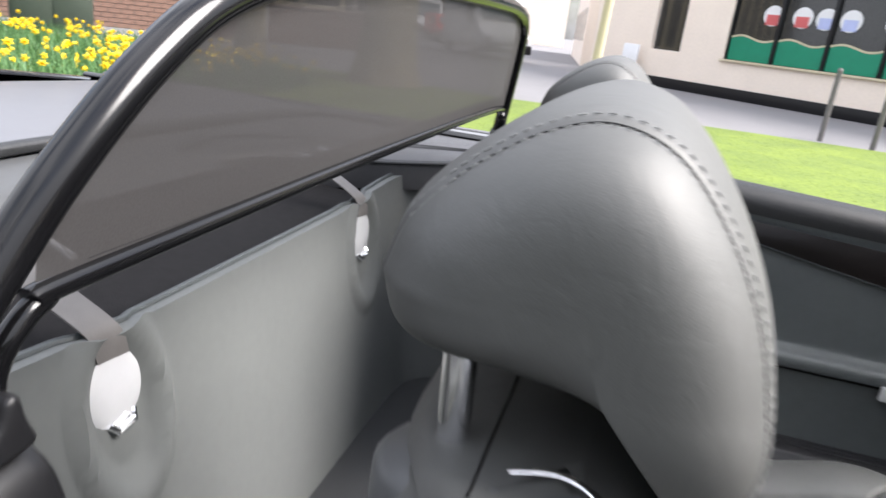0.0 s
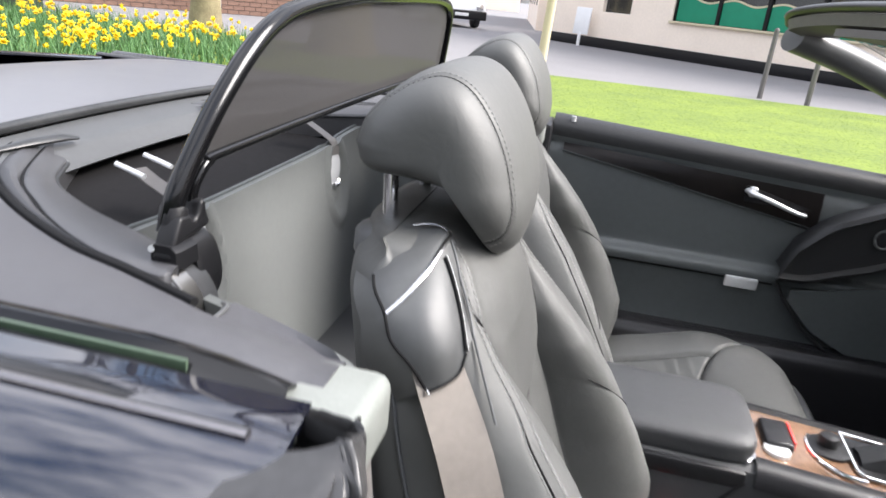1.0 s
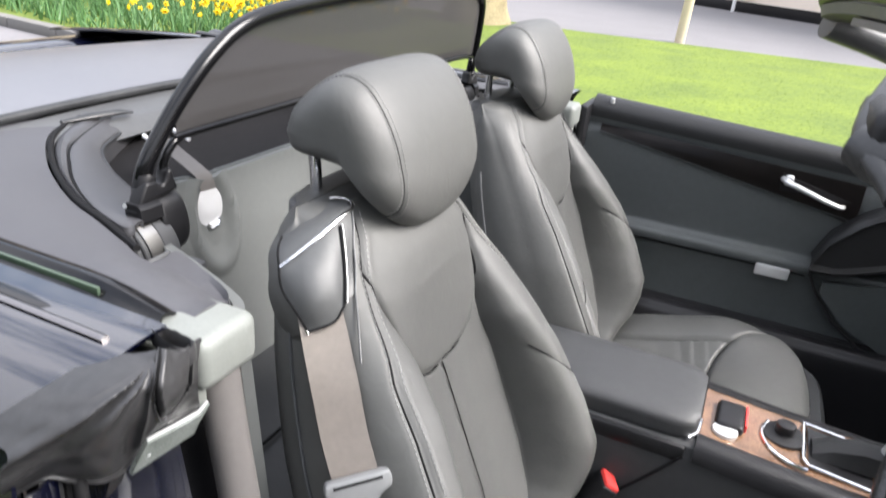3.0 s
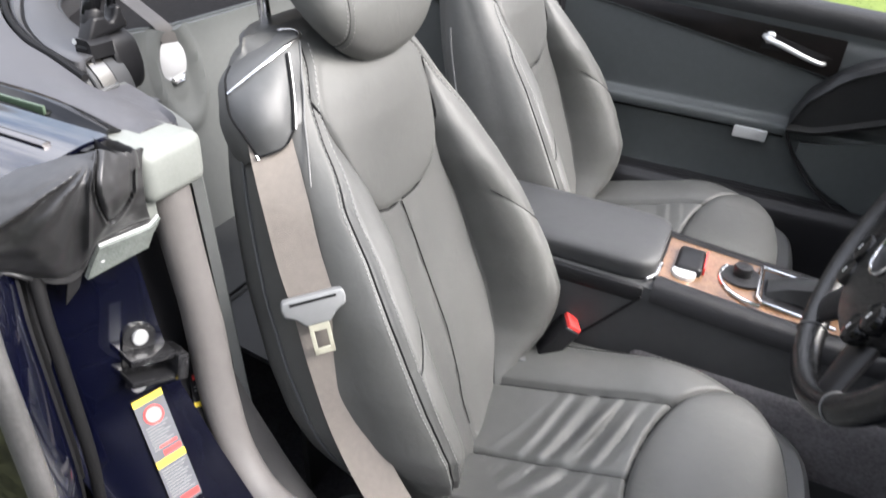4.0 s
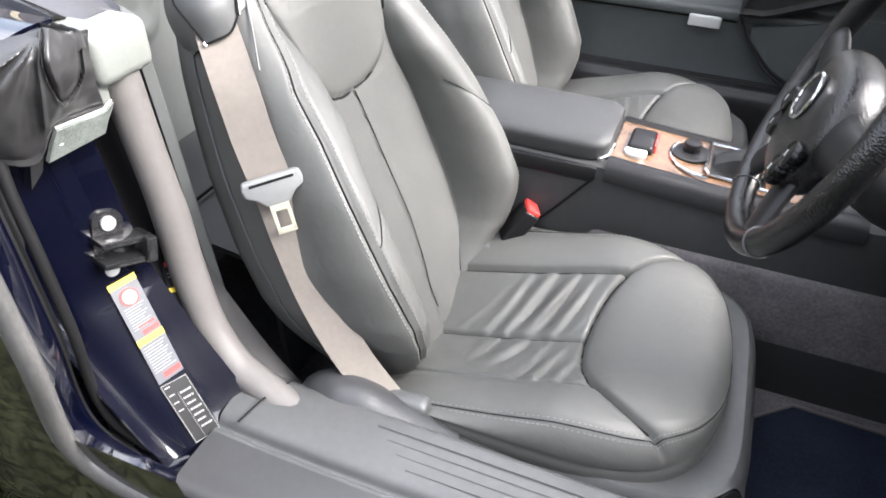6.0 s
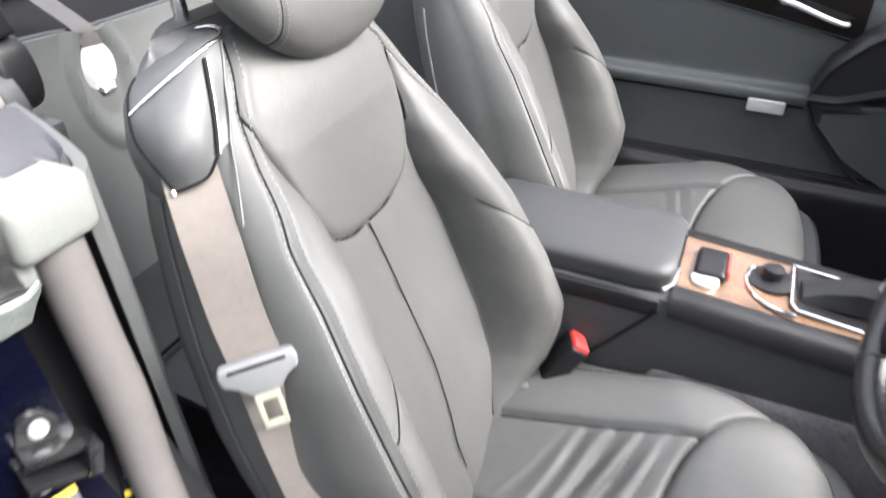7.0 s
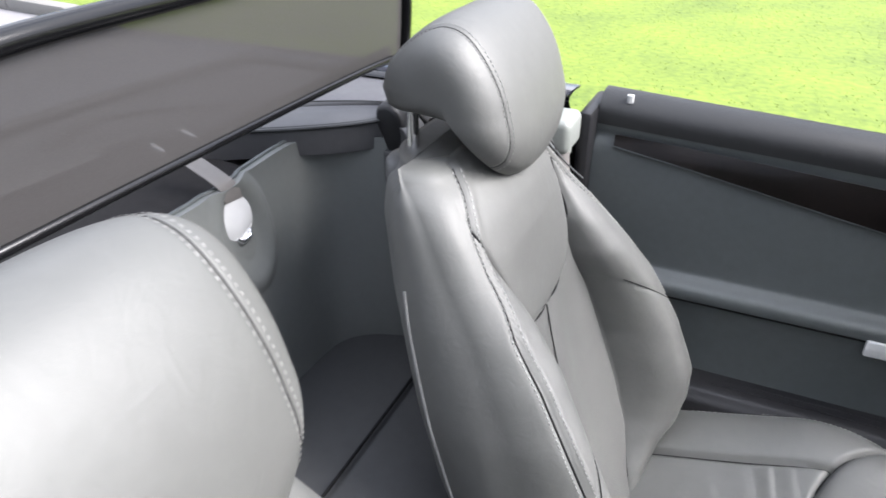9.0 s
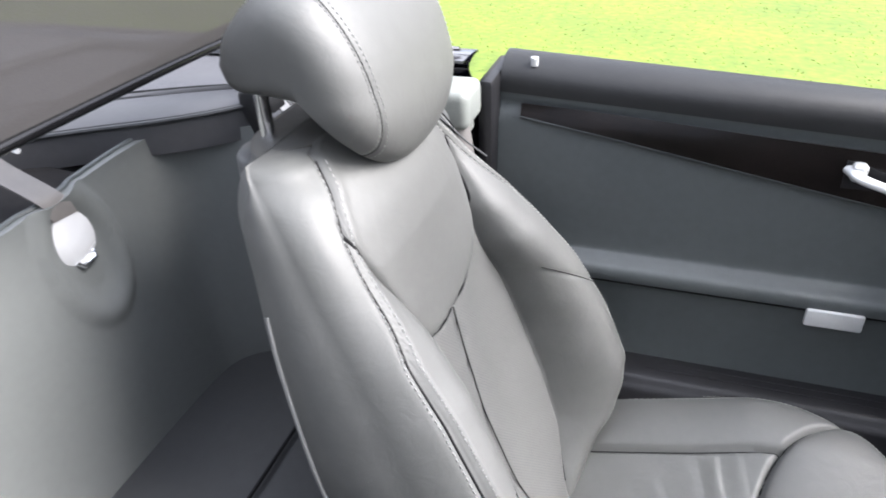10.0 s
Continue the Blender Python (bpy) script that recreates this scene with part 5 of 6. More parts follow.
rows = [[(x, y, top_z(x) + h) for y, h in ((0.09, 0.002), (0.098, 0.01), (0.112, 0.006), (0.122, -0.03))] for x in (0.522, 0.56, 0.62, 0.7, 0.8, 0.95)]
part("console_edge", thick(skin(rows), 0.004), PLASTIC_DK, console, "black console edge")
part("wood_panel", skin([[(x, y, top_z(x) + 0.0035) for y in (-0.056, 0.0, 0.094)] for x in (0.524, 0.56, 0.62, 0.7, 0.85)]), BURR, console, "polished burr wood panel")
part("ashtray_block", box(0.545, 0.592, -0.02, 0.058, 0.562, 0.582, 0.008, 3), PLASTIC_DK, console)
part("silver_lid", disc((0.563, -0.025, 0.57), (0, 0, 1), 0.021, 0.012, 28, 0.003), SATIN, console)
part("red_edge", box(0.592, 0.596, -0.005, 0.058, 0.562, 0.58, 0.001), RED, console)
arc = [(0.69 - 0.068 * math.cos(a), 0.02 - 0.068 * math.sin(a) * 1.05, 0.565) for a in (-0.5 + 2.1 * k / 20 for k in range(21))]
part("chrome_arc", tube(arc, 0.0035, 8), CHROME, console)
part("control_plate", disc((0.657, 0.03, 0.562), (0, 0, 1), 0.036, 0.008, 32, 0.002), PLASTIC_DK, console)
knob = part("control_knob", disc((0.657, 0.037, 0.572), (0, 0, 1), 0.016, 0.022, 28, 0.004), PLASTIC_DK, console)
bm = bmesh.new()
for p in (((0.69, 0.085), (0.81, 0.075)), ((0.69, 0.085), (0.687, -0.02)), ((0.687, -0.02), (0.695, -0.035)), ((0.695, -0.035), (0.81, -0.045))):
    tube([(a, b, top_z(a) + 0.008) for a, b in p], 0.0035, 8, bm=bm)
part("gate_frame", bm, CHROME, console, "chrome frame of the gear gate")
part("gate_plate", skin([[(x, y, top_z(x) + 0.006) for y in (-0.034, 0.078)] for x in (0.695, 0.75, 0.81)]), PLASTIC_DK, console)
rows = [[(x, y + 0.022, z) for y, z in ((-0.03, 0.56), (-0.022, zz), (0.0, zz + 0.005), (0.022, zz), (0.03, 0.56))] for x, zz in ((0.7, 0.565), (0.73, 0.58), (0.77, 0.59), (0.81, 0.59), (0.83, 0.57))]
part("shifter_boot", skin(rows), LEATHER_DK, console)
part("shift_lever", tube([(0.8, 0.022, 0.58), (0.815, 0.022, 0.63), (0.82, 0.022, 0.65)], [0.01, 0.012, 0.022], 16), SATIN, console)

# ---- passenger door ----
door = thing("passenger_door", "closed passenger door with grey leather trim and dark veneer strip", "car door")
SEC = [(0.845, 0.9), (0.83, 0.928), (0.8, 0.937), (0.77, 0.93), (0.752, 0.912), (0.748, 0.885), (0.75, 0.868), (0.738, 0.84), (0.728, 0.76), (0.72, 0.66), (0.712, 0.64), (0.692, 0.627), (0.69, 0.606), (0.702, 0.594), (0.706, 0.5), (0.7, 0.44), (0.68, 0.425), (0.675, 0.2)]
SECD = curve([(a, b, 0) for a, b in SEC], 80)


def door_y(z):
    return float(np.interp(-z, [-c.y for c in SECD[20:]], [c.x for c in SECD[20:]]))


def drop(x, z):
    return 0.055 * (x - 0.1) * (1 if z > 0.87 else max(0, (z - 0.62) / 0.25) if z > 0.62 else 0)


rows = []
for k in range(40):
    x = 0.085 + 1.3 * k / 39
    rows.append([(x, c.x, c.y - drop(x, c.y)) for c in SECD])
part("door_trim", thick(skin(rows), 0.01), LEATHER_MID, door, "dark grey leather door trim")
part("door_top", thick(skin([[(x, c.x - 0.0015, c.y + 0.0015 - drop(x, c.y)) for c in SECD[3:24]] for x in (0.085 + 1.3 * k / 20 for k in range(21))]), 0.003), LEATHER_DK, door, "black padded door top")
# veneer wedge
rows = []
for k in range(24):
    x = 0.12 + 0.64 * k / 23
    zt = lerp([(0.1, 0.874), (0.76, 0.838)], x)
    zl = lerp([(0.1, 0.857), (0.263, 0.834), (0.5, 0.794), (0.763, 0.75)], x)
    rows.append([(x, door_y(z) - 0.004, z) for z in (zt, zt * 0.67 + zl * 0.33, zt * 0.33 + zl * 0.67, zl)])
part("veneer_strip", thick(skin(rows), 0.004), WOOD_DK, door, "dark polished veneer strip")
part("veneer_bead", tube([(r[-1][0], r[-1][1] - 0.001, r[-1][2]) for r in rows], 0.003, 8), LEATHER_MID, door)
part("trim_seam", tube([(x, door_y(0.6) - 0.001, 0.598) for x in (0.1, 0.4, 0.69)], 0.002, 6), SEAM, door)
part("lower_panel", box(0.1, 1.2, 0.655, 0.7, 0.17, 0.43, 0.02), PLASTIC_DK, door)
dh = curve([(0.585, 0.725, 0.822), (0.597, 0.7, 0.82), (0.63, 0.692, 0.812), (0.68, 0.69, 0.796), (0.715, 0.7, 0.785), (0.725, 0.72, 0.782)], 24)
part("door_handle", tube(dh, [0.0095 - 0.003 * k / 23 for k in range(24)], 12, 0.75), SATIN, door, "silver inner door handle")
part("handle_base", box(0.586, 0.606, 0.71, 0.73, 0.808, 0.834, 0.006, 3), SATIN, door, "silver handle base")
part("handle_cup", thick(skin([[(x, 0.7265, 0.835 - 0.5 * (x - 0.58) * 0.5 + h) for h in (0.0, -0.03, -0.05)] for x in (0.58, 0.65, 0.74)]), 0.003), PLASTIC_DK, door)
part("pocket_tab", box(0.575, 0.655, 0.684, 0.694, 0.578, 0.608, 0.004, 2), SATIN, door, "pale pocket release tab")
for x in (0.79, 0.84):
    part("window_switch", box(x, x + 0.025, 0.71, 0.722, 0.775 + 0.4 * (x - 0.79), 0.79 + 0.4 * (x - 0.79), 0.003, 2), SATIN, door)
part("lock_pin", tube([(0.134, 0.765, 0.926), (0.134, 0.765, 0.939)], 0.006, 12), SATIN, door, "bright lock pin")
part("door_end", box(0.06, 0.085, 0.7, 0.84, 0.25, 0.92, 0.01), PLASTIC_DK, door)

# ---- driver's door, standing open beside the camera ----
odoor = thing("driver_door", "open dark blue driver's door with dark leather trim", "car door")
odoor.matrix_world = Matrix.Translation((1.22, -0.86, 0)) @ Matrix.Rotation(radians(66), 4, "Z")
rows = [[(-x, y, z) for y, z in ((0.0, 0.3), (-0.02, 0.4), (-0.03, 0.6), (-0.02, 0.8), (0.02, 0.9), (0.09, 0.92), (0.13, 0.88), (0.14, 0.6), (0.15, 0.4), (0.12, 0.3))] for x in (0.0, 0.3, 0.6, 0.9, 1.12)]
part("shell", skin(rows, True, True), PAINT, odoor)
part("inner_trim", box(-1.08, -0.05, 0.125, 0.165, 0.36, 0.86, 0.03, 3), LEATHER_DK, odoor)

# ---- dashboard end that sweeps into the door ----
dash = thing("dashboard", "black dashboard end with round air vents", "dashboard")
rows = []
for k in range(20):
    q = k / 19
    x = 0.69 + 0.5 * q
    zt = lerp([(0.69, 0.65), (0.71, 0.71), (0.78, 0.785), (0.9, 0.842), (1.2, 0.88)], x)
    zl = lerp([(0.69, 0.628), (0.75, 0.63), (0.88, 0.68), (1.02, 0.74), (1.2, 0.78)], x)
    zm = (zt + zl) / 2
    rows.append([(x, 0.72, zt + 0.004), (x, 0.69, zt + 0.006), (x, 0.662, zt), (x, 0.655, zt - 0.012), (x, 0.668, zt - 0.02), (x, 0.668, zm), (x, 0.668, zl + 0.015), (x, 0.652, zl + 0.006), (x, 0.66, zl - 0.004), (x, 0.72, zl - 0.01)])
part("dash_end", skin(rows), LEATHER_DK, dash)
for x, z in ((0.892, 0.765), (0.938, 0.775)):
    part("vent_ring", tube([(x + 0.02 * math.cos(a), 0.664, z + 0.022 * math.sin(a)) for a in (2 * math.pi * k / 24 for k in range(25))], 0.003, 8, ends=False), PLASTIC, dash)
    part("vent", disc((x, 0.667, z), (0, 1, 0), 0.018, 0.006, 20), PLASTIC_DK, dash)
part("speaker_cover", thick(skin([[(x, 0.683, z) for z in (zt, (zt + zl) / 2, zl)] for x, zt, zl in ((0.73, 0.6, 0.57), (0.8, 0.61, 0.5), (0.9, 0.635, 0.45), (1.1, 0.66, 0.43))]), 0.008), LEATHER_MID, dash, "dark grey speaker cover")
part("cover_bead", tube([(0.695, 0.684, 0.615), (0.72, 0.682, 0.57), (0.78, 0.68, 0.5), (0.88, 0.678, 0.43), (1.0, 0.676, 0.38)], 0.004, 8), LEATHER_DK, dash)
part("dash_body", box(1.05, 1.5, -0.7, 0.66, 0.45, 0.86, 0.06, 4), LEATHER_DK, dash)
rows = [[(x, -0.36 + 0.075 * c * g, zc + 0.055 * s2 * g) for c, s2 in ((math.cos(2 * math.pi * k / 28), math.sin(2 * math.pi * k / 28)) for k in range(28))] for x, zc, g in ((0.83, 0.79, 0.75), (0.86, 0.785, 0.95), (0.95, 0.76, 1.05), (1.1, 0.72, 1.2))]
part("column_shroud", skin(rows, True, True), PLASTIC_DK, dash, "black steering column shroud")
part("knee_panel", box(0.98, 1.1, -0.62, -0.1, 0.5, 0.72, 0.04, 4), LEATHER_DK, dash)

# ---- steering wheel ----
wheel = thing("steering_wheel", "black leather steering wheel with round badge and thumb buttons", "steering wheel", at=(0.785, -0.365, 0.868))
wheel.rotation_euler = (0, radians(-71), 0)
RW = 0.183
ring = [(RW * math.cos(q), RW * math.sin(q), 0) for q in (2 * math.pi * k / 96 for k in range(97))]
part("rim", tube(ring, 0.0165, 18, ends=False), RIM, wheel, "black leather wheel rim")
for c in (0, 1, 2, 3):
    a0 = (0.35, math.pi - 0.35, math.pi + 0.75, -0.75)[c]
    part("rim_joint", tube([((RW + 0.017 * math.cos(t)) * math.cos(a0), (RW + 0.017 * math.cos(t)) * math.sin(a0), 0.017 * math.sin(t)) for t in (2 * math.pi * k / 16 for k in range(17))], 0.0012, 6, ends=False), PLASTIC, wheel)
rows = []
for z, g in ((v.x, v.y) for v in curve([(-0.045, 0.75, 0), (-0.02, 1.0, 0), (0.0, 1.03, 0), (0.014, 0.96, 0), (0.022, 0.75, 0), (0.026, 0.45, 0), (0.027, 0.1, 0)], 30)):
    row = []
    for k in range(48):
        a = 2 * math.pi * k / 48
        c, n2 = math.cos(a), math.sin(a)
        r = (abs(c) ** 2.6 + abs(n2) ** 2.6) ** (-1 / 2.6)
        row.append((0.078 * r * c * g - 0.035, (0.088 - 0.016 * max(0, -c)) * r * n2 * g, z))
    rows.append(row)
part("hub", skin(rows, True, True), RIM, wheel, "grained black airbag cover")
badge = part("badge", disc((-0.014, 0, 0.026), (0, 0, 1), 0.027, 0.004, 36), PLASTIC_DK, wheel)
part("badge_ring", tube([(-0.014 + 0.027 * math.cos(q), 0.027 * math.sin(q), 0.029) for q in (2 * math.pi * k / 40 for k in range(41))], 0.0022, 8, ends=False), CHROME, wheel, "chrome badge ring")
for sgn in (1, -1):
    part("spoke", tube(curve([(-0.02, sgn * 0.05, -0.004), (-0.012, sgn * 0.1, -0.002), (0.0, sgn * 0.14, 0.0), (0.004, sgn * RW, 0.0)], 16), [0.036 - 0.014 * k / 15 for k in range(16)], 16, 0.42), PLASTIC_DK, wheel)
    part("spoke", tube(curve([(-0.06, sgn * 0.035, -0.006), (-0.1, sgn * 0.055, -0.004), (-0.14, sgn * 0.08, 0.0), (-0.158, sgn * 0.095, 0.0)], 16), [0.03 - 0.01 * k / 15 for k in range(16)], 16, 0.42), PLASTIC_DK, wheel)
    for dx2, dy2 in ((-0.052, 0.075), (-0.08, 0.06)):
        part("thumb_button", disc((dx2, sgn * dy2, 0.018), (0, 0, 1), 0.0175, 0.018, 28, 0.006), GLOSS, wheel, "round gloss black button")
        part("button_mark", box(dx2 - 0.004, dx2 + 0.004, sgn * dy2 - 0.001, sgn * dy2 + 0.001, 0.0265, 0.0273), WHITE, wheel)

# ---- windscreen header ----
screen = thing("windscreen_frame", "black windscreen header with grey sun visors", "windscreen frame")
HEAD = curve([(0.575, -0.62, 1.165), (0.555, -0.56, 1.195), (0.6, -0.4, 1.24), (0.65, -0.2, 1.255), (0.665, 0.0, 1.258), (0.65, 0.2, 1.257), (0.6, 0.45, 1.253), (0.56, 0.6, 1.238), (0.57, 0.65, 1.215)], 60)
part("header", tube(HEAD, 0.016, 14, 0.6), RUBBER, screen, "black header edge")
inner = [p for p in HEAD if -0.5 < p.y < 0.62]
part("headlining", thick(skin([[(p.x, p.y, p.z - 0.01), (p.x + 0.004, p.y, p.z - 0.026), (p.x + 0.03, p.y, p.z - 0.034), (p.x + 0.1, p.y, p.z - 0.03)] for p in inner]), 0.008), SEAL, screen, "pale grey headlining")
for sgn in (1, -1):
    ys = (0.08, 0.46) if sgn > 0 else (-0.46, -0.08)
    line = [p for p in HEAD if ys[0] < p.y < ys[1]]
    part("sun_visor", thick(skin([[(p.x + 0.14 * q, p.y, p.z - 0.038 - 0.012 * q) for q in (0, 0.04, 0.3, 0.7, 1.0)] for p in line]), 0.014), SEAL, screen, "pale grey sun visor")
    part("pillar", tube(curve([(0.575, -sgn * 0.64, 1.19), (0.7, -sgn * 0.675, 1.155 + 0.01 * (sgn > 0)), (0.82, -sgn * 0.7, 1.11 + 0.01 * (sgn > 0)), (1.0, -sgn * 0.73, 1.03 + 0.01 * (sgn > 0)), (1.15, -sgn * 0.75, 0.95 + 0.01 * (sgn > 0))], 20), 0.045 if sgn < 0 else 0.018, 16, 0.7), PLASTIC if sgn < 0 else RUBBER, screen, "windscreen pillar trim")
    if sgn > 0:
        part("pillar_seal", tube(curve([(0.545, -0.57, 1.185), (0.62, -0.62, 1.17), (0.72, -0.66, 1.13), (0.9, -0.71, 1.05), (1.1, -0.75, 0.95)], 24), [0.018] + [0.024] * 23, 16, 0.8), RUBBER, screen, "black windscreen pillar seal")
        part("corner_block", box(0.545, 0.66, -0.6, -0.5, 1.165, 1.215, 0.014, 3), PLASTIC_DK, screen, "black header corner")
part("mirror_stem", tube([(0.68, 0.0, 1.245), (0.72, 0.0, 1.19)], 0.008, 10), PLASTIC_DK, screen)

mirror = thing("door_mirror", "dark blue door mirror on the passenger side", "car mirror")
mm = Matrix.Translation((0.97, 0.9, 0.945)) @ pose(0, 0, 0, 0, 0, -15)
rows = [[mm @ Vector((x, 0.085 * c * g, 0.06 * s2 * g)) for c, s2 in ((math.cos(2 * math.pi * k / 28), math.sin(2 * math.pi * k / 28)) for k in range(28))] for x, g in ((-0.03, 0.97), (-0.025, 1.0), (0.02, 0.95), (0.06, 0.7), (0.08, 0.3))]
part("shell", skin(rows, True, True), PAINT, mirror)
part("mirror_glass", placed(disc((0, 0, 0), (1, 0, 0), 1.0, 0.05, 28), mm @ Matrix.Translation((-0.033, 0, 0)) @ Matrix.Diagonal((0.1, 0.077, 0.053, 1))), CHROME, mirror, "mirror glass")
part("mirror_arm", tube([(0.98, 0.86, 0.91), (1.0, 0.8, 0.89)], 0.018, 10), PAINT, mirror)



# ---- front of the body, glass, wheels and tail ----
SECT = [(1.16, 1.0, 0.93), (1.3, 1.0, 0.925), (1.6, 1.0, 0.89), (1.95, 0.985, 0.84), (2.3, 0.94, 0.77), (2.52, 0.86, 0.68), (2.6, 0.8, 0.6)]


def front_row(x, g, zc, side):
    pts = curve([(0, zc + 0.02, 0), (0.35, zc + 0.012, 0), (0.6, zc - 0.008, 0), (0.74 * g, zc - 0.04, 0), (0.83 * g, zc - 0.12, 0), (0.87 * g, zc - 0.28, 0), (0.875 * g, 0.42, 0), (0.86 * g, 0.28, 0)], 36)
    return [(x, side * p.x, p.y) for p in pts]


lines = [curve([(x, g, z) for x, g, z in SECT], 24)][0]
for side in (-1, 1):
    rows = [front_row(v.x, v.y, v.z, side) for v in lines]
    part("front_wing", thick(skin([r[11:] for r in rows]), 0.006), PAINT, car, "dark blue front wing")
    for x in (1.78, -0.76):
        y = 0.862 if x > 0 else 0.868
        part("wheel_arch", disc((x, side * y, 0.34), (0, 1, 0), 0.365, 0.03, 40), RUBBER, car)
        wh = part("tyre", disc((x, side * (y - 0.1), 0.32), (0, 1, 0), 0.32, 0.235, 48, 0.03), RUBBER, car, "black tyre")
        part("rim", disc((x, side * (y + 0.014), 0.32), (0, 1, 0), 0.225, 0.02, 40, 0.006), SATIN, wh, "silver alloy rim")
        for i in range(5):
            q = 2 * math.pi * i / 5 + 0.3
            part("rim_spoke", tube([(x + 0.04 * math.cos(q), side * (y + 0.028), 0.32 + 0.04 * math.sin(q)), (x + 0.2 * math.cos(q), side * (y + 0.022), 0.32 + 0.2 * math.sin(q))], [0.03, 0.022], 8, 0.4, (0, 1, 0)), SATIN, wh)
    lamp = [(2.42 + 0.06 * math.cos(q), side * (0.58 + 0.11 * math.sin(q)), 0.7 - 0.35 * 0.06 * math.cos(q)) for q in (2 * math.pi * k / 28 for k in range(28))]
    part("headlamp", skin([lamp, [(a + 0.02, b, z + 0.03) for a, b, z in lamp]], True, True), SATIN, car, "oval headlamp")
rows = [front_row(v.x, v.y, v.z, -1)[12::-1][:-1] + front_row(v.x, v.y, v.z, 1)[:13] for v in lines]
part("bonnet", thick(skin([[(a, b, z + 0.003) for a, b, z in r] for r in rows]), 0.006), PAINT, car, "dark blue bonnet")
part("front_bumper", box(2.5, 2.68, -0.72, 0.72, 0.25, 0.6, 0.07, 4), PAINT, car)
part("tail_panel", box(-1.78, -1.58, -0.76, 0.76, 0.3, 0.88, 0.07, 4), PAINT, car)
rows = [[(x, y, z) for y, z in ((0.832, 0.885), (0.848, 0.85), (0.86, 0.8), (0.87, 0.74), (0.878, 0.6), (0.872, 0.44), (0.86, 0.3))] for x in (0.06, 0.4, 0.8, 1.17)]
part("outer_skin", thick(skin([curve(r, 30) for r in rows]), 0.004), PAINT, door, "dark blue outer door skin")
glass = bpy.data.materials.new("clear_glass")
glass.use_nodes = True
gp = glass.node_tree.nodes["Principled BSDF"]
gp.inputs["Transmission Weight"].default_value, gp.inputs["Roughness"].default_value, gp.inputs["IOR"].default_value = 1.0, 0.0, 1.45
top = [p for p in HEAD if abs(p.y) < 0.6]
pane = part("windscreen_glass", thick(skin([[(p.x + 0.02, p.y, p.z + 0.006), (0.5 * (p.x + 1.28 - 0.2 * p.y ** 2) + 0.02, p.y * 1.08, 0.5 * (p.z + 0.93) + 0.03), (1.28 - 0.25 * p.y ** 2, p.y * 1.16, 0.93)] for p in top]), 0.005), glass, screen, "clear windscreen glass")
pane.visible_shadow = False
# ---- surroundings ----
solid("ground", box(-200, 200, -200, 200, -0.2, 0.0), ROAD, "grey worn asphalt ground", "ground", kind="structure", smooth=False)
VERGE = [(16, 1.7), (-1.5, 1.7), (-3.3, 3.0), (-5.4, 4.0), (-9, 4.4), (-15, 4.8), (-15, 9.5), (-8, 11.3), (-2.5, 10.8), (2, 11.1), (16, 11.0)]
solid("grass_verge", slab(VERGE, -0.05, 0.06), GRASS, "bright green grass verge beside the road", "grass", kind="structure")
solid("grass_near", slab([(16, -0.55), (16, -9), (-16, -9), (-16, -0.55)], -0.05, 0.04), GRASS_LONG_SHADED, "dark olive grass strip on the near side of the car, car shadow in its colour", "grass", kind="structure")


def inside(x, y, poly):
    hit = False
    for (ax, ay), (bx, by) in zip(poly, poly[1:] + poly[:1]):
        if (ay > y) != (by > y) and x < (bx - ax) * (y - ay) / (by - ay) + ax:
            hit = not hit
    return hit


def blades(count, area, poly, height, width, z0, seed):
    rnd = random.Random(seed)
    verts, faces = [], []
    while len(faces) < count:
        x, y = rnd.uniform(area[0], area[1]), rnd.uniform(area[2], area[3])
        if not inside(x, y, poly):
            continue
        a, h = rnd.uniform(0, 6.3), height * rnd.uniform(0.5, 1.3)
        dx, dy, lx, ly = width * math.cos(a), width * math.sin(a), rnd.gauss(0, 0.35) * h, rnd.gauss(0, 0.35) * h
        n = len(verts)
        verts += [(x - dx, y - dy, z0), (x + dx, y + dy, z0), (x + lx, y + ly, z0 + h)]
        faces.append((n, n + 1, n + 2))
    me = bpy.data.meshes.new("blades")
    me.from_pydata(verts, [], faces)
    return me


me = blades(40000, (-6, 8, 1.7, 11), VERGE, 0.006, 0.009, 0.058, 3)
me.materials.append(GRASS)
tagged(new("grass_blades", me), "short bright green grass blades", "grass", kind="stuff")
for n, r, h, seed in ((16000, 2.2, 0.07, 5), (16000, 3.6, 0.065, 6), (16000, 6.0, 0.06, 7)):
    patch = [(r * (1 + 0.12 * math.sin(5 * a + seed)) * math.cos(a), -0.6 - 0.85 * r * (1 + 0.15 * math.sin(4 * a)) * math.sin(a)) for a in (math.pi * k / 30 for k in range(31))]
    me = blades(n, (-7, 7, -7, -0.6), patch, h, 0.006, 0.038, seed)
    me.materials.append(GRASS_LONG_SHADED)
    tagged(new("grass_blades", me), "dark olive grass blades, car shadow in their colour", "grass", kind="stuff")

# kerb stones round the bed
kerb = thing("kerb", "weathered stone kerb along the flower bed", "kerb", kind="structure")
for (ax, ay), (bx, by) in zip(VERGE[1:6], VERGE[2:7]):
    d = Vector((bx - ax, by - ay, 0))
    n = max(1, int(d.length / 0.9))
    for i in range(n):
        p = Vector((ax, ay, 0)) + d * ((i + 0.5) / n)
        ob = part("kerb_stone", placed(box(-d.length / n / 2 + 0.003, d.length / n / 2 - 0.003, -0.08, 0.08, -0.02, 0.11, 0.015), Matrix.Translation(p) @ Matrix.Rotation(math.atan2(d.y, d.x), 4, "Z")), KERB, kerb)

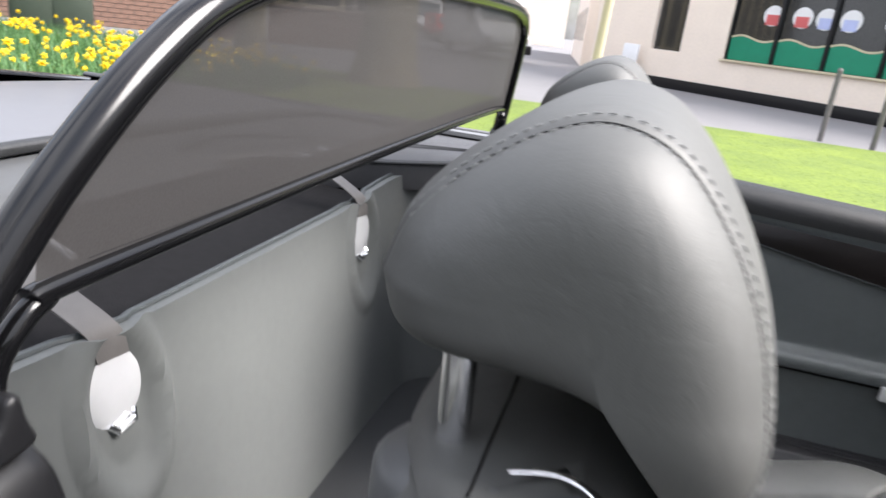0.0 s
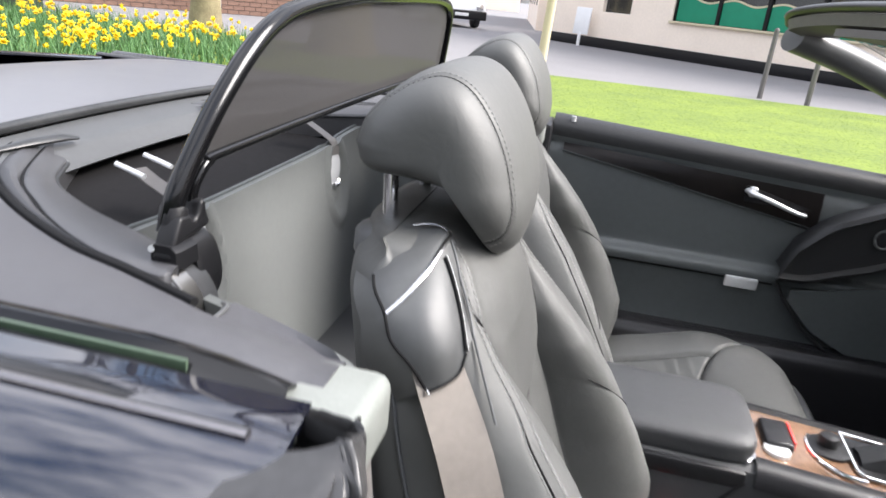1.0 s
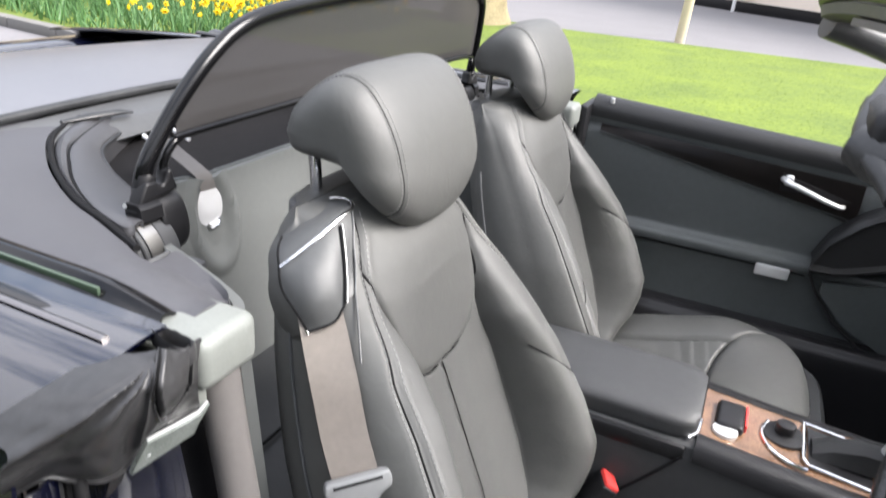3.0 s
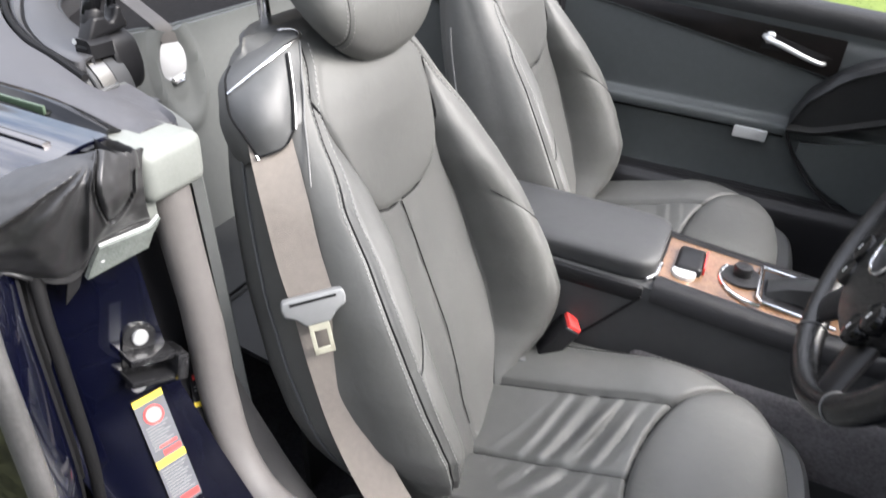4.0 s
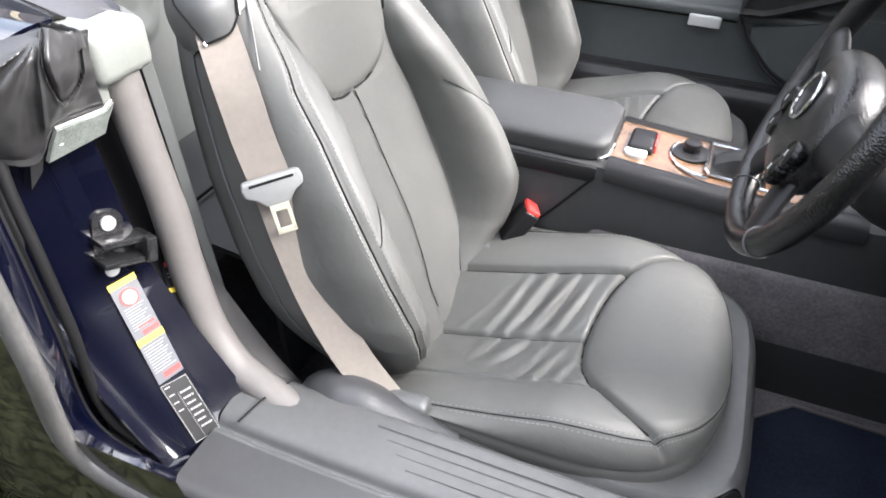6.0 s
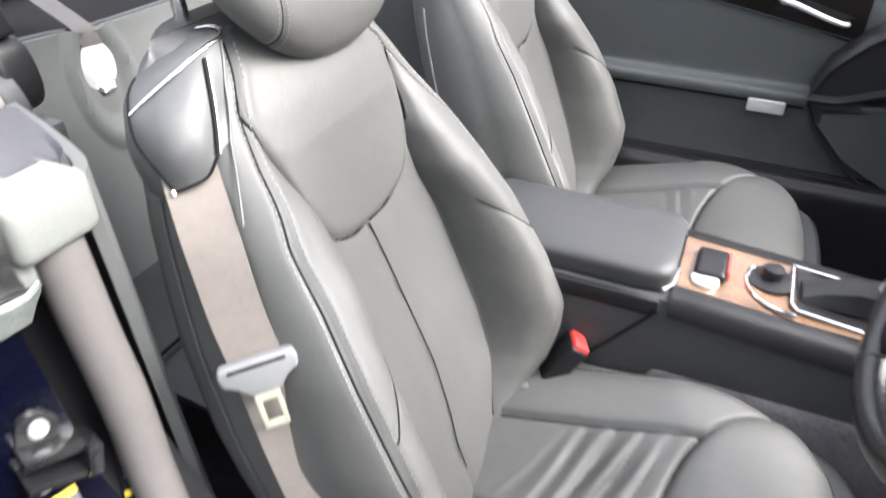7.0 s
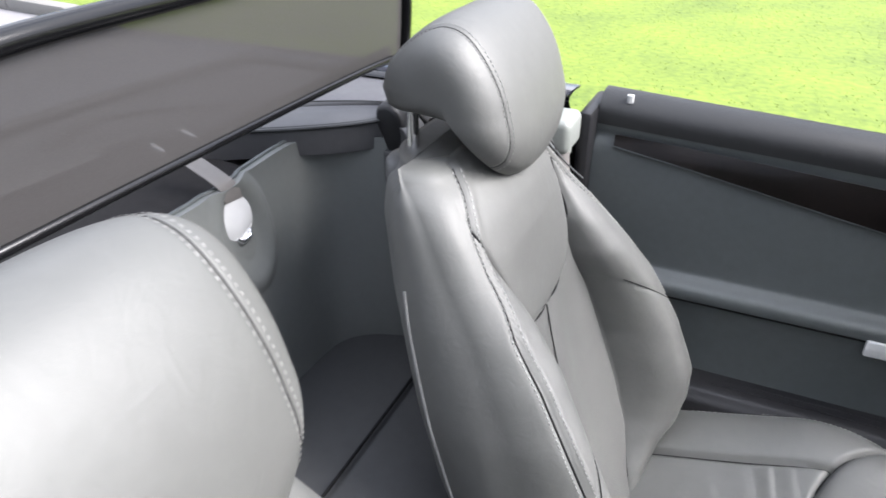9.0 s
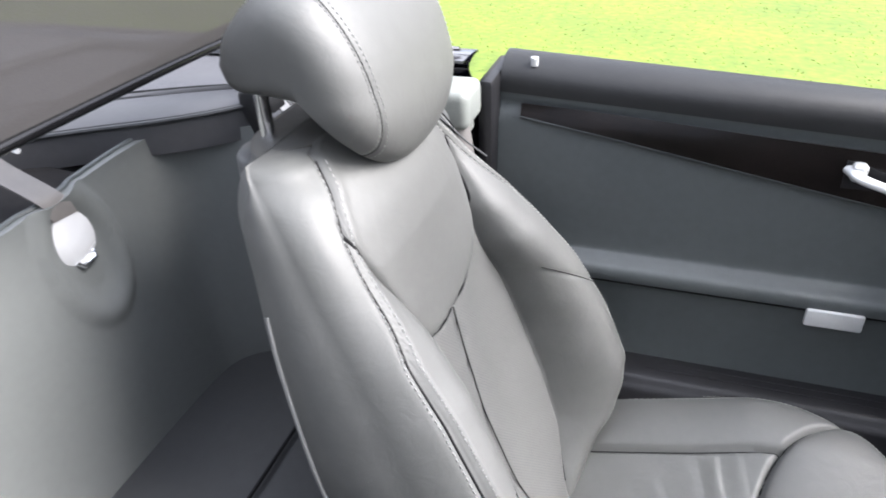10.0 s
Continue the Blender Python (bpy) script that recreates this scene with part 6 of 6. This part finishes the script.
# daffodils
BED = [(-6.2, 4.3), (-5.0, 5.0), (-4.3, 7.0), (-4.5, 8.6), (-5.5, 9.6), (-9, 10.2), (-13, 9.0), (-14, 5.6), (-9, 4.9)]
me = blades(9000, (-14, -4, 4, 10.5), BED, 0.3, 0.012, 0.05, 11)
me.materials.append(LEAF)
tagged(new("daffodil_leaves", me), "upright green daffodil leaves in a bed", "plants", kind="stuff")
rnd = random.Random(21)
verts, faces = [], []
clumps = [(rnd.uniform(-13, -4.4), rnd.uniform(4.5, 10)) for _ in range(90)]
made = 0
while made < 520:
    cx, cy = rnd.choice(clumps)
    x, y = rnd.gauss(cx, 0.3), rnd.gauss(cy, 0.3)
    if not inside(x, y, BED):
        continue
    z, a0, r = 0.05 + rnd.uniform(0.24, 0.42), rnd.uniform(0, 6.3), rnd.uniform(0.035, 0.055)
    fx, fy = math.cos(-0.9 + rnd.gauss(0, 0.7)), math.sin(-0.9 + rnd.gauss(0, 0.7))
    sx, sy = -fy, fx
    n = len(verts)
    verts.append((x + 0.01 * fx, y + 0.01 * fy, z))
    for i in range(12):
        q, rr = a0 + i * math.pi / 6, r * (1.0 if i % 2 == 0 else 0.55)
        verts.append((x + sx * rr * math.cos(q), y + sy * rr * math.cos(q), z + rr * math.sin(q)))
    faces += [(n, n + 1 + i, n + 1 + (i + 1) % 12) for i in range(12)]
    n = len(verts)
    for k, (rr, f) in enumerate(((0.014, 0.0), (0.02, 0.035))):
        for i in range(6):
            q = i * math.pi / 3
            verts.append((x + fx * f + sx * rr * math.cos(q), y + fy * f + sy * rr * math.cos(q), z + rr * math.sin(q)))
    faces += [(n + i, n + (i + 1) % 6, n + 6 + (i + 1) % 6, n + 6 + i) for i in range(6)]
    made += 1
me = bpy.data.meshes.new("flowers")
me.from_pydata(verts, [], faces)
me.materials.append(PETAL)
tagged(new("daffodil_flowers", me), "yellow daffodil flowers in clumps", "flowers", kind="stuff")


# bare spring trees
def tree(x, y, r, h, seed, name="tree"):
    rnd = random.Random(seed)
    t = thing(name, "bare spring tree with ridged brown trunk in the grass", "tree", "street trees", at=(x, y, 0))
    n, rows = 24, []
    for k in range(14):
        q = k / 13
        rr = r * (1 - 0.45 * q) * (1 + 0.5 * math.exp(-q * 14))
        rows.append([(rr * math.cos(a) * (1 + 0.07 * math.sin(5 * a + k * 0.5) + 0.04 * noise.noise((a, k * 0.4, seed))) + 0.12 * math.sin(q * 2), rr * math.sin(a) * (1 + 0.06 * math.cos(4 * a + k * 0.3)), -0.1 + h * 0.45 * q) for a in (2 * math.pi * i / n for i in range(n))])
    part("trunk", skin(rows, True, True), BARK, t)
    bm = bmesh.new()
    top = Vector((0.12 * math.sin(2), 0, h * 0.44))

    def limb(p, d, length, rad, depth):
        pts, q = [p], p.copy()
        for _ in range(5):
            d = (d + Vector((rnd.gauss(0, 0.16), rnd.gauss(0, 0.16), rnd.gauss(0.04, 0.1)))).normalized()
            q = q + d * length / 5
            pts.append(q)
        tube(pts, [rad * (1 - 0.13 * i) for i in range(6)], 7 if depth < 2 else 4, bm=bm)
        if depth < 4:
            for _ in range(3 if depth < 3 else 4):
                i = rnd.randint(2, 5)
                nd = (d + Vector((rnd.gauss(0, 0.6), rnd.gauss(0, 0.6), rnd.gauss(0.1, 0.4)))).normalized()
                limb(pts[i], nd, length * rnd.uniform(0.55, 0.75), rad * 0.5, depth + 1)

    for i in range(5):
        a = 2 * math.pi * i / 5 + rnd.uniform(-0.4, 0.4)
        limb(top - Vector((0, 0, 0.4 * rnd.random())), Vector((math.cos(a), math.sin(a), 0.9)).normalized(), h * 0.3, r * 0.42, 0)
    part("limbs", bm, TWIG, t, "bare dark branches")
    return t


tree(-7.2, 11.1, 0.27, 9, 1)
tree(-4.2, 10.3, 0.46, 12, 2)
tree(0.2, -9.5, 0.35, 12, 5)
tree(-4.5, -11.0, 0.35, 11, 6)

# posts and signs
post = thing("cream_post", "cream painted leaning lamp post in the grass", "post", at=(-0.93, 11.6, 0))
part("shaft", placed(tube([(0, 0, 0), (0, 0, 3), (0, 0, 6)], [0.085, 0.07, 0.06], 14), Matrix.Rotation(radians(2), 4, "Y")), CREAM, post)
for x, y in ((2.86, 12.0), (3.45, 11.3)):
    p = thing("sign_post", "thin grey wooden post at the grass edge", "post", "thin posts at the verge", at=(x, y, 0))
    part("shaft", tube([(0, 0, 0), (0.01, 0, 1.15)], [0.045, 0.04], 8), SEAL, p)
    part("post_cap", tube([(0.01, 0, 1.13), (0.01, 0, 1.17)], [0.05, 0.02], 8), SEAL, p)
sign = thing("round_sign", "round white road sign on a thin pole", "road sign", at=(-10.1, 16.6, 0))
part("pole", tube([(0, 0, 0), (0, 0, 2.0)], 0.06, 10), SATIN, sign)
part("sign_face", disc((0.05, -0.06, 2.0), (0.6, -0.8, 0), 0.3, 0.03, 28), WHITE, sign)
cab = thing("utility_cabinet", "green roadside utility cabinet behind the daffodils", "cabinet", at=(-12.0, 11.4, 0))
cm = Matrix.Rotation(radians(50), 4, "Z")
part("body", placed(box(-0.75, 0.75, -0.25, 0.25, 0, 1.02, 0.02), cm), BOX_GREEN, cab)
part("cabinet_lid", placed(box(-0.79, 0.79, -0.29, 0.29, 1.02, 1.08, 0.02), cm), SEAL, cab)
part("cabinet_door", placed(box(-0.7, -0.02, -0.265, -0.25, 0.08, 0.98, 0.005), cm), BOX_GREEN, cab)
part("cabinet_door", placed(box(0.02, 0.7, -0.265, -0.25, 0.08, 0.98, 0.005), cm), BOX_GREEN, cab)

# garden wall of brick with the panelled building behind it
wa, wb = Vector((-20.5, 8.5, 0)), Vector((-8.2, 19.2, 0))
wd = wb - wa
wm = Matrix.Translation(wa) @ Matrix.Rotation(math.atan2(wd.y, wd.x), 4, "Z")
wall = thing("garden_wall", "low old brick garden wall with stone coping", "wall", kind="structure")
wall.matrix_world = wm
part("wall_core", box(0, wd.length, 0.02, 0.2, 0, 0.98), KERB, wall)
part("coping", box(-0.05, wd.length + 0.05, -0.03, 0.25, 0.98, 1.05, 0.015), BRICK, wall)
brick_mesh = bpy.data.meshes.new("brick")
bm = box(-0.148, 0.148, -0.012, 0.02, -0.052, 0.052, 0.004, 1)
bm.to_mesh(brick_mesh)
bm.free()
brick_mesh.materials.append(BRICK)
for r in range(8):
    for i in range(37):
        ob = new("brick", brick_mesh)
        ob.parent = wall
        ob.location = (5.0 + 0.31 * i + (0.155 if r % 2 else 0), random.uniform(-0.004, 0.004), 0.06 + 0.118 * r)
bm = bmesh.new()
for r in range(8):
    for i in range(16):
        box(0.31 * i + (0.155 if r % 2 else 0) - 0.148 + 0.15, 0.31 * i + (0.155 if r % 2 else 0) + 0.148 + 0.15, -0.012, 0.02, 0.008 + 0.118 * r, 0.112 + 0.118 * r, 0, 1, bm)
tagged(part("brick_courses", bm, BRICK, wall, smooth=False), kind="stuff")
hall = thing("panelled_building", "low building with brown panels and cream posts", "building")
hall.matrix_world = wm @ Matrix.Translation((0, 1.6, 0))
part("wall", box(-2, wd.length, 0.1, 4, 0, 5.5), BROWN, hall)
part("roof", box(-2.3, wd.length + 0.3, -0.3, 4.3, 5.5, 5.8), KERB, hall)
for i in range(13):
    x = 0.3 + 1.3 * i
    part("post", box(x - 0.09, x + 0.09, -0.04, 0.1, 0.4, 5.5, 0.01), CREAM, hall)
    if i < 12:
        part("panel", box(x + 0.14, x + 1.16, 0.03, 0.1, 1.2, 4.6, 0.01), BROWN, hall)
        part("rail", box(x + 0.09, x + 1.21, 0.0, 0.1, 1.0, 1.15, 0.01), CREAM, hall)

# shop across the road
fd = Vector((2.94, -2.3, 0)).normalized()
fm = Matrix.Translation((-0.46, 22.3, 0)) @ Matrix.Rotation(math.atan2(fd.y, fd.x), 4, "Z")
shop = thing("shop_building", "cream rendered corner shop with green lower window panels", "building")
shop.matrix_world = fm
for nm, x0, x1, z0, z1, m in (("wall", -2.0, 0.35, 0.0, 6, RENDER_WALL), ("wall", 0.35, 1.4, 0.0, 1.08, RENDER_WALL), ("wall", 0.35, 1.4, 3.1, 6, RENDER_WALL), ("wall", 1.4, 2.85, 0, 6, RENDER_WALL), ("wall", 2.85, 11, 0, 1.04, RENDER_WALL), ("wall", 2.85, 11, 3.15, 6, RENDER_WALL), ("wall", 11, 14, 0, 6, RENDER_WALL)):
    part(nm, box(x0, x1, 0, 0.3, z0, z1), m, shop, smooth=False)
part("plinth", box(-2.02, 14, -0.04, 0.0, 0.0, 0.3, 0.01), PLASTIC_DK, shop, "black painted plinth")
part("side_wall", box(-2.0, -1.7, 0.3, 9, 0, 6), RENDER_WALL, shop)
part("roof", box(-2.3, 14, -0.3, 9, 6, 6.3), KERB, shop)
part("back_room", box(0.2, 11.2, 0.9, 1.0, 0.5, 3.3), PLASTIC_DK, shop)
w1 = part("window", box(0.35, 1.4, 0.14, 0.16, 1.08, 3.1), DARK_GLASS, shop, "dark window")
w2 = part("window", box(2.85, 11, 0.14, 0.16, 1.04, 3.15), DARK_GLASS, shop, "dark shop window")
part("sill", box(2.8, 11, -0.08, 0.14, 0.98, 1.04, 0.01), CREAM, w2)
part("fascia", box(2.7, 11.1, -0.15, 0.0, 3.15, 3.6, 0.02), WHITE, shop, "white shop fascia")
for i in range(6):
    x = 2.85 + 1.36 * i
    part("mullion", box(x - 0.05, x + 0.05, 0.06, 0.14, 1.04, 3.15, 0.005), PLASTIC_DK, w2)
    rows = [[(x + 0.06 + 1.24 * k / 16, 0.12, z) for z in (1.05, 1.3, 1.62 + 0.06 * math.sin(2 * math.pi * k / 16))] for k in range(17)]
    part("green_panel", thick(skin(rows), 0.01), SHOP_GREEN, w2, "green lower window panel")
    rows = [[(x + 0.06 + 1.24 * k / 16, 0.115, 1.62 + h + 0.06 * math.sin(2 * math.pi * k / 16)) for h in (0, 0.05)] for k in range(17)]
    part("panel_edge", thick(skin(rows), 0.01), CREAM, w2)
for x, m in ((3.95, POSTER_RED), (4.75, POSTER_RED), (5.35, POSTER_BLUE), (5.95, POSTER_BLUE), (7.0, POSTER_RED)):
    part("poster", disc((x, 0.125, 2.25), (0, 1, 0), 0.26, 0.01, 24), WHITE, w2, "white poster")
    part("poster_print", box(x - 0.17, x + 0.17, 0.11, 0.12, 2.02, 2.28, 0.0), m, w2)
board = thing("pavement_sign", "small white board standing by the shop wall", "sign")
board.matrix_world = fm @ Matrix.Translation((-0.1, -0.4, 0))
part("board", placed(box(-0.3, 0.3, -0.02, 0.02, 0.35, 1.15, 0.01), Matrix.Rotation(radians(-4), 4, "X")), WHITE, board)
part("leg", box(-0.04, 0.04, -0.03, 0.03, 0, 0.4), WHITE, board)
house = thing("cream_house", "pale rendered house along the side street", "building")
house.matrix_world = Matrix.Translation((-3.0, 30, 0)) @ Matrix.Rotation(radians(8), 4, "Z")
part("wall", box(0, 8, 0, 16, 0, 6), RENDER_WALL, house)
part("roof", box(-0.3, 8.3, -0.3, 16.3, 6, 6.3), KERB, house)
for i in range(5):
    part("window", box(-0.03, 0.05, 1.5 + 3 * i, 2.6 + 3 * i, 1.0, 2.4, 0.01), DARK_GLASS, house)
house = thing("far_terrace", "pale far terrace closing the side street", "building")
house.matrix_world = Matrix.Translation((-26, 62, 0)) @ Matrix.Rotation(radians(10), 4, "Z")
part("wall", box(-14, 18, 0, 8, 0, 6), RENDER_WALL, house)
part("roof", box(-14.4, 18.4, -0.4, 8.4, 6, 6.6), BRICK, house)
for i in range(8):
    part("window", box(-12 + 3.6 * i, -10.6 + 3.6 * i, -0.04, 0.05, 1.0, 2.5, 0.01), DARK_GLASS, house)


def vehicle(name, label, category, at, turn, L, W, H, body, hood, cab_h):
    """A parked vehicle: body, glass, bumpers, lamps, wheels; it faces local -y."""
    v = thing(name, label, category)
    v.matrix_world = Matrix.Translation((at[0], at[1], 0)) @ Matrix.Rotation(radians(turn), 4, "Z")
    prof = [(0, 0.35), (0, cab_h * 0.55), (0.1, cab_h * 0.75), (hood, cab_h), (hood + 0.55, H * 0.96), (hood + 0.9, H), (L - 0.15, H), (L, H * 0.93), (L, 0.4)]
    shell = bmesh.new()
    ring = [shell.verts.new((-W / 2, y, z)) for y, z in prof]
    f = shell.faces.new(ring)
    ex = bmesh.ops.extrude_face_region(shell, geom=[f])
    bmesh.ops.translate(shell, verts=[q for q in ex["geom"] if isinstance(q, bmesh.types.BMVert)], vec=(W, 0, 0))
    bmesh.ops.bevel(shell, geom=shell.edges[:], offset=0.09, segments=3, profile=0.5, affect="EDGES")
    part("body", shell, body, v)
    ws = skin([[(x, hood + 0.1, cab_h + 0.16), (x, hood + 0.45, H * 0.88)] for x in (-W / 2 + 0.22, W / 2 - 0.22)])
    part("windscreen", thick(placed(ws, Matrix.Translation((0, -0.03, 0.03))), 0.01), SCREEN_GLASS, v)
    for sx in (-1, 1):
        part("side_window", box(sx * W / 2 - 0.012, sx * W / 2 + 0.012, hood + 0.55, hood + 1.4, cab_h + 0.05, H * 0.88, 0.005), SCREEN_GLASS, v)
        part("headlight", box(sx * W * 0.36 - 0.14, sx * W * 0.36 + 0.14, -0.03, 0.05, cab_h * 0.55, cab_h * 0.72, 0.03), CHROME, v)
        for y in (0.85, L - 0.95):
            part("wheel", disc((sx * (W / 2 - 0.1), y, 0.33), (1, 0, 0), 0.33, 0.22, 28, 0.03), RUBBER, v)
    part("bumper", box(-W / 2 - 0.01, W / 2 + 0.01, -0.06, 0.12, 0.3, 0.62, 0.05, 3), PLASTIC_DK, v, "black bumper")
    part("number_plate", box(-0.26, 0.26, -0.075, -0.06, 0.42, 0.53, 0.004), WHITE, v, "plain white plate")
    return v


vehicle("white_van", "white delivery van parked in the side street", "van", (-5.2, 24.8), 32, 5.4, 1.95, 2.3, WHITE, 0.7, 1.2)
vehicle("red_car", "red car parked behind the white van", "car", (-10.3, 36), 30, 4.2, 1.7, 1.45, RED, 0.9, 0.85)
vehicle("white_car", "white van parked further down the street", "van", (-13.7, 42), 28, 5.0, 1.9, 2.3, WHITE, 0.75, 1.1)


# unseen evergreen hedge added behind the walker, past the near grass, for dark reflections
hedge = thing("hedge", "added unseen tall dark green hedge that blocks low sky beside the grass", "hedge")
rnd = random.Random(41)
verts, faces = [], []
for _ in range(16000):
    face = rnd.random()
    x = rnd.uniform(-14, 14)
    if face < 0.7:
        y, z = -6.2 + 0.18 * noise.noise((x * 1.3, 0, 5)) + rnd.gauss(0, 0.09), rnd.uniform(0.0, 2.4)
    else:
        y, z = rnd.uniform(-7.6, -6.2), 2.4 + 0.2 * noise.noise((x, 3, 1)) + rnd.gauss(0, 0.1)
    a, t, r = rnd.uniform(0, 6.3), rnd.uniform(-1, 1), rnd.uniform(0.08, 0.17)
    u, v = Vector((math.cos(a), 0.5 * t, math.sin(a))) * r, Vector((-math.sin(a), 0.5 * rnd.uniform(-1, 1), math.cos(a))) * r * 0.5
    c0, n = Vector((x, y, z)), len(verts)
    verts += [c0 - u, c0 - v, c0 + u, c0 + v]
    faces.append((n, n + 1, n + 2, n + 3))
me = bpy.data.meshes.new("foliage")
me.from_pydata(verts, [], faces)
me.materials.append(HEDGE)
leaves = new("foliage", me)
leaves.parent = hedge
part("hedge_core", box(-14, 14, -7.5, -6.35, 0, 2.3), HEDGE, hedge)
